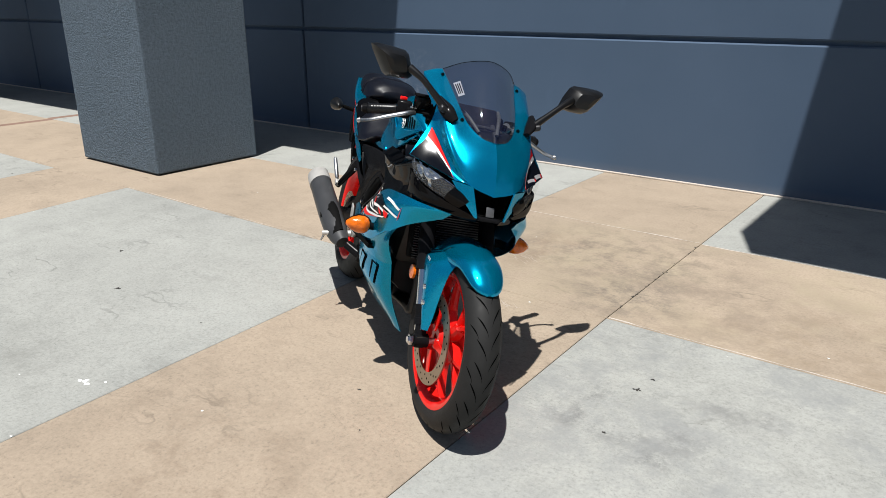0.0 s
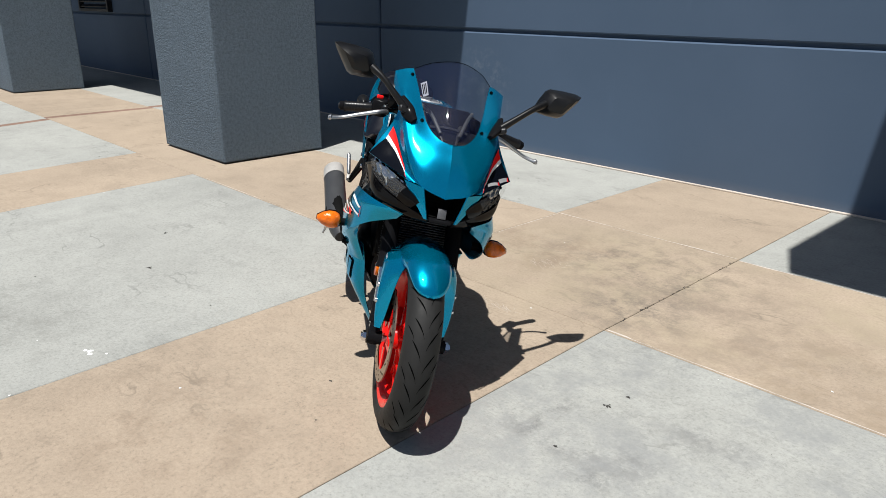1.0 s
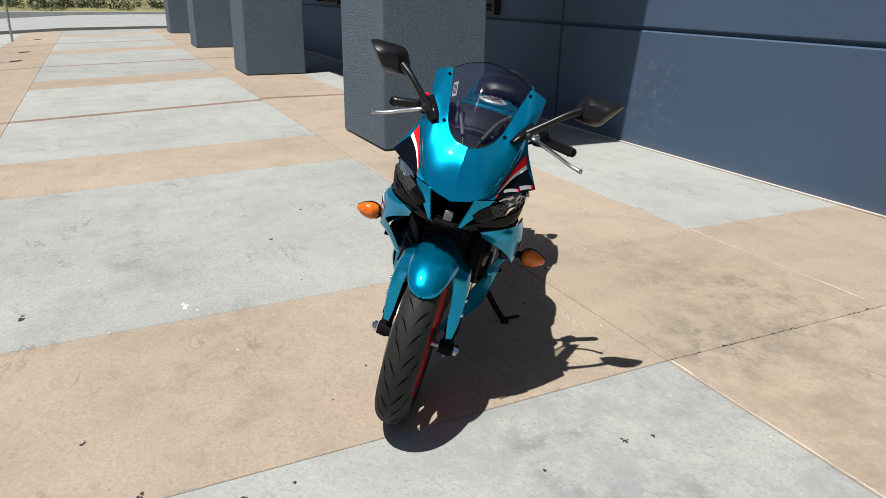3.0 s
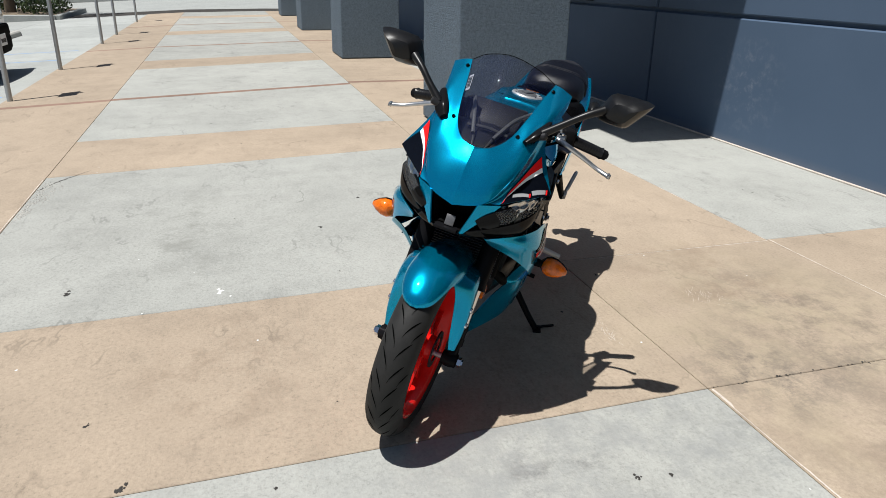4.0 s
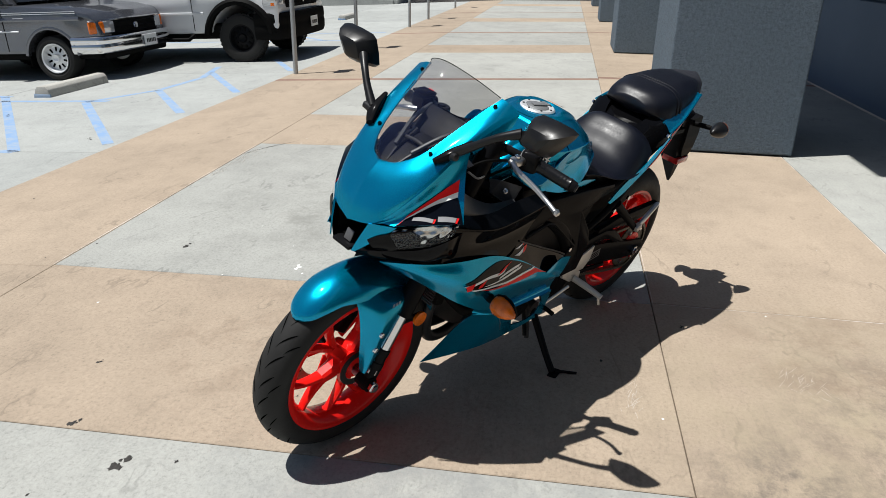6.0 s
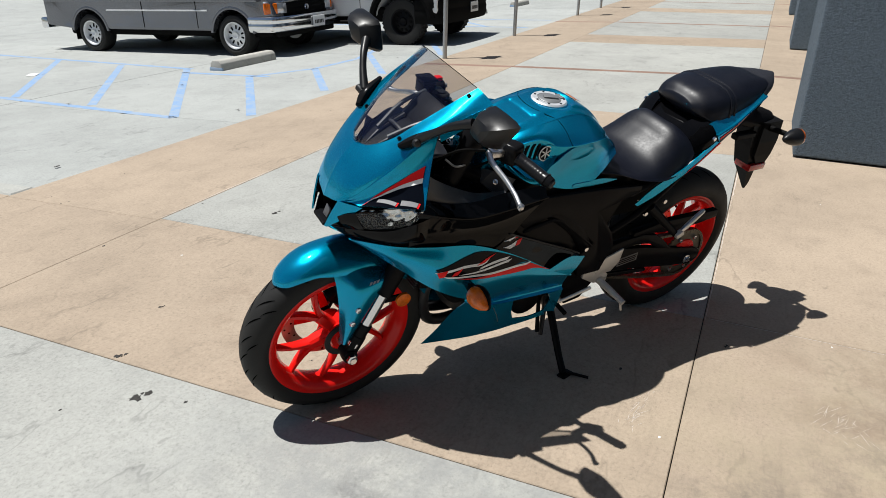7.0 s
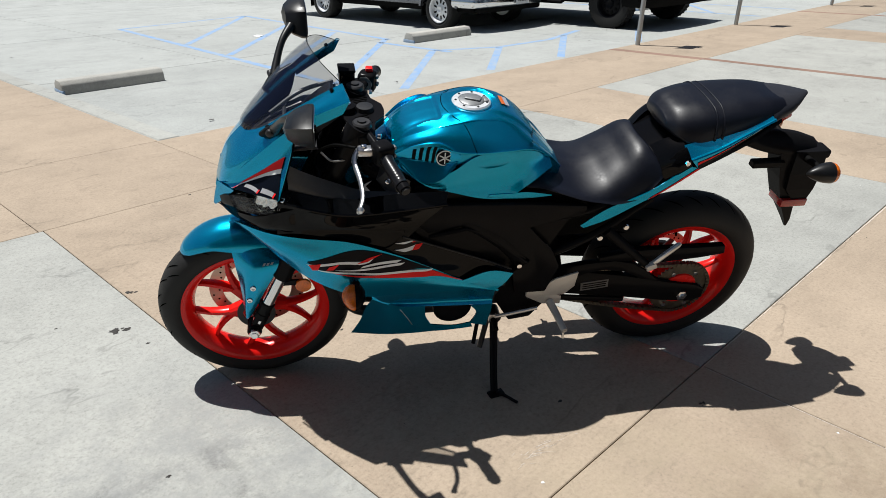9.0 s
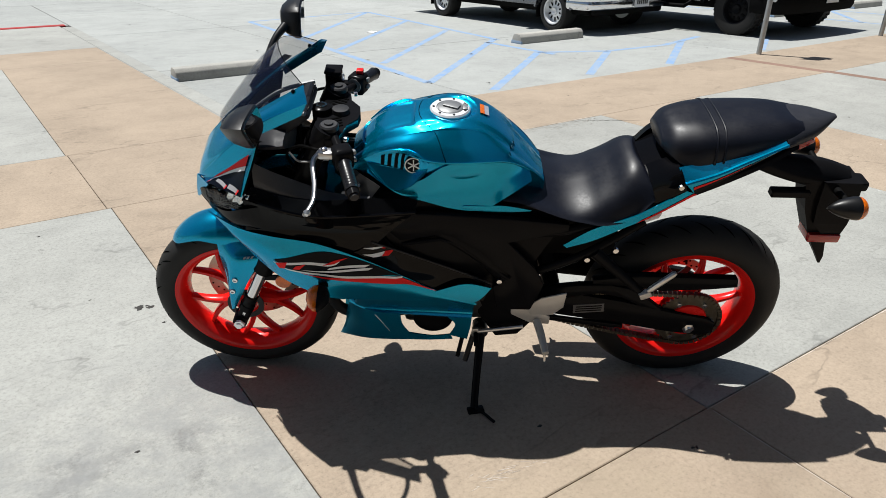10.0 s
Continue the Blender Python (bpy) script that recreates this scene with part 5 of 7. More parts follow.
    part("edge_line", tube_bm([(0.966, 0.196 * s, 0.674), (0.88, 0.184 * s, 0.630), (0.793, 0.175 * s, 0.586), (0.70, 0.170 * s, 0.542), (0.628, 0.167 * s, 0.505)], 0.0030, 6, 24), M_DARKALU, sf)
    if s < 0:
        # solid matt black bar takes the place of shade between the two panels
        part("slot", prism_bm([(1.06, 0.462), (0.86, 0.448), (0.70, 0.440), (0.70, 0.452), (0.86, 0.462), (1.06, 0.476)], 0.19 * s, 0.2335 * s), M_MATTBLACK, sf, "black bar drawn for the shaded gap between wing and belly panels", smooth=False)
    part("frame_bolt", lathe_bm([(0, 0.0), (0.009, 0.0), (0.008, 0.006 * s), (0, 0.007 * s)], 8, (0.607, 0.168 * s, 0.518), closed=False), M_CHROME, sf)
    # front indicator
    ind = tagged(new("indicator"), "amber front indicator on a black stalk")
    ind.parent = BIKE
    part("stalk", tube_bm([(1.095, 0.215 * s, 0.548), (1.108, 0.262 * s, 0.552)], [0.016, 0.011], 12), M_MATTBLACK, ind)
    rings = []
    for dy, rr in [(-0.004, 0.010), (0.004, 0.024), (0.018, 0.030), (0.038, 0.029), (0.058, 0.021), (0.076, 0.007)]:
        rings.append([(1.112 + math.cos(a) * rr * 0.95, (0.262 + dy) * s, 0.554 + math.sin(a) * rr) for a in (2 * math.pi * k / 16 for k in range(16))])
    part("lens", ring_loft(rings), M_AMBER, ind, "ribbed amber lens", sharp=60)
    rings = []
    for dy, rr in [(-0.010, 0.014), (0.002, 0.0265), (0.018, 0.0325), (0.038, 0.0312), (0.058, 0.0225), (0.077, 0.0085)]:
        rings.append([(1.1075 + math.cos(a) * rr * 0.95, (0.262 + dy) * s, 0.554 + math.sin(a) * rr) for a in (radians(94 + 172 * k / 12) for k in range(13))])
    part("shell", ring_loft(rings), M_SATINBLACK, ind, "black indicator shell", sharp=60)

    # folded plate between tank and upper panel
    plate_bm = bmesh.new()
    rim = [(1.016, 0.076, 0.830), (0.998, 0.104, 0.834), (0.942, 0.141, 0.818), (0.976, 0.142, 0.768), (1.012, 0.128, 0.786), (1.030, 0.100, 0.800)]
    ring_loft([[(x, (y - 0.004) * s, z - 0.002) for x, y, z in rim], [(x, y * s, z) for x, y, z in rim]], bm=plate_bm)
    stay_plate = part("side_plate", plate_bm, M_LEDGE, sf, "dark grey plate beside the tank foot", smooth=False)
    part("bolt", tube_bm([(1.000, 0.122 * s, 0.808), (1.003, 0.130 * s, 0.814), (1.0035, 0.1315 * s, 0.815)], [0.008, 0.0075, 0.004], 10), M_CHROME, stay_plate)

# radiator and engine
rad = part("radiator", box_bm((0.035, 0.27, 0.20), (1.165, 0, 0.585), 0.006, 2, Euler((0, radians(-14), 0)).to_matrix()), M_MATTBLACK, BIKE, "black finned radiator")
for k in range(24):
    part("fin", box_bm((0.006, 0.25, 0.0022), (1.188 - 0.0020 * (k - 12), 0, 0.492 + k * 0.0078)), M_FIN, rad, smooth=False)
engine = tagged(new("engine"), "dark grey parallel twin engine block")
engine.parent = BIKE
part("crankcase", body_loft([(1.02, [(0, 0.46), (0.08, 0.45), (0.11, 0.40), (0.09, 0.32), (0, 0.29)]), (0.88, [(0, 0.52), (0.11, 0.50), (0.145, 0.42), (0.12, 0.33), (0, 0.27)]), (0.70, [(0, 0.50), (0.12, 0.48), (0.150, 0.40), (0.12, 0.32), (0, 0.27)]), (0.56, [(0, 0.46), (0.10, 0.45), (0.12, 0.38), (0.09, 0.29), (0, 0.28)])], 20, 11), M_DARKALU, engine)
part("cylinder", box_bm((0.20, 0.25, 0.24), (0.98, 0, 0.56), 0.02, 2, Euler((0, radians(18), 0)).to_matrix()), M_DARKALU, engine)
part("stator_cover", lathe_bm([(0, 0.164), (0.046, 0.164), (0.060, 0.156), (0.066, 0.11), (0, 0.11)], 32, (0.795, 0, 0.352), closed=False), M_SATINBLACK, engine)
part("sump", box_bm((0.18, 0.12, 0.07), (0.80, 0, 0.265), 0.02, 2), M_DARKALU, engine)
for y in (0.05, -0.05):
    part("header_pipe", tube_bm([(1.08, y, 0.50), (1.125, y, 0.40), (1.09, y * 0.8, 0.27), (0.95, y * 0.5, 0.240), (0.70, -0.06, 0.235)], 0.018, 12, 24), M_DARKALU, engine)
part("coolant_hose", tube_bm([(1.13, 0.10, 0.49), (1.09, 0.15, 0.44), (1.02, 0.13, 0.42)], 0.014, 10, 12), M_MATTBLACK, engine)

frame_ob = tagged(new("frame"), "black steel tube frame with subframe")
frame_ob.parent = BIKE
for s in (1, -1):
    part("main_tube", tube_bm([(1.06, 0.05 * s, 0.82), (0.88, 0.125 * s, 0.74), (0.66, 0.14 * s, 0.60), (0.53, 0.125 * s, 0.42)], [0.022, 0.026, 0.030, 0.028], 14, 20), M_SATINBLACK, frame_ob)
    part("lower_tube", tube_bm([(1.04, 0.05 * s, 0.76), (0.92, 0.13 * s, 0.64), (0.78, 0.145 * s, 0.52)], 0.018, 12, 14), M_SATINBLACK, frame_ob)
    part("pivot_plate", prism_bm([(0.66, 0.62), (0.58, 0.62), (0.49, 0.50), (0.47, 0.36), (0.53, 0.27), (0.60, 0.26), (0.66, 0.36), (0.70, 0.48)], 0.118 * s, 0.142 * s, 0.006), M_SATINBLACK, frame_ob, sharp=30)
    part("subframe_tube", tube_bm([(0.60, 0.13 * s, 0.66), (0.40, 0.145 * s, 0.70), (0.15, 0.12 * s, 0.80), (-0.12, 0.06 * s, 0.90)], 0.014, 10, 16), M_SATINBLACK, frame_ob)
    part("subframe_stay", tube_bm([(0.55, 0.13 * s, 0.50), (0.38, 0.145 * s, 0.60), (0.22, 0.135 * s, 0.72)], 0.012, 10, 12), M_SATINBLACK, frame_ob)
    for px, pz in ((0.415, 0.664), (0.365, 0.600), (0.29, 0.635)):
        part("bolt", lathe_bm([(0, 0.0), (0.009, 0.0), (0.008, 0.007 * s), (0, 0.008 * s)], 8, (px, 0.158 * s, pz), closed=False), M_CHROME, frame_ob)
part("shock", tube_bm([(0.42, 0, 0.36), (0.50, 0, 0.64)], 0.028, 14), M_SATINBLACK, frame_ob)
part("battery_box", box_bm((0.30, 0.20, 0.16), (0.42, 0, 0.64), 0.02, 2), M_MATTBLACK, frame_ob)

swing = tagged(new("swingarm"), "black steel swingarm with oily drive chain")
swing.parent = BIKE
for s in (1, -1):
    rings = []
    for x, z, hh, y, hy in [(0.55, 0.395, 0.045, 0.088, 0.020), (0.40, 0.378, 0.047, 0.098, 0.018), (0.22, 0.350, 0.045, 0.104, 0.016), (0.06, 0.318, 0.040, 0.112, 0.013), (-0.05, 0.300, 0.036, 0.114, 0.011), (-0.085, 0.296, 0.020, 0.114, 0.009)]:
        rings.append([(x, (y + dy * hy) * s, z + dz * hh) for dy, dz in ((1, 0.7), (0.7, 1), (-0.7, 1), (-1, 0.7), (-1, -0.7), (-0.7, -1), (0.7, -1), (1, -0.7))])
    part("arm", ring_loft(rings), M_SATINBLACK, swing, sharp=50)
    part("axle_nut", lathe_bm([(0, 0), (0.019, 0), (0.019, 0.012 * s), (0.010, 0.014 * s), (0.010, 0.02 * s), (0, 0.02 * s)], 6, (0.0, 0.126 * s, 0.306), closed=False), M_CHROME, swing)
part("label_plate", box_bm((0.094, 0.002, 0.034), (0.318, 0.1185, 0.368), 0, 1, Euler((0, radians(6), 0)).to_matrix()), M_FIN, swing, "small grey data label", smooth=False)
for k in range(3):
    part("label_bar", box_bm((0.080, 0.001, 0.0042), (0.318, 0.1198, 0.359 + 0.009 * k), 0, 1, Euler((0, radians(6), 0)).to_matrix()), M_MATTBLACK, swing, smooth=False)
for s in (1, -1):
    part("brace", prism_bm([(0.52, 0.425), (0.45, 0.446), (0.36, 0.460), (0.266, 0.464), (0.20, 0.448), (0.150, 0.415), (0.100, 0.372), (0.040, 0.335), (0.060, 0.318), (0.122, 0.345), (0.180, 0.390), (0.223, 0.413), (0.294, 0.427), (0.344, 0.420), (0.40, 0.402), (0.50, 0.395)], 0.094 * s, 0.118 * s, 0.005), M_SATINBLACK, swing, "arched black brace over the swingarm", sharp=30)
part("chain_guard", prism_bm([(0.32, 0.478), (0.20, 0.498), (0.117, 0.497), (-0.111, 0.494), (-0.118, 0.462), (-0.031, 0.450), (0.106, 0.440), (0.20, 0.455), (0.32, 0.462)], 0.088, 0.114, 0.004), M_SATINBLACK, swing, sharp=30)
part("chain_guide", prism_bm([(0.52, 0.345), (0.20, 0.300), (0.20, 0.285), (0.52, 0.325)], 0.110, 0.122, 0.003), M_SATINBLACK, swing, sharp=30)
# chain links round both sprockets
bm = bmesh.new()
R1, R2, C1, C2 = 0.036, 0.103, Vector((0.57, 0.395)), Vector((0.0, 0.314))
path = []
for k in range(20):
    a = math.pi / 2 - 0.02 - math.pi * k / 19 + radians(8)
    path.append((C1.x + R1 * math.cos(a), C1.y + R1 * math.sin(a)))
low_a, low_b = path[-1], (C2.x + R2 * math.cos(radians(-82)), C2.y + R2 * math.sin(radians(-82)))
path += [(low_a[0] + (low_b[0] - low_a[0]) * f, low_a[1] + (low_b[1] - low_a[1]) * f - 0.012 * math.sin(math.pi * f)) for f in np.linspace(0.04, 0.96, 36)]
path += [(C2.x + R2 * math.cos(radians(-82 - 188 * k / 22)), C2.y + R2 * math.sin(radians(-82 - 188 * k / 22))) for k in range(23)]
path += [(path[-1][0] + (path[0][0] - path[-1][0]) * f, path[-1][1] + (path[0][1] - path[-1][1]) * f) for f in np.linspace(0.04, 0.96, 36)]
for (x0, z0), (x1, z1) in zip(path, path[1:] + path[:1]):
    d = Vector((x1 - x0, 0, z1 - z0))
    if d.length > 1e-4:
        box_bm((d.length * 0.82, 0.017, 0.012), ((x0 + x1) / 2, 0.101, (z0 + z1) / 2), 0, 1, Matrix.Rotation(-math.atan2(d.z, d.x), 3, "Y"), bm)
part("chain", bm, M_CHAIN, swing, "oily roller chain", smooth=False)

# ---- tank and seats ----
TANK = []
for x, top, shoulder, crease, low in [(1.020, 0.872, (0.060, 0.860), (0.080, 0.842), 0.800), (0.955, 0.936, (0.076, 0.914), (0.106, 0.890), 0.800), (0.888, 0.962, (0.090, 0.944), (0.126, 0.912), 0.790), (0.817, 0.973, (0.095, 0.962), (0.148, 0.904), 0.780),
                                      (0.755, 0.973, (0.095, 0.962), (0.153, 0.902), 0.770), (0.683, 0.960, (0.090, 0.947), (0.147, 0.902), 0.760), (0.609, 0.918, (0.078, 0.905), (0.122, 0.889), 0.760), (0.545, 0.860, (0.062, 0.850), (0.094, 0.848), 0.760), (0.500, 0.812, (0.050, 0.804), (0.074, 0.800), 0.760)]:
    (sy, sz), (cy, cz) = shoulder, crease
    mid = ((sy + cy) / 2 + 0.005, (sz + cz) / 2 + 0.005)
    TANK.append((x, [(0, top), (sy * 0.62, top - 0.003), (sy, sz), (sy, sz), mid, (cy, cz), (cy, cz), (cy - 0.024, cz - 0.075), (0, low)]))
bm = body_loft(TANK, 130, 65)

for v in bm.verts:
    if v.co.z > 0.90:
        # broad recess ahead of the cap, and the raised spine behind it
        pad = soft_step(v.co.x, 0.852, 0.862) * (1 - soft_step(abs(v.co.y), 0.054, 0.068))
        v.co.z -= 0.0065 * pad
        spine = (1 - soft_step(v.co.x, 0.83, 0.86)) * soft_step(v.co.x, 0.52, 0.60) * (1 - soft_step(abs(v.co.y), 0.060, 0.072))
        v.co.z += 0.004 * spine
        # crest that rises round the back of the cap
        round_cap = soft_step(math.hypot(v.co.x - 0.762, v.co.y), 0.056, 0.076)
        v.co.z += 0.014 * round_cap * soft_step(v.co.x, 0.54, 0.66) * (1 - soft_step(v.co.x, 0.73, 0.83)) * (1 - soft_step(abs(v.co.y), 0.085, 0.13))
tank_skin = np.array([v.co[:] for v in bm.verts])


def on_tank(x, y, z):
    """Place on the tank's skin next to a point."""
    d = ((tank_skin - np.array((x, y, z))) ** 2).sum(axis=1)
    near = np.argsort(d)[:5]
    w = 1 / (d[near] + 1e-6)
    return tuple((tank_skin[near] * w[:, None]).sum(axis=0) / w.sum())


tank = part("fuel_tank", bm, M_TEAL, BIKE, "teal sculpted fuel tank", sharp=24)
seam = [(0.770, 0.153, 0.903), (0.780, 0.135, 0.922), (0.790, 0.115, 0.943), (0.802, 0.095, 0.962), (0.818, 0.076, 0.966), (0.834, 0.054, 0.969), (0.842, 0.028, 0.971), (0.845, 0.0, 0.972)]
seam += [(x, -y, z) for x, y, z in seam[-2::-1]]
line_pts = np.array([on_tank(*p) for p in curve_points(seam, 90)])
for k in range(12):
    line_pts[1:-1] = (line_pts[:-2] + line_pts[1:-1] * 2 + line_pts[2:]) / 4
part("panel_seam", tube_bm([tuple(p) for p in line_pts], 0.0011, 6), M_GROOVE, tank, "dark seam across the tank")
TLOW = [[(0.975, 0.116, 0.866), (0.915, 0.148, 0.826), (0.838, 0.153, 0.848), (0.770, 0.155, 0.897), (0.690, 0.149, 0.903), (0.612, 0.124, 0.890), (0.548, 0.093, 0.852)],
        [(0.975, 0.120, 0.860), (0.905, 0.147, 0.814), (0.830, 0.149, 0.818), (0.757, 0.146, 0.852), (0.678, 0.140, 0.858), (0.612, 0.126, 0.856), (0.545, 0.099, 0.846)],
        [(0.975, 0.124, 0.858), (0.902, 0.146, 0.809), (0.825, 0.147, 0.798), (0.748, 0.141, 0.806), (0.672, 0.138, 0.810), (0.612, 0.134, 0.822), (0.542, 0.106, 0.838)],
        [(0.975, 0.128, 0.855), (0.900, 0.147, 0.804), (0.820, 0.150, 0.779), (0.740, 0.150, 0.757), (0.668, 0.149, 0.756), (0.616, 0.144, 0.788), (0.540, 0.112, 0.828)]]
SLIVER = [[(0.720, 0.150, 0.768), (0.660, 0.149, 0.768), (0.610, 0.147, 0.769), (0.536, 0.142, 0.753)], [(0.730, 0.149, 0.755), (0.660, 0.149, 0.751), (0.600, 0.147, 0.749), (0.536, 0.142, 0.750)]]
cap = part("filler_cap", lathe_bm([(0, -0.01), (0.054, -0.01), (0.054, 0.004), (0.050, 0.008), (0.037, 0.008), (0.035, 0.005), (0, 0.005)], 40, (0.762, 0, 0.9740), "z", closed=False), M_CAP, tank, "round silver filler cap")
disc = part("cap_disc", lathe_bm([(0, 0), (0.034, 0), (0.034, 0.004), (0.031, 0.006), (0, 0.006)], 32, (0.762, 0, 0.9780), "z", closed=False), M_FLAP, cap, "grey lock disc")
part("cap_flap", box_bm((0.044, 0.022, 0.005), (0.758, 0, 0.9865), 0.002, 2, Euler((0, 0, radians(-25))).to_matrix()), M_FLAP, disc)
part("cap_hinge", box_bm((0.014, 0.030, 0.005), (0.722, 0, 0.9830), 0.002, 2), M_FLAP, cap)
for k in range(7):
    a = 2 * math.pi * k / 7
    part("cap_bolt", lathe_bm([(0, 0), (0.0032, 0), (0.0032, 0.002), (0, 0.002)], 8, (0.762 + 0.044 * math.cos(a), 0.044 * math.sin(a), 0.9820), "z", closed=False), M_DARKALU, cap)
part("tank_label", box_bm((0.012, 0.048, 0.001), (0.665, 0.0, 0.9738), 0, 1, Euler((0, radians(-19), 0)).to_matrix()), M_PRINT, tank, "small orange and white notice", smooth=False)
part("tank_label_bar", box_bm((0.012, 0.048, 0.001), (0.677, 0.0, 0.9782), 0, 1, Euler((0, radians(-19), 0)).to_matrix()), M_AMBER, tank, smooth=False)
for s in (1, -1):
    # side cover ahead of the knee, its slots and the round emblem left as a plain ring
    sheet("tank_skirt", TLOW, M_TEAL, tank, 48, 24, 0.004, s, "hollowed teal lower tank panel")
    sheet("tank_sliver", SLIVER, M_TEAL, tank, 16, 5, 0.003, s, "thin teal end of the tank panel")
    KNEE = [[(0.985, 0.106, 0.882), (0.941, 0.124, 0.914), (0.888, 0.137, 0.930), (0.849, 0.143, 0.922), (0.814, 0.150, 0.898)],
            [(0.981, 0.110, 0.880), (0.935, 0.123, 0.896), (0.888, 0.131, 0.905), (0.850, 0.136, 0.900), (0.816, 0.149, 0.889)],
            [(0.976, 0.114, 0.877), (0.930, 0.124, 0.873), (0.885, 0.131, 0.868), (0.850, 0.138, 0.868), (0.820, 0.149, 0.878)],
            [(0.976, 0.114, 0.877), (0.930, 0.124, 0.873), (0.885, 0.131, 0.868), (0.850, 0.138, 0.868), (0.820, 0.149, 0.878)],
            [(0.976, 0.118, 0.874), (0.945, 0.142, 0.850), (0.908, 0.164, 0.826), (0.866, 0.166, 0.836), (0.828, 0.154, 0.862)]]
    knee = sheet("side_cover", KNEE, M_TEAL, tank, 22, 22, 0.004, s, "teal tank side cover")
    for k in range(4):
        u = 0.19 + 0.095 * k
        decal("slot", KNEE, [(u, 0.50), (u + 0.06, 0.13)], [(u + 0.05, 0.50), (u + 0.11, 0.13)], M_MATTBLACK, knee, s, 8, 3, 0.0014)
    emb = part("emblem", lathe_bm([(0, 0), (0.024, 0), (0.024, 0.003 * s), (0.021, 0.0045 * s), (0, 0.0035 * s)], 32, (0.854, 0.1355 * s, 0.886), closed=False), M_BLACKSTICKER, knee, "round black emblem with a bright ring")
    part("ring", lathe_bm([(0.0205, 0.0036 * s), (0.0235, 0.0036 * s), (0.0235, 0.0054 * s), (0.0205, 0.0054 * s)], 32, (0.854, 0.1355 * s, 0.886)), M_WHITESTICKER, emb)
    for k in range(3):
        bmr = box_bm((0.003, 0.0018, 0.034), (0, 0, 0), 0, 1, Matrix.Rotation(math.pi * k / 3, 3, "Y"))
        bmesh.ops.translate(bmr, vec=(0.854, 0.1403 * s, 0.886), verts=bmr.verts)
        part("ray", bmr, M_WHITESTICKER, emb, smooth=False)
seat_bm = body_loft([(0.616, [(0, 0.800), (0.05, 0.800), (0.122, 0.797), (0.140, 0.790), (0.138, 0.785), (0, 0.770)]), (0.57, [(0, 0.802), (0.05, 0.799), (0.102, 0.793), (0.138, 0.788), (0.143, 0.778), (0, 0.75)]), (0.525, [(0, 0.789), (0.06, 0.784), (0.112, 0.777), (0.148, 0.774), (0.149, 0.766), (0, 0.74)]), (0.45, [(0, 0.770), (0.07, 0.764), (0.126, 0.754), (0.157, 0.750), (0.154, 0.741), (0, 0.72)]), (0.385, [(0, 0.782), (0.08, 0.774), (0.136, 0.758), (0.163, 0.740), (0.157, 0.729), (0, 0.71)]), (0.335, [(0, 0.814), (0.08, 0.806), (0.138, 0.780), (0.166, 0.738), (0.158, 0.726), (0, 0.71)]), (0.265, [(0, 0.856), (0.085, 0.850), (0.133, 0.818), (0.160, 0.756), (0.152, 0.744), (0, 0.74)]), (0.215, [(0, 0.868), (0.07, 0.863), (0.118, 0.838), (0.148, 0.800), (0.141, 0.788), (0, 0.78)]), (0.196, [(0, 0.860), (0.06, 0.856), (0.108, 0.834), (0.134, 0.806), (0.128, 0.797), (0, 0.785)])], 44, 21)
for v in seat_bm.verts:
    back = min(max((0.31 - v.co.x) / 0.11, 0.0), 1.0)
    v.co.x += back * (0.008 + 0.040 * (1 - min(1.0, (v.co.y / 0.135) ** 2)))
part("rider_seat", seat_bm, M_VINYL, BIKE, "black vinyl rider seat", sharp=75)
pill = part("pillion_seat", body_loft([(0.204, [(0, 0.942), (0.025, 0.941), (0.055, 0.934), (0.066, 0.922), (0.056, 0.912), (0, 0.905)]), (0.176, [(0, 0.968), (0.052, 0.964), (0.092, 0.944), (0.106, 0.915), (0.097, 0.900), (0, 0.885)]), (0.13, [(0, 0.981), (0.064, 0.977), (0.110, 0.950), (0.127, 0.898), (0.118, 0.884), (0, 0.88)]), (0.08, [(0, 0.987), (0.07, 0.983), (0.115, 0.957), (0.129, 0.902), (0.12, 0.890), (0, 0.885)]), (0.0, [(0, 0.993), (0.070, 0.989), (0.110, 0.968), (0.122, 0.934), (0.115, 0.923), (0, 0.905)]), (-0.09, [(0, 0.997), (0.060, 0.994), (0.092, 0.979), (0.104, 0.958), (0.099, 0.947), (0, 0.925)]), (-0.155, [(0, 0.992), (0.046, 0.990), (0.070, 0.981), (0.080, 0.968), (0.075, 0.960), (0, 0.945)])], 44, 21), M_VINYL, BIKE, "black vinyl pillion seat with a welted strap line", sharp=75)
for dx in (0.0, 0.022):
    part("welt", tube_bm([(0.055 + dx, y, z) for y, z in ((-0.130, 0.905), (-0.127, 0.925), (-0.117, 0.955), (-0.094, 0.974), (-0.068, 0.9845 - dx * 0.1), (0, 0.9885 - dx * 0.1), (0.068, 0.9845 - dx * 0.1), (0.094, 0.974), (0.117, 0.955), (0.127, 0.925), (0.130, 0.905))], 0.0035, 8, 24), M_VINYL, pill)
tail = tagged(new("tail_unit"), "teal and black tail unit")
tail.parent = BIKE
STRIP = [[(0.440, 0.166, 0.654), (0.366, 0.168, 0.713), (0.266, 0.168, 0.758), (0.208, 0.166, 0.796), (0.140, 0.161, 0.840)],
         [(0.430, 0.170, 0.648), (0.360, 0.171, 0.677), (0.285, 0.171, 0.722), (0.208, 0.170, 0.768), (0.112, 0.160, 0.831)]]
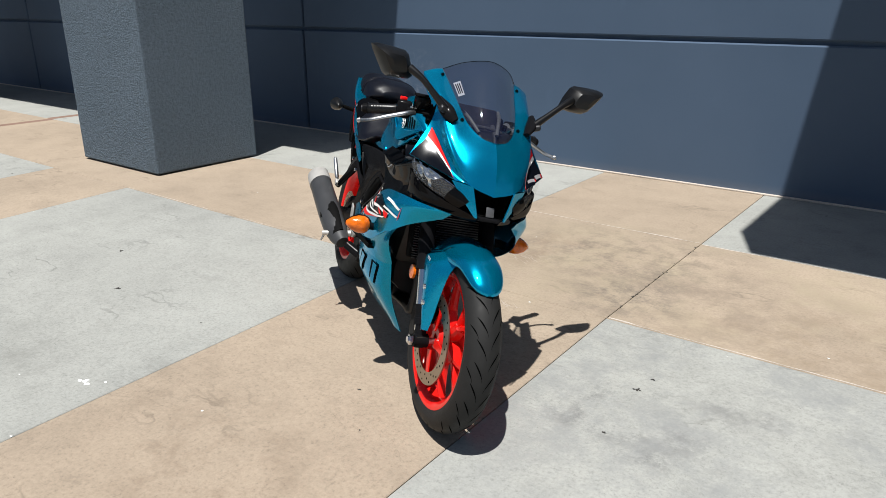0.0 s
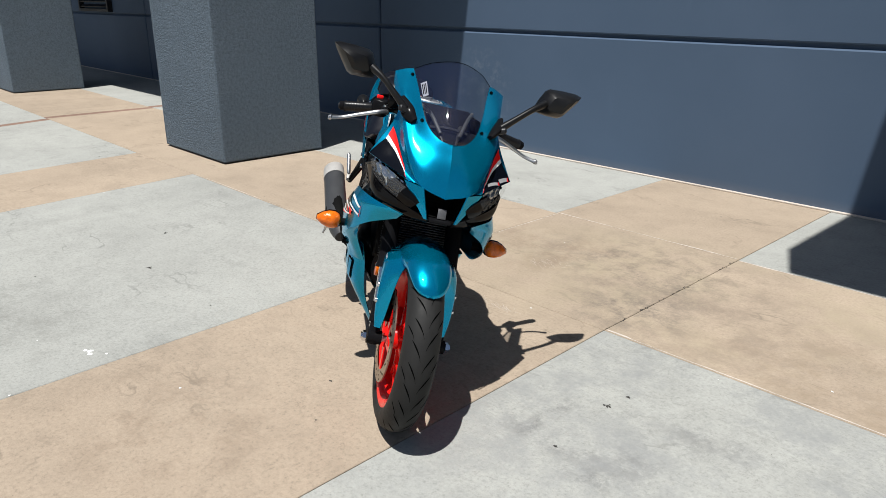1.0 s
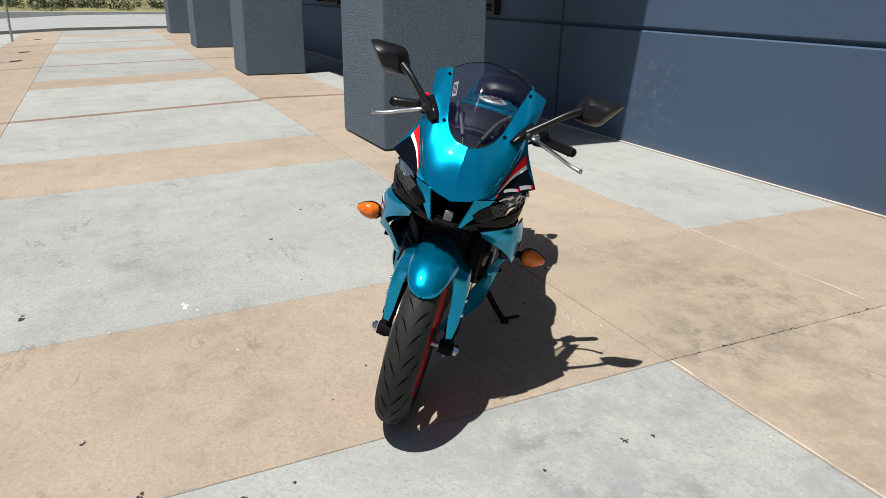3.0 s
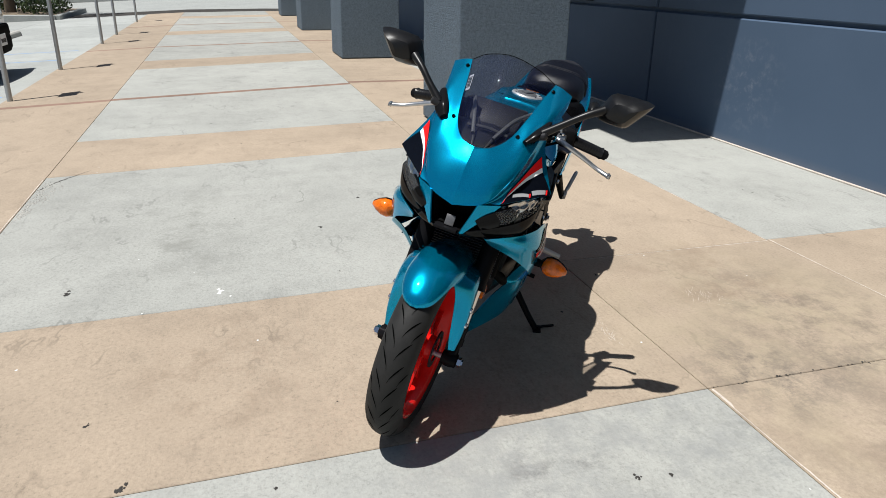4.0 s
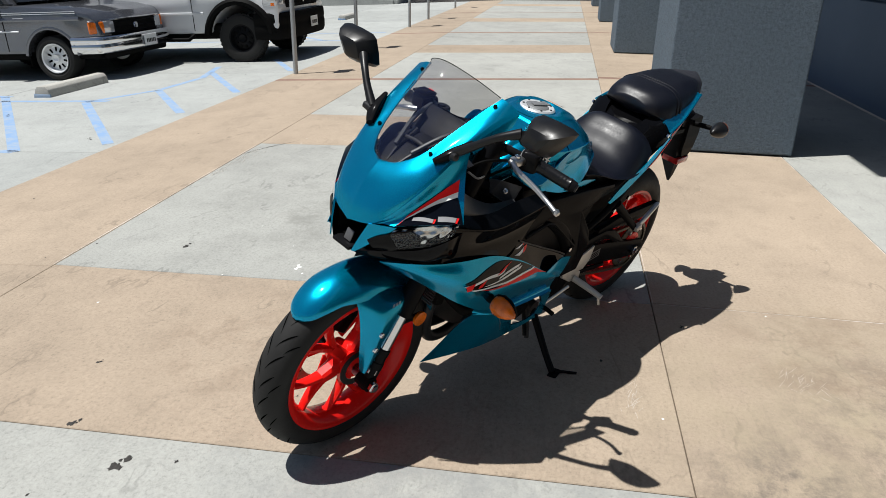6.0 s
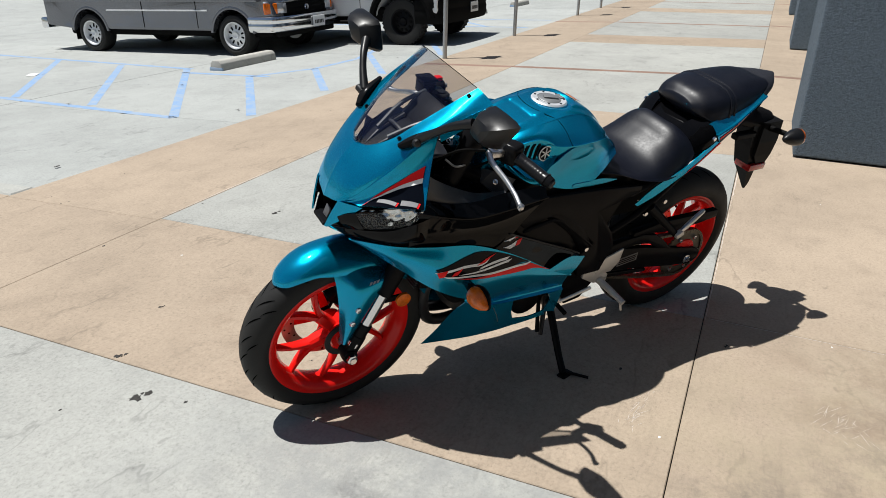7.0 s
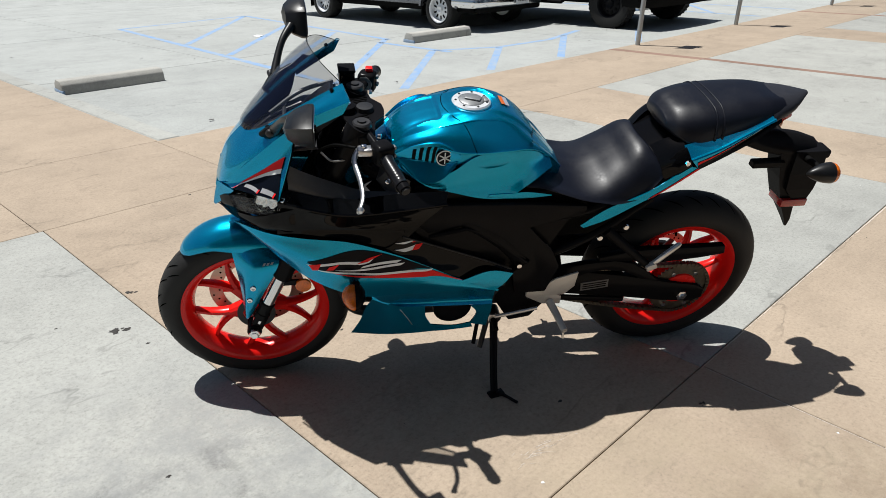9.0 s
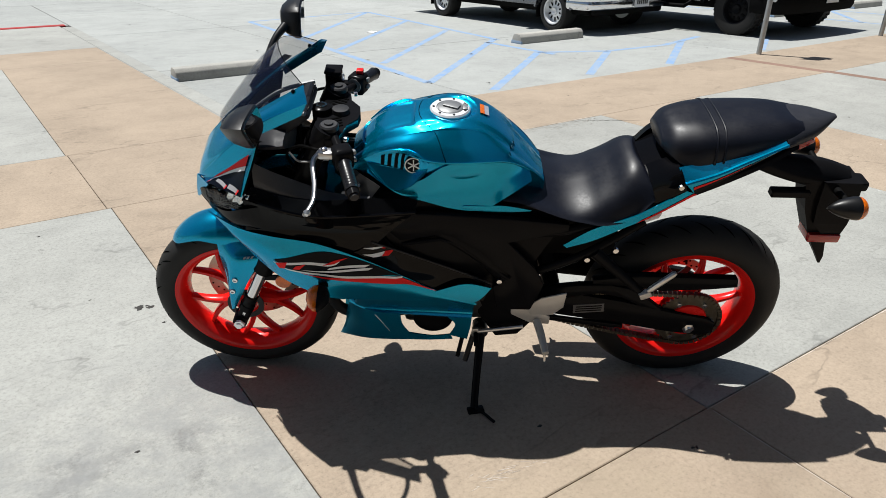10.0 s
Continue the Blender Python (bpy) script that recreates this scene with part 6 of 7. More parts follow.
BLOCK = [[(0.166, 0.130, 0.893), (0.091, 0.121, 0.908), (-0.002, 0.108, 0.940), (-0.100, 0.090, 0.965)],
         [(0.148, 0.161, 0.862), (0.070, 0.153, 0.889), (-0.005, 0.139, 0.921), (-0.104, 0.115, 0.957)],
         [(0.148, 0.161, 0.862), (0.070, 0.153, 0.889), (-0.005, 0.139, 0.921), (-0.104, 0.115, 0.957)],
         [(0.118, 0.160, 0.832), (0.055, 0.150, 0.868), (-0.008, 0.136, 0.902), (-0.100, 0.112, 0.948)]]
for s in (1, -1):
    blade = sheet("side_panel", BLOCK, M_TEAL, tail, 30, 14, 0.004, s, "teal tail panel below the pillion seat")
    strip = sheet("side_strip", STRIP, M_TEAL, tail, 30, 8, 0.004, s, "narrow teal strip below the rider seat")
    sheet("seat_rail", [[(0.240, 0.060, 0.850), (0.232, 0.105, 0.838), (0.222, 0.132, 0.818), (0.212, 0.148, 0.790)], [(0.205, 0.075, 0.882), (0.195, 0.122, 0.870), (0.184, 0.150, 0.846), (0.176, 0.161, 0.808)], [(0.168, 0.085, 0.902), (0.160, 0.134, 0.890), (0.150, 0.157, 0.866), (0.139, 0.161, 0.838)]], M_GLOSSBLACK, tail, 24, 24, 0.003, s, "gloss black rail between the seats", (0, 1, 0.3))
    part("bolt", lathe_bm([(0, 0), (0.008, 0), (0.007, 0.006 * s), (0, 0.007 * s)], 8, (0.158, 0.160 * s, 0.852), closed=False), M_CHROME, tail)
    decal("streak", BLOCK, [(0.0, 0.995), (1.0, 0.995)], [(0.02, 0.90), (1.0, 0.93)], M_BLACKSTICKER, blade, s, 16, 3, 0.0014)
    decal("streak", BLOCK, [(0.02, 0.90), (0.70, 0.925)], [(0.04, 0.84), (0.70, 0.905)], M_REDSTICKER, blade, s, 16, 3, 0.0016)
    decal("streak", STRIP, [(0.60, 0.995), (1.0, 0.995)], [(0.64, 0.84), (1.0, 0.70)], M_REDSTICKER, strip, s, 12, 3, 0.0014)
part("seat_bridge", body_loft([(0.275, [(0, 0.845), (0.08, 0.838), (0.125, 0.815), (0, 0.79)]), (0.235, [(0, 0.858), (0.07, 0.852), (0.118, 0.826), (0, 0.80)]), (0.19, [(0, 0.880), (0.07, 0.876), (0.122, 0.850), (0, 0.81)]), (0.14, [(0, 0.898), (0.07, 0.894), (0.125, 0.868), (0, 0.82)])], 20, 13), M_GLOSSBLACK, tail, "gloss black bridge between the seats")
part("under_tray", body_loft([(0.40, [(0, 0.70), (0.10, 0.70), (0.14, 0.69), (0, 0.66)]), (0.15, [(0, 0.84), (0.11, 0.83), (0.14, 0.79), (0, 0.76)]), (-0.05, [(0, 0.92), (0.09, 0.91), (0.115, 0.88), (0, 0.85)]), (-0.15, [(0, 0.955), (0.06, 0.95), (0.085, 0.93), (0, 0.905)])], 16, 9), M_SATINBLACK, tail)
part("tail_tip", body_loft([(-0.105, [(0, 0.992), (0.05, 0.986), (0.103, 0.962), (0.098, 0.935), (0, 0.905)]), (-0.140, [(0, 0.994), (0.05, 0.990), (0.092, 0.965), (0.08, 0.935), (0, 0.915)]), (-0.20, [(0, 0.992), (0.035, 0.990), (0.062, 0.975), (0.055, 0.950), (0, 0.938)]), (-0.262, [(0, 0.988), (0.006, 0.987), (0.010, 0.984), (0.008, 0.980), (0, 0.978)])], 14, 11), M_DASH, tail, "dark grey pointed tail tip")
part("tail_lamp", box_bm((0.05, 0.10, 0.025), (-0.185, 0, 0.925), 0.008, 2, Euler((0, radians(35), 0)).to_matrix()), M_REDLENS, tail, "dark red tail lamp")
mud = tagged(new("rear_mudguard"), "black rear mudguard and plate hanger under the tail")
mud.parent = BIKE
part("arm", tube_bm([(-0.08, 0, 0.860), (-0.18, 0, 0.824), (-0.28, 0, 0.806), (-0.365, 0, 0.788)], [0.024, 0.026, 0.030, 0.024], 12, 16, squash=1.5), M_SATINBLACK, mud)
HANGER = [(-0.238, -0.305, 0.036, 0.79), (-0.266, -0.332, 0.038, 0.70), (-0.312, -0.365, 0.034, 0.60), (-0.376, -0.398, 0.014, 0.51), (-0.398, -0.404, 0.004, 0.475)]
part("hanger", ring_loft([[(x0, w, z), (x1, w, z), (x1, -w, z), (x0, -w, z)] for x0, x1, w, z in HANGER]), M_SATINBLACK, mud, smooth=False)
part("tool_hook", box_bm((0.110, 0.030, 0.024), (-0.205, 0.030, 0.755), 0.004, 1), M_SATINBLACK, mud)
part("plate_lamp", box_bm((0.05, 0.06, 0.03), (-0.40, 0, 0.775), 0.008, 2), M_SATINBLACK, mud)
HOLDER = [(-0.285, -0.392, 0.046, 0.800), (-0.288, -0.398, 0.052, 0.720), (-0.300, -0.398, 0.050, 0.660), (-0.345, -0.396, 0.042, 0.612)]
part("plate_bracket", ring_loft([[(x0, w, z), (x1, w, z), (x1, -w, z), (x0, -w, z)] for x0, x1, w, z in HOLDER]), M_SATINBLACK, mud, smooth=False)
part("reflector", box_bm((0.094, 0.074, 0.028), (-0.352, 0.012, 0.604), 0.004, 2), M_REDLENS, mud, "red rear reflector")
for s in (1, -1):
    ind = tagged(new("indicator"), "rear indicator with amber lens and black shell")
    ind.parent = BIKE
    part("stalk", tube_bm([(-0.325, 0.03 * s, 0.776), (-0.315, 0.132 * s, 0.792)], [0.012, 0.009], 10), M_MATTBLACK, ind)
    for nm, mm, x0 in (("shell", M_SHELL, [(0.066, 0.003), (0.052, 0.013), (0.034, 0.022), (0.014, 0.028), (-0.004, 0.031), (-0.012, 0.031)]), ("lens", M_AMBER, [(-0.0125, 0.0305), (-0.022, 0.029), (-0.031, 0.022), (-0.036, 0.008)])):
        rings = [[(-0.312 + dx, (0.158 + math.cos(a) * rr * 1.05) * s, 0.794 + math.sin(a) * rr * (1.12 if math.sin(a) > 0 else 0.95)) for a in (2 * math.pi * k / 16 for k in range(16))] for dx, rr in x0]
        part(nm, ring_loft(rings), mm, ind, "amber lens" if nm == "lens" else "", sharp=60)

# exhaust on the right
ex = tagged(new("exhaust"), "dark grey silencer with a brushed metal end cap")
ex.parent = BIKE
part("pipe", tube_bm([(0.70, -0.05, 0.25), (0.62, -0.10, 0.275), (0.54, -0.175, 0.312)], 0.020, 14, 16), M_SATINBLACK, ex)
part("silencer", tube_bm([(0.53, -0.195, 0.315), (0.47, -0.208, 0.335), (0.38, -0.225, 0.372), (0.12, -0.250, 0.466)], [0.028, 0.044, 0.050, 0.050], 24, 24, squash=0.86), M_LEDGE, ex, "dark grey silencer body")
part("end_cap", tube_bm([(0.125, -0.250, 0.464), (0.055, -0.2565, 0.489), (0.042, -0.2575, 0.494)], [0.052, 0.050, 0.038], 24, squash=0.86), M_HEEL, ex, "brushed metal end cap")
part("heat_guard", tube_bm([(0.50, -0.215, 0.345), (0.38, -0.238, 0.390), (0.29, -0.246, 0.422)], [0.028, 0.044, 0.034], 16, 12, squash=0.5), M_MATTBLACK, ex)

# pegs, pedals and stand
for s in (1, -1):
    pegs = tagged(new("footrest"), "aluminium footrest with heel guard")
    pegs.parent = BIKE
    part("heel_guard", prism_bm([(0.402, 0.462), (0.475, 0.440), (0.520, 0.400), (0.500, 0.372), (0.435, 0.372), (0.405, 0.405)], 0.150 * s, 0.156 * s, 0.002), M_HEEL, pegs, "bright aluminium heel guard", sharp=30)
    part("bracket", prism_bm([(0.56, 0.40), (0.52, 0.42), (0.44, 0.36), (0.44, 0.33), (0.50, 0.335), (0.56, 0.37)], 0.142 * s, 0.154 * s, 0.003), M_HEEL, pegs, sharp=30)
    part("peg", tube_bm([(0.478, 0.155 * s, 0.345), (0.470, 0.205 * s, 0.338), (0.462, 0.272 * s, 0.328)], [0.013, 0.012, 0.010], 12), M_HEEL, pegs, "knurled aluminium peg")
    part("peg_feeler", tube_bm([(0.464, 0.262 * s, 0.325), (0.462, 0.272 * s, 0.296)], 0.004, 8), M_ALU, pegs)
    part("pillion_bracket", tube_bm([(0.345, 0.150 * s, 0.620), (0.26, 0.166 * s, 0.550), (0.178, 0.182 * s, 0.482)], [0.019, 0.015, 0.012], 10, 10), M_SATINBLACK, pegs)
    part("pillion_peg", tube_bm([(0.180, 0.192 * s, 0.514), (0.172, 0.195 * s, 0.526), (0.128, 0.205 * s, 0.590), (0.122, 0.206 * s, 0.596)], [0.007, 0.0095, 0.0085, 0.005], 10), M_ALU, pegs, "folded pillion peg")
    part("peg_hinge", box_bm((0.034, 0.020, 0.022), (0.186, 0.190 * s, 0.498), 0.004, 2, Euler((0, radians(28), 0)).to_matrix()), M_HEEL, pegs)
stand = tagged(new("side_stand"), "black steel side stand resting on the ground")
stand.parent = BIKE
part("leg", tube_bm([(0.640, 0.105, 0.265), (0.648, 0.165, 0.205), (0.656, 0.235, 0.130), (0.660, 0.283, 0.084)], [0.014, 0.013, 0.012, 0.012], 12, 16), M_SATINBLACK, stand)
part("foot", box_bm((0.052, 0.032, 0.011), (0.655, 0.290, 0.0800), 0.004, 2, Euler((radians(13.6), 0, radians(12))).to_matrix()), M_SATINBLACK, stand)
part("tang", tube_bm([(0.655, 0.290, 0.088), (0.630, 0.310, 0.090), (0.600, 0.345, 0.094)], 0.005, 8), M_SATINBLACK, stand)
part("spring", tube_bm([(0.655, 0.100, 0.285), (0.665, 0.120, 0.25), (0.690, 0.160, 0.165)], 0.009, 10), M_DARKALU, stand)
part("pivot", tube_bm([(0.645, 0.085, 0.262), (0.645, 0.130, 0.262)], 0.024, 14), M_DARKALU, stand)
part("lifter", tube_bm([(0.690, 0.105, 0.300), (0.70, 0.13, 0.25), (0.715, 0.165, 0.19)], 0.007, 8), M_SATINBLACK, stand)
shift = tagged(new("shift_lever"), "bright metal shift lever")
shift.parent = BIKE
part("rod", tube_bm([(0.52, 0.165, 0.330), (0.60, 0.165, 0.315), (0.66, 0.165, 0.305)], 0.006, 8), M_ALU, shift)
part("toe_peg", tube_bm([(0.662, 0.160, 0.300), (0.662, 0.215, 0.297)], 0.008, 10), M_MATTBLACK, shift)
part("crank", prism_bm([(0.655, 0.318), (0.675, 0.318), (0.675, 0.285), (0.655, 0.285)], 0.158, 0.170, 0.003), M_ALU, shift)

# handlebars
bars = tagged(new("handlebar"), "black clip-on bars with grips, levers and switchgear")
bars.parent = BIKE
for s in (1, -1):
    fl = lambda pts: [(x, y * s, z) for x, y, z in pts]
    part("bar", tube_bm(fl([(1.062, 0.104, 0.958), (1.030, 0.190, 0.945), (0.988, 0.322, 0.918)]), 0.011, 12), M_SATINBLACK, bars)
    part("clamp", tube_bm([(fork_x(0.93), 0.104 * s, 0.925), (fork_x(0.975), 0.104 * s, 0.970)], 0.034, 20), M_SATINBLACK, bars)
    grip = part("grip", tube_bm(fl([(1.019, 0.222, 0.938), (1.016, 0.232, 0.936), (0.993, 0.305, 0.921), (0.991, 0.311, 0.920)]), [0.019, 0.0168, 0.0168, 0.019], 18), M_GRIP, bars, "black ribbed rubber grip")
    part("end_weight", tube_bm(fl([(0.991, 0.312, 0.920), (0.986, 0.326, 0.917)]), [0.0165, 0.015], 16), M_SATINBLACK, bars)
    part("switch_box", box_bm((0.050, 0.050, 0.058), (1.026, 0.198 * s, 0.944), 0.012, 3, Euler((0, 0, radians(22 * s))).to_matrix()), M_SATINBLACK, bars)
    part("lever_perch", box_bm((0.045, 0.030, 0.022), (1.066, 0.186 * s, 0.945), 0.007, 2), M_ALU if s > 0 else M_SATINBLACK, bars)
    part("perch_bolt", tube_bm([(1.072, 0.186 * s, 0.954), (1.072, 0.186 * s, 0.961), (1.072, 0.186 * s, 0.963)], [0.008, 0.008, 0.005], 10), M_CHROME, bars)
    part("switch_clamp", tube_bm(fl([(1.037, 0.172, 0.947), (1.030, 0.190, 0.944)]), 0.021, 18), M_FLAP, bars)
    for dz in (0.012, -0.010):
        part("switch_button", box_bm((0.012, 0.014, 0.010), (0.999, 0.196 * s, 0.946 + dz), 0.002, 1, Euler((0, 0, radians(22 * s))).to_matrix()), M_FLAP, bars)
    part("end_ring", tube_bm(fl([(0.9865, 0.3245, 0.9173), (0.9845, 0.3305, 0.9160)]), [0.0115, 0.0105], 14), M_DARKALU, bars)
    for k in range(7):
        f = 0.14 + 0.12 * k
        p = Vector((1.016, 0.232 * s, 0.936)).lerp(Vector((0.993, 0.305 * s, 0.921)), f)
        q = Vector((1.016, 0.232 * s, 0.936)).lerp(Vector((0.993, 0.305 * s, 0.921)), f + 0.06)
        part("rib", tube_bm([p, q], 0.0171, 18), M_GRIP, grip)
    part("lever", tube_bm(fl([(1.085, 0.178, 0.944), (1.098, 0.215, 0.936), (1.088, 0.270, 0.914), (1.086, 0.315, 0.896), (1.096, 0.352, 0.888), (1.096, 0.358, 0.888)]), [0.007, 0.0062, 0.0054, 0.0050, 0.0056, 0.008], 10, 26, squash=1.3), M_ALU, bars, "bright aluminium lever")
    part("lever_ball", tube_bm(fl([(1.094, 0.350, 0.888), (1.095, 0.356, 0.888), (1.096, 0.363, 0.887)]), [0.006, 0.0095, 0.005], 12), M_ALU, bars)
res = part("brake_reservoir", box_bm((0.044, 0.048, 0.040), (1.088, -0.160, 0.980), 0.006, 2), M_GLOSSBLACK, bars, "square black brake fluid reservoir")
part("reservoir_lid", box_bm((0.048, 0.052, 0.008), (1.088, -0.160, 1.003), 0.003, 2), M_SATINBLACK, res)
part("start_switch", box_bm((0.02, 0.022, 0.012), (1.020, -0.205, 0.978), 0.003, 2), M_REDSTICKER, bars, "red kill switch")
for pts in ([(1.09, 0.17, 0.945), (1.15, 0.13, 0.93), (1.19, 0.08, 0.86), (1.12, 0.05, 0.74)], [(1.08, -0.17, 0.95), (1.16, -0.12, 0.94), (1.18, -0.06, 0.84), (1.14, -0.07, 0.72)], [(1.04, 0.19, 0.93), (1.02, 0.12, 0.88), (1.06, 0.04, 0.80)]):
    part("cable", tube_bm(pts, 0.004, 8, 18), M_MATTBLACK, bars)

# ---- parked pickups ----
M_SILVER = car_paint("silver_grey_lacquer", (0.205, 0.212, 0.232), (0.13, 0.135, 0.15), 0.75)
M_WHITE = car_paint("white_lacquer", (0.74, 0.75, 0.76), (0.66, 0.67, 0.68), 0.05)
M_CARGLASS = plain("dark_car_glass", (0.015, 0.018, 0.022), 0.04, 0, 0.05, 8)
M_PLATE = plain("number_plate", (0.70, 0.71, 0.72), 0.5, 0, 0.05, 30)
M_CLEARLAMP = plain("clear_lamp", (0.55, 0.56, 0.58), 0.12, 0.6, 0.1, 40, coat=0.5)


def pickup(label, place, paint, base, width, radius, hood, sill, roof, front, tail_x, cab, bumper_m, wheel_m, flare):
    """A pickup facing its own +x, with its origin under the front axle."""
    car = thing("pickup_truck", label, "truck", place)
    w = width / 2
    arch = radius + (0.145 if flare else 0.085)

    def arc(cx):
        return [(cx + arch * math.cos(a), radius + arch * math.sin(a)) for a in np.linspace(math.asin((sill - radius) / arch), math.pi - math.asin((sill - radius) / arch), 13)]

    rear_h = hood + 0.04
    outline = [(tail_x, sill + 0.06), (tail_x, rear_h), (cab[0], rear_h), (cab[1], hood + 0.05), (front * 0.35, hood), (front * 0.82, hood - 0.07), (front - 0.03, hood - 0.16), (front, hood - 0.34), (front - 0.02, sill + 0.05)]
    outline += arc(0) + arc(-base)
    shell = prism_bm(outline, -w, w, 0.028)
    if not flare:
        # the front corners draw in towards the grille
        for v in shell.verts:
            f = max(0.0, (v.co.x - front + 0.30) / 0.30)
            v.co.y *= 1 - 0.13 * f * f
    part("body", shell, paint, car, "metallic painted body", sharp=32)
    part("underbody", box_bm((base + 1.2, width - 0.24, 0.22), (-base / 2, 0, sill + 0.02), 0.03, 1), M_MATTBLACK, car)
    # cab and glass
    x0, x1 = cab
    zb, zt = hood + 0.03, roof
    low = [(x0, -w + 0.03), (x1, -w + 0.03), (x1, w - 0.03), (x0, w - 0.03)]
    top = [(x0 + 0.12, -w + 0.17), (x1 - 0.52, -w + 0.17), (x1 - 0.52, w - 0.17), (x0 + 0.12, w - 0.17)]
    cabin = ring_loft([[(x, y, zb) for x, y in low], [(x, y, zt) for x, y in top]])
    bmesh.ops.bevel(cabin, geom=cabin.edges[:], offset=0.04, segments=2, affect="EDGES")
    part("cabin", cabin, paint, car, sharp=40)
    for sgn in (-1, 1):
        def side_pt(x, f):
            return (x, sgn * ((w - 0.03) * (1 - f) + (w - 0.17) * f + 0.006), zb + (zt - zb) * f)
        mid = (x0 + x1) / 2 - 0.1
        for a, b in ((x0 + 0.10, mid - 0.03), (mid + 0.03, x1 - 0.16)):
            q = [side_pt(a, 0.08), side_pt(b, 0.08), side_pt(b - (0.40 if b > mid else 0.0), 0.86), side_pt(a + 0.06, 0.86)]
            inner = [(x, y - sgn * 0.012, z) for x, y, z in q]
            part("window", ring_loft([q, inner]), M_CARGLASS, car, smooth=False)
        part("door_mirror", box_bm((0.11, 0.17, 0.15), (x1 - 0.30, sgn * (w + 0.12), hood + 0.16), 0.03, 2), paint if flare else M_MATTBLACK, car)
        part("trim_strip", box_bm((base - 2 * arch - 0.10, 0.014, 0.020 if not flare else 0.035), (-base / 2, sgn * (w + 0.004), sill + 0.29), 0.004, 1), M_CAP if not flare else paint, car, smooth=False)
        if not flare:
            for dz in (0.0, 0.022):
                part("pinstripe", box_bm((front - tail_x - 0.30, 0.004, 0.007), ((front + tail_x) / 2 - 0.11, sgn * (w + 0.0005), hood - 0.062 + dz), 0, 1), M_PLATE, car, "thin pale pinstripe", smooth=False)
            for cx in (0, -base):
                part("mud_flap", box_bm((0.014, 0.20, 0.20), (cx - arch - 0.005, sgn * (w - 0.13), sill - 0.07), 0.004, 1), M_MATTBLACK, car, smooth=False)
        for sx in (x1 - 0.22, mid - 0.42):
            part("door_seam", box_bm((0.010, 0.006, hood - sill - 0.02), (sx, sgn * (w + 0.001), (hood + sill) / 2 + 0.03)), M_MATTBLACK, car, smooth=False)
        part("door_handle", box_bm((0.15, 0.03, 0.04), (mid - 0.28, sgn * (w + 0.012), hood - 0.10), 0.01, 2), M_MATTBLACK if not flare else paint, car)
        part("fender_badge", box_bm((0.16, 0.008, 0.030), (x1 + 0.02, sgn * (w + 0.003), hood - 0.12), 0.002, 1), M_CHROME, car, smooth=False)
        # lamps
        if flare:
            part("headlight", box_bm((0.06, 0.26, 0.26), (front - 0.035, sgn * (w - 0.20), hood - 0.25), 0.015, 2), M_CLEARLAMP, car, "clear headlight")
            part("corner_lamp", box_bm((0.22, 0.045, 0.15), (front - 0.125, sgn * (w - 0.008), hood - 0.25), 0.014, 2), M_CLEARLAMP, car, "clear corner lamp")
        else:
            part("headlight", box_bm((0.06, 0.20, 0.15), (front - 0.012, sgn * (w - 0.26), hood - 0.255), 0.018, 2, Matrix.Rotation(radians(10 * sgn), 3, "Z")), M_CLEARLAMP, car, "clear headlight")
            part("corner_lamp", box_bm((0.05, 0.20, 0.15), (front - 0.065, sgn * (w - 0.100), hood - 0.255), 0.018, 2, Matrix.Rotation(radians(38 * sgn), 3, "Z")), M_AMBER, car, "amber corner lamp")
            part("lamp_trim", box_bm((0.022, 0.40, 0.014), (front - 0.030, sgn * (w - 0.19), hood - 0.170), 0.004, 1, Matrix.Rotation(radians(22 * sgn), 3, "Z")), M_CHROME, car, "bright strip over the lamps")
        if flare:
            for dz in (0.045, -0.055):
                part("side_marker", box_bm((0.06, 0.010, 0.045), (front - 0.075, sgn * (w + 0.010), hood - 0.25 + dz), 0.003, 1), M_AMBER, car, "small amber marker")
        if not flare:
            for cx in (0, -base):
                rings = []
                for a in np.linspace(0.10, math.pi - 0.10, 17):
                    c, sn = math.cos(a), math.sin(a)
                    rings.append([(cx + (arch + dr) * c, sgn * (w + dy), radius + (arch + dr) * sn) for dr, dy in ((-0.008, -0.06), (-0.008, 0.005), (0.010, 0.008), (0.034, 0.001), (0.034, -0.03))])
                part("wheel_arch", ring_loft(rings), paint, car, "rolled wheel arch lip")
            part("waist_crease", ring_loft([[(tail_x + 0.03, sgn * (w + 0.001), hood - 0.075), (tail_x + 0.03, sgn * (w + 0.014), hood - 0.115), (tail_x + 0.03, sgn * (w + 0.001), hood - 0.145)], [(front - 0.22, sgn * (w + 0.001), hood - 0.105), (front - 0.22, sgn * (w + 0.014), hood - 0.135), (front - 0.22, sgn * (w + 0.001), hood - 0.155)]]), paint, car, smooth=False)
        if flare:
            for cx in (0, -base):
                rings = []
                for a in np.linspace(0.12, math.pi - 0.12, 15):
                    c, sn = math.cos(a), math.sin(a)
                    rings.append([(cx + (arch + dr) * c, sgn * (w + dy), radius + (arch + dr) * sn) for dr, dy in ((-0.012, -0.05), (-0.012, 0.045), (0.04, 0.055), (0.085, 0.006), (0.085, -0.03))])
                part("wheel_flare", ring_loft(rings), M_MATTBLACK, car, "matt black wheel arch flare")
            part("side_step", tube_bm([(-0.75, sgn * (w - 0.02), sill - 0.02), (-0.80, sgn * (w + 0.06), sill - 0.08), (-base + 0.95, sgn * (w + 0.06), sill - 0.08), (-base + 0.90, sgn * (w - 0.02), sill - 0.02)], 0.03, 10), M_MATTBLACK, car)
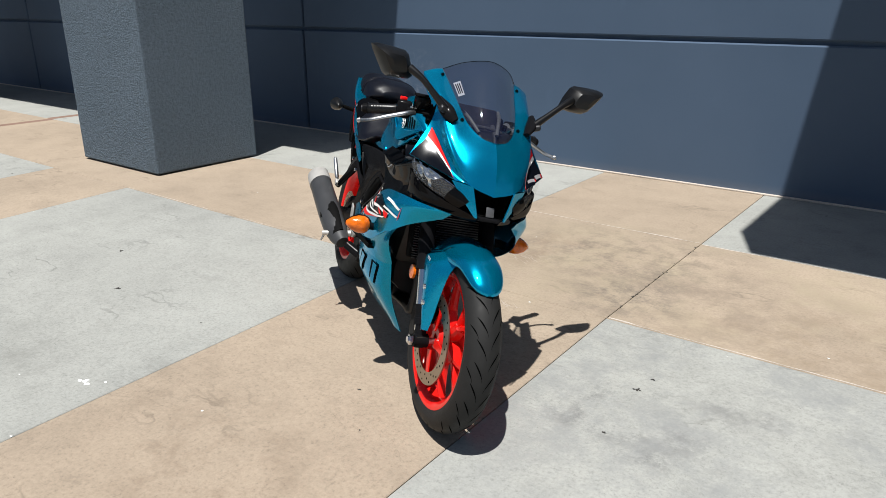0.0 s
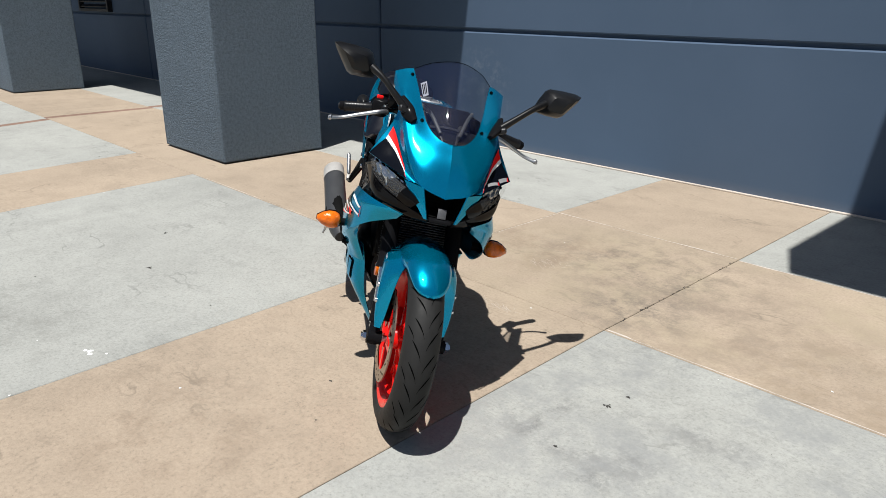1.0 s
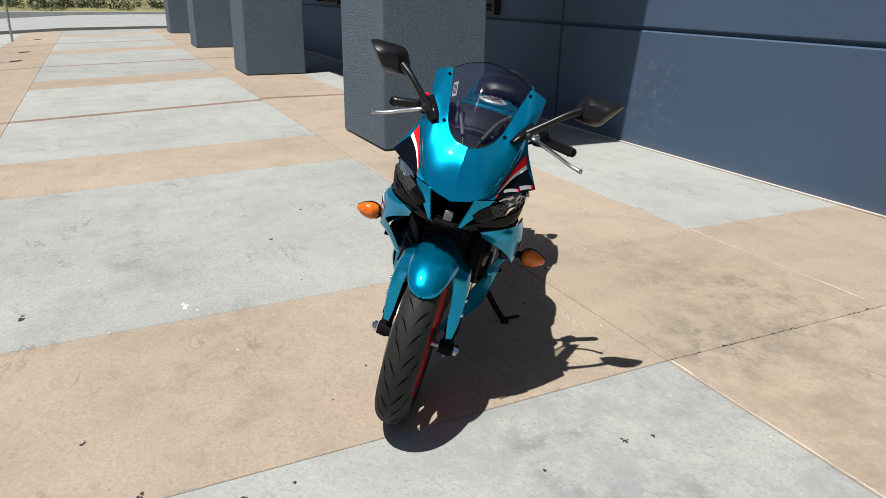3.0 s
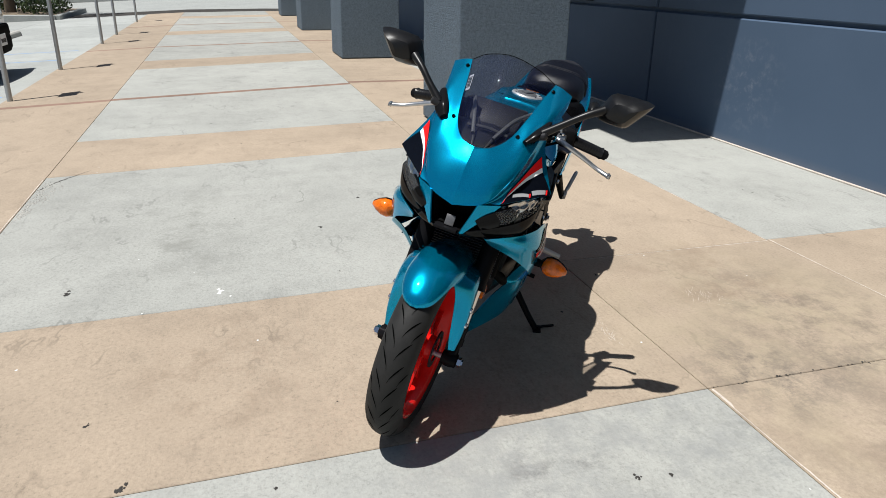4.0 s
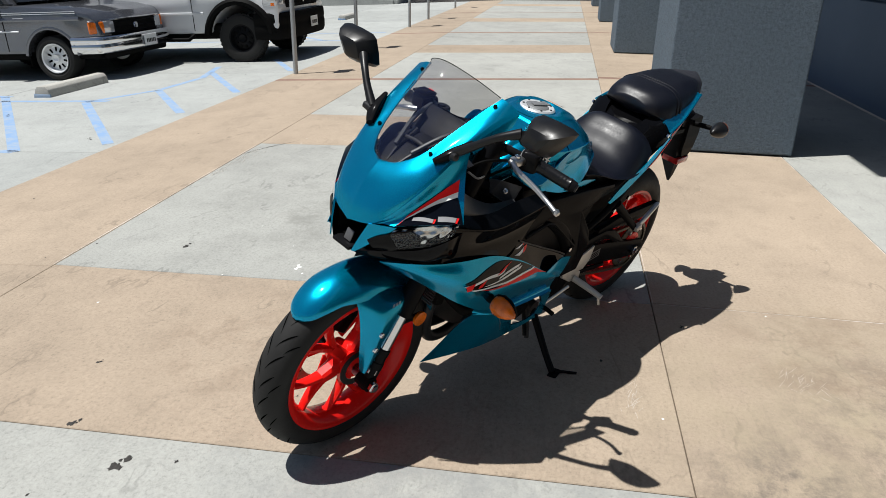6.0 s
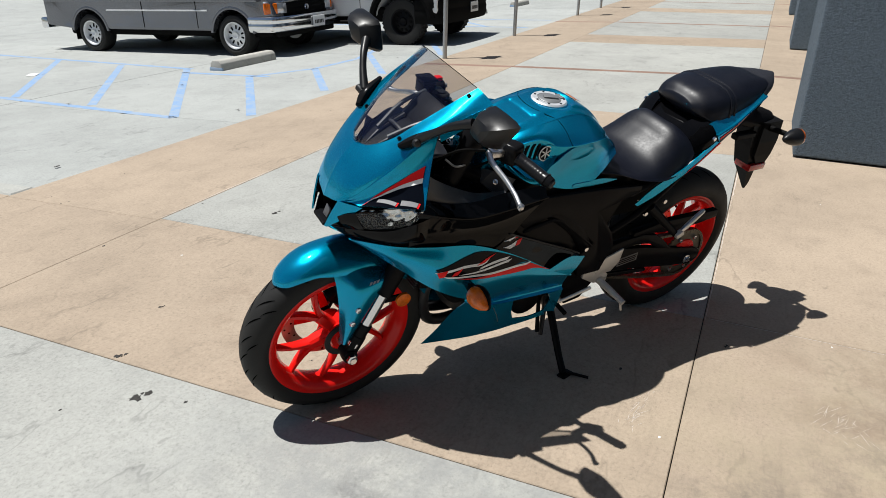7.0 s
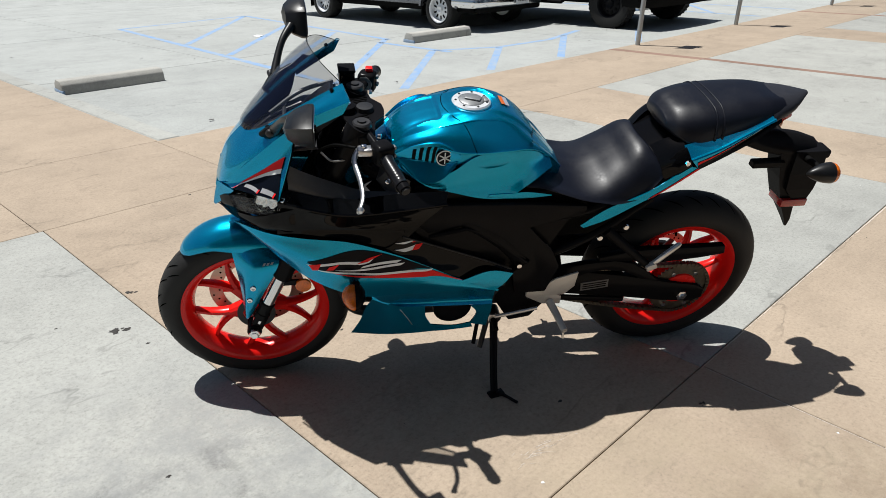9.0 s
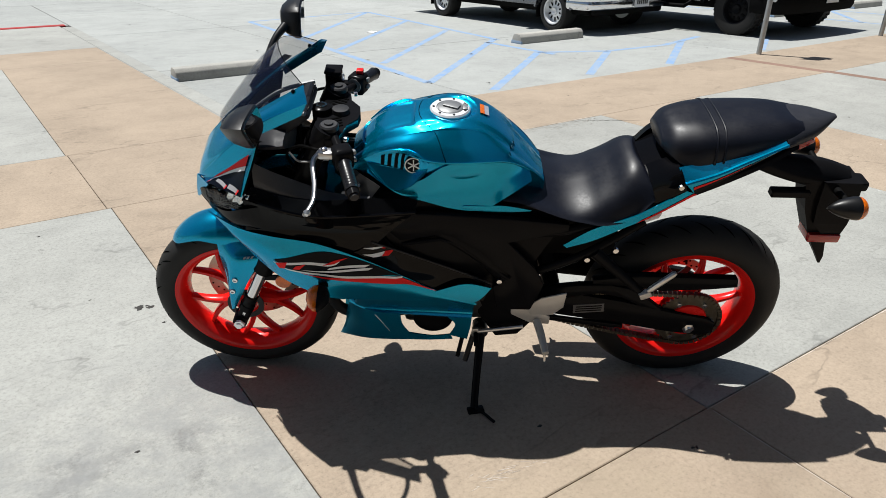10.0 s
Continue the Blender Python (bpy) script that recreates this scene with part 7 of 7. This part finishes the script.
    part("windscreen", ring_loft([[(x1 - 0.02, -w + 0.10, zb + 0.05), (x1 - 0.02, w - 0.10, zb + 0.05), (x1 - 0.47, w - 0.22, zt - 0.06), (x1 - 0.47, -w + 0.22, zt - 0.06)], [(x1 + 0.008, -w + 0.10, zb + 0.06), (x1 + 0.008, w - 0.10, zb + 0.06), (x1 - 0.442, w - 0.22, zt - 0.05), (x1 - 0.442, -w + 0.22, zt - 0.05)]]), M_CARGLASS, car, smooth=False)
    # nose
    grille = part("grille", box_bm((0.05, width - 0.62, 0.20), (front - 0.012, 0, hood - 0.27), 0.02, 2), M_MATTBLACK, car, "black grille with bright bars")
    for k in range(3):
        part("bar", box_bm((0.02, width - 0.66, 0.016), (front + 0.012, 0, hood - 0.335 + 0.065 * k), 0.004, 1), M_SATINBLACK, grille, smooth=False)
    if not flare:
        for dz in (-0.105, 0.105):
            part("surround", box_bm((0.030, width - 0.60, 0.020), (front + 0.008, 0, hood - 0.27 + dz), 0.006, 2), M_CHROME, grille, "bright grille surround")
    part("grille_emblem", lathe_bm([(0, 0), (0.045, 0), (0.04, 0.012), (0, 0.015)], 20, (front + 0.020, 0, hood - 0.27), "x", closed=False), M_CHROME, grille)
    hh, zc = (0.105, sill + 0.095) if not flare else (0.19, sill + 0.08)
    plan = [(-0.40, 1.0), (-0.22, 1.005), (-0.06, 0.985), (0.035, 0.92), (0.085, 0.75), (0.115, 0.45), (0.125, 0.0)]
    plan = curve_points([(front + dx, -k * (w + 0.012), 0) for dx, k in plan] + [(front + dx, k * (w + 0.012), 0) for dx, k in plan[-2::-1]], 41)
    rings = []
    for k in range(41):
        d = plan[min(k + 1, 40)] - plan[max(k - 1, 0)]
        nrm = Vector((d[1], -d[0], 0)).normalized()
        q = Vector(plan[k])
        rings.append([q + nrm * o + Vector((0, 0, zc + dz * hh)) for o, dz in ((-0.10, 1), (-0.012, 1), (0.0, 0.86), (0.002, 0.30), (-0.008, 0.18), (-0.006, 0.06), (0.002, -0.10), (-0.004, -0.70), (-0.03, -1), (-0.10, -1))])
    part("bumper", ring_loft(rings), bumper_m, car, "wrap-round front bumper", sharp=50)
    part("valance", box_bm((0.10, width - 0.30, 0.12), (front - 0.02, 0, sill - 0.03), 0.03, 2), M_MATTBLACK, car)
    plate = part("number_plate", box_bm((0.012, 0.31, 0.155), (front + 0.142, 0.12, sill + 0.085), 0.003, 1), M_PLATE, car, "pale number plate with plain bars", smooth=False)
    for k in range(6):
        part("plate_bar", box_bm((0.004, 0.024, 0.052), (front + 0.150, 0.02 + 0.040 * k, sill + 0.074)), M_DARKALU, plate, smooth=False)
    part("rear_bumper", box_bm((0.16, width - 0.04, 0.17), (tail_x - 0.10, 0, sill + 0.09), 0.03, 2), bumper_m, car)
    # wheels
    rim_k = 0.56 if flare else 0.645
    for cx in (0, -base):
        for sgn in (-1, 1):
            wh = part("wheel", lathe_bm([(radius * rim_k, -0.10), (radius * 0.80, -0.125), (radius * 0.95, -0.115), (radius, -0.085), (radius, 0.085), (radius * 0.95, 0.115), (radius * 0.80, 0.125), (radius * rim_k, 0.10)], 48), M_RUBBER, car, "black treaded truck tyre", sharp=30)
            wh.location = (cx, sgn * (w - 0.135), radius)
            o = 0.085 * sgn if flare else 0.100 * sgn
            part("rim", lathe_bm([(0, o * 0.75), (radius * 0.16, o), (radius * 0.20, o * 0.72), (radius * (rim_k - 0.11), o * 0.55), (radius * (rim_k - 0.04), o * 1.15), (radius * (rim_k + 0.015), o * 1.22), (radius * (rim_k + 0.015), -o), (0, -o)], 40, closed=False), wheel_m, wh, "wheel rim")
            for k in range(10):
                # paired slots on the bright wheels, evenly spread ones on the black
                a = 2 * math.pi * (k if flare else k // 2 * 2 + (0.44 if k % 2 else -0.44)) / 10
                mid_r = radius * (0.36 if flare else 0.40)
                part("rim_hole", box_bm((radius * (0.13 if flare else 0.20), 0.014, radius * (0.10 if flare else 0.085)), (mid_r * math.cos(a), o * 0.66, mid_r * math.sin(a)), 0.005, 1, Matrix.Rotation(-a, 3, "Y")), M_MATTBLACK, wh, smooth=False)
            if flare:
                for row in (-1, 1):
                    rings = []
                    for k in range(68):
                        a = 2 * math.pi * (k + 0.25 * row) / 68
                        rr = radius + (0.013 if k % 2 else -0.004)
                        rings.append([(rr * math.cos(a), row * 0.062 + dy, rr * math.sin(a)) for dy in (-0.036, 0.036)] + [((radius - 0.02) * math.cos(a), row * 0.062 + dy, (radius - 0.02) * math.sin(a)) for dy in (0.036, -0.036)])
                    part("tread_rib", ring_loft(rings + rings[:1], caps=False), M_RUBBER, wh, smooth=False)
    return car


def parked(x, y):
    z = ground_z(y) - 0.012
    return Matrix.Translation((x, y, z)) @ pose(0, 0, 0, 0, 0, 90) @ pose(0, 0, 0, 0, -2.86, 0)


pickup("silver grey compact pickup with chrome bumper, parked", parked(-9.00, -4.13), M_SILVER, 2.88, 1.74, 0.29, 0.915, 0.35, 1.50, 0.70, -3.85, (-1.95, -0.42), M_CHROME, M_CAP, False)
pickup("white full-size pickup with black arches and bumper, parked", parked(-10.88, -2.27), M_WHITE, 3.65, 2.02, 0.35, 1.13, 0.43, 1.86, 0.64, -4.75, (-2.9, -0.50), M_MATTBLACK, M_SATINBLACK, True)

# ---- planting beyond the plaza ----
M_LEAF = plain("dull_green_leaf", (0.055, 0.085, 0.025), 0.6, 0, 0.45, 1.3)
M_LEAFDARK = plain("dark_green_leaf", (0.028, 0.045, 0.015), 0.6, 0, 0.45, 1.3)
M_STRAW = plain("dry_yellow_grass", (0.20, 0.18, 0.075), 0.8, 0, 0.3, 1.5)
M_BARK = plain("grey_brown_bark", (0.11, 0.085, 0.06), 0.9, 0, 0.3, 8, 0.6, 40)


def leaf_cloud(name, lumps, count, size, material, label, category, seed, parent=None):
    """Many small leaves scattered over uneven lumps: (x, y, z, radius x, y, z)."""
    rng = random.Random(seed)
    verts, faces = [], []
    weights = [l[3] * l[4] + l[4] * l[5] for l in lumps]
    for _ in range(count):
        x, y, z, rx, ry, rz = rng.choices(lumps, weights)[0]
        d = Vector((rng.gauss(0, 1), rng.gauss(0, 1), rng.gauss(0, 1))).normalized()
        k = rng.uniform(0.62, 1.06)
        p = Vector((x + d.x * rx * k, y + d.y * ry * k, max(z + d.z * rz * k, z - rz * 0.9)))
        a = Vector((rng.gauss(0, 1), rng.gauss(0, 1), rng.gauss(0, 0.7))).normalized()
        b = a.orthogonal().normalized()
        b.rotate(Matrix.Rotation(rng.uniform(0, 6.28), 3, a))
        l = size * rng.uniform(0.6, 1.3)
        o = len(verts)
        verts += [p - b * l, p + a.cross(b) * l * 0.42, p + b * l, p - a.cross(b) * l * 0.42]
        faces.append((o, o + 1, o + 2, o + 3))
    ob = mesh_ob(name, verts, faces, material, parent, False)
    if label:
        tagged(ob, label, category, kind="stuff")
    return ob


planter = tagged(new("planting_bed"), "kerbed planting bed with dry soil at the end of the car park", "planting bed", kind="structure")
part("soil", box_bm((5.0, 16.0, 0.5), (-29.0, -11.8, ground_z(-4) - 0.12), 0.05, 1), M_EARTH, planter, smooth=False)
part("kerb_stone", box_bm((0.16, 16.0, 0.55), (-26.42, -11.8, ground_z(-4) - 0.12), 0.02, 1), M_LOT, planter, smooth=False)
part("kerb_stone", box_bm((5.1, 0.16, 0.55), (-28.95, -3.72, ground_z(-4) - 0.12), 0.02, 1), M_LOT, planter, smooth=False)
rng = random.Random(5)
leaf_cloud("low_shrub", [(-27.5 - rng.uniform(0, 2.8), -4.4 - rng.uniform(0, 14), ground_z(-5) + 0.35, rng.uniform(0.5, 0.9), rng.uniform(0.6, 1.0), rng.uniform(0.3, 0.6)) for _ in range(26)], 9000, 0.07, M_LEAF, "low dull green shrubs in the planting bed", "shrub", 11)
for tx, ty, hgt, sd in ((-28.6, -5.6, 6.5, 3), (-29.2, -11.5, 7.5, 4)):
    tree = thing("tree", "broad-leaved street tree in the planting bed", "tree", Matrix.Translation((tx, ty, ground_z(ty) + 0.1)), group="trees by the car park")
    trunk = tube_bm([(0, 0, -0.2), (0.05, 0.02, 1.0), (-0.05, 0.08, 2.2), (0.1, 0.0, 3.4)], [0.20, 0.15, 0.13, 0.09], 12, 14)
    rg = random.Random(sd)
    lumps = []
    for k in range(7):
        a = 2 * math.pi * k / 7 + rg.uniform(-0.3, 0.3)
        rr, zz = rg.uniform(1.0, 2.0), rg.uniform(3.0, hgt - 1.2)
        end = (rr * math.cos(a), rr * math.sin(a), zz)
        merge(trunk, tube_bm([(0, 0.05, 2.0 + 0.15 * k), (end[0] * 0.5, end[1] * 0.5, (2.2 + zz) / 2 + 0.3), end], [0.07, 0.045, 0.02], 8, 10))
        for _ in range(3):
            lumps.append((end[0] + rg.uniform(-0.6, 0.6), end[1] + rg.uniform(-0.6, 0.6), zz + rg.uniform(-0.4, 0.5), rg.uniform(0.5, 1.0), rg.uniform(0.5, 1.0), rg.uniform(0.35, 0.7)))
    part("trunk", trunk, M_BARK, tree, "grey brown trunk and limbs")
    leaf_cloud("crown", lumps, 7000, 0.075, M_LEAFDARK, "", "", sd + 20, tree)
kerb_far = part("kerb_stone", box_bm((0.18, 70.0, 0.5), (-44.1, -5.0, -0.14), 0.02, 1), M_LOT, None, smooth=False)
kerb_far.name = "kerb"
tagged(kerb_far, "pale kerb across the drive below the hedge", "kerb", kind="structure")
bank = mesh_ob("bank", [(-44.2, -60, 0.06), (-44.2, 40, 0.06), (-47, 40, 0.5), (-47, -60, 0.5), (-58, 40, 1.5), (-58, -60, 1.5)], [(0, 1, 2, 3), (3, 2, 4, 5)], M_STRAW, None, False)
tagged(bank, "dry straw coloured bank behind the drive", "bank", kind="structure")
leaf_cloud("hedge", [(-45.6 - rng.uniform(0, 0.8), -24 + 0.62 * k + rng.uniform(-0.3, 0.3), 0.65, 0.8, rng.uniform(0.5, 0.9), rng.uniform(0.55, 1.0)) for k in range(70)], 26000, 0.075, M_LEAFDARK, "dark clipped hedge along the bank", "hedge", 31)
leaf_cloud("bank_shrub", [(-45.0 - rng.uniform(0, 1.5), -24 + 2.1 * k + rng.uniform(-0.6, 0.6), 0.3, 0.5, rng.uniform(0.4, 0.9), 0.35) for k in range(20)], 7000, 0.06, M_LEAF, "patchy yellow green shrubs on the bank", "shrub", 37)

# ---- small litter on the slabs ----
M_TAR = plain("dried_gum", (0.03, 0.027, 0.024), 0.8, 0, 0.3, 60)
M_CHALK = plain("white_dropping", (0.72, 0.72, 0.70), 0.8, 0, 0.1, 60)


def blots(name, spots, material, label, category, seed):
    rng = random.Random(seed)
    bm = bmesh.new()
    for x, y, r in spots:
        # a larger mark breaks up into a few ragged flakes
        flakes = [(x, y, r)] if r < 0.008 else [(x + rng.gauss(0, r * 0.75), y + rng.gauss(0, r * 0.45), r * rng.uniform(0.22, 0.55)) for _ in range(9)]
        for fx, fy, fr in flakes:
            z = ground_z(fy)
            n = 13
            rim = [bm.verts.new((fx + fr * rng.uniform(0.45, 1.25) * math.cos(a) * 1.3, fy + fr * rng.uniform(0.45, 1.2) * math.sin(a), z + 0.0006)) for a in (2 * math.pi * k / n for k in range(n))]
            top = bm.verts.new((fx, fy, z + 0.0022))
            for k in range(n):
                bm.faces.new((rim[k], rim[(k + 1) % n], top))
    ob = part(name, bm, material, None, smooth=False)
    return tagged(ob, label, category, kind="stuff")


rng = random.Random(9)
dark_spots = [(-0.72, 2.49, 0.009), (-0.70, 2.59, 0.007), (-1.08, 1.09, 0.016), (-0.93, 1.34, 0.024), (-2.52, 0.70, 0.018), (-1.43, 0.95, 0.010), (-3.1, 1.9, 0.012), (-3.6, 2.2, 0.010), (-2.06, 3.07, 0.009)]
dark_spots += [(rng.uniform(-7, 0.8), rng.uniform(-0.8, 5.2), rng.uniform(0.003, 0.008)) for _ in range(44)] + [(rng.uniform(-14, -2.5), rng.uniform(-9, -1.2), rng.uniform(0.006, 0.018)) for _ in range(40)]
# broken edge of the joint between two tan slabs
for _ in range(26):
    yy = 2.99 + 1.22 * rng.random() ** 1.3
    dark_spots.append((-1.060 + rng.gauss(0, 0.004), yy, rng.uniform(0.0018, 0.0040)))
dark_spots += [(-1.063 + rng.gauss(0, 0.005), yy + rng.gauss(0, 0.02), rng.uniform(0.0030, 0.0055)) for yy in (3.11, 3.24, 3.30, 3.58, 3.66, 4.12) for _ in range(2)]
blots("dried_gum", dark_spots, M_TAR, "small dark spots of dried gum and grit", "litter", 3)
blots("dropping", [(-2.37, 1.36, 0.020), (-2.30, 1.40, 0.007)] + [(rng.uniform(-6, 0.5), rng.uniform(0.3, 4.0), rng.uniform(0.002, 0.005)) for _ in range(30)], M_CHALK, "white specks and a dropping on the concrete", "litter", 4)
paper = part("paper_scrap", box_bm((0.16, 0.11, 0.004), (-5.9, -5.6, ground_z(-5.6) - 0.004), 0, 1, Euler((0, 0, 0.6)).to_matrix()), M_CHALK, None, smooth=False)
tagged(paper, "crumpled scrap of white paper on the car park", "litter")


def scratches(spots, seed):
    """Fine pale scrapes in the slab: (x, y, spread x, spread y, heading, count)."""
    rng = random.Random(seed)
    verts, faces = [], []
    for x, y, sx, sy, heading, count in spots:
        for _ in range(count):
            a = radians(heading) + rng.gauss(0, 0.22)
            d = Vector((math.cos(a), math.sin(a)))
            c = Vector((x + rng.gauss(0, sx), y + rng.gauss(0, sy)))
            l, wd = rng.uniform(0.006, 0.045), rng.uniform(0.0004, 0.0011)
            n = Vector((-d.y, d.x)) * wd
            o = len(verts)
            for q in (c - d * l, c + n, c + d * l, c - n):
                verts.append((q.x, q.y, ground_z(q.y) + 0.0006))
            faces.append((o, o + 1, o + 2, o + 3))
    tagged(mesh_ob("scrape", verts, faces, M_LIP, None, False), "fine pale scrapes in the tan slabs", "scrape", kind="stuff")


scratches([(-1.50, 2.84, 0.050, 0.014, 161, 26), (-1.75, 3.41, 0.05, 0.030, 150, 26), (-1.68, 3.46, 0.04, 0.03, 40, 9)], 17)


# ---- crack and crumbled edge by the long joint ----
rng = random.Random(21)
bm = bmesh.new()
for k in range(260):
    f = rng.random()
    x = -3.75 - 0.75 * f + rng.gauss(0, 0.03)
    y = 0.215 + abs(rng.gauss(0, 0.03 + 0.05 * f))
    r = rng.uniform(0.003, 0.011)
    z = ground_z(y)
    rim = [bm.verts.new((x + r * rng.uniform(0.6, 1.3) * math.cos(a), y + r * rng.uniform(0.5, 1.1) * math.sin(a), z + 0.0006)) for a in (2 * math.pi * q / 5 for q in range(5))]
    top = bm.verts.new((x + rng.uniform(-0.3, 0.3) * r, y, z + r * 0.55))
    for q in range(5):
        bm.faces.new((rim[q], rim[(q + 1) % 5], top))
tagged(part("joint_rubble", bm, M_STOP, None, smooth=False), "pale crumbs of broken concrete beside a joint", "rubble", kind="stuff")


def hair_crack(points, width, label):
    """A narrow dark crack lying on the slab."""
    p = curve_points([(x, y, 0) for x, y in points], 26)
    rg = random.Random(8)
    verts = []
    for k, q in enumerate(p):
        d = p[min(k + 1, 25)] - p[max(k - 1, 0)]
        n = Vector((-d[1], d[0], 0)).normalized() * width * rg.uniform(0.4, 1.2) * min(1.0, (26 - k) / 8)
        w = Vector((q[0] + rg.gauss(0, 0.003), q[1] + rg.gauss(0, 0.003), ground_z(q[1]) + 0.0009))
        verts += [w - n, w + n]
    ob = mesh_ob("crack", verts, [(2 * k, 2 * k + 1, 2 * k + 3, 2 * k + 2) for k in range(25)], M_JOINT, None, False)
    tagged(ob, label, "crack", kind="structure")


hair_crack([(-4.33, 0.212), (-4.48, 0.275), (-4.62, 0.355), (-4.80, 0.470)], 0.0045, "thin dark crack across the corner of a slab")


# ---- pale tooled lips where grey and tan slabs meet ----
rng = random.Random(21)
verts, faces = [], []
for along, fixed, a, b, side, widest in [("x", 2.97, -1.05, 1.6, 1, 0.012), ("x", 2.97, -4.86, -2.24, 1, 0.006), ("x", 4.21, -1.05, 1.6, -1, 0.013), ("x", 4.21, -2.26, -1.07, 1, 0.011), ("x", 4.21, -8.5, -2.28, -1, 0.0075),
                                         ("x", 0.2, -4.6, -2.2, -1, 0.006), ("y", -2.26, 2.99, 4.2, 1, 0.0045)]:
    n = int((b - a) / 0.03)
    wide = 0.5
    for k in range(n + 1):
        q = a + (b - a) * k / n
        wide = min(1.0, max(0.0, wide + rng.gauss(0, 0.16)))
        if rng.random() < 0.06:
            wide = 0.05
        off = fixed + side * 0.0062
        far = off + side * widest * (0.25 + 0.75 * wide)
        for v in (off, far):
            x, y = (q, v) if along == "x" else (v, q)
            verts.append((x, y, ground_z(y) + 0.0007))
        if k:
            i = len(verts) - 4
            faces.append((i, i + 1, i + 3, i + 2))
tagged(mesh_ob("joint_lip", verts, faces, M_LIP, None, False), "pale worn mortar lips along the slab joints", "joint", kind="structure")
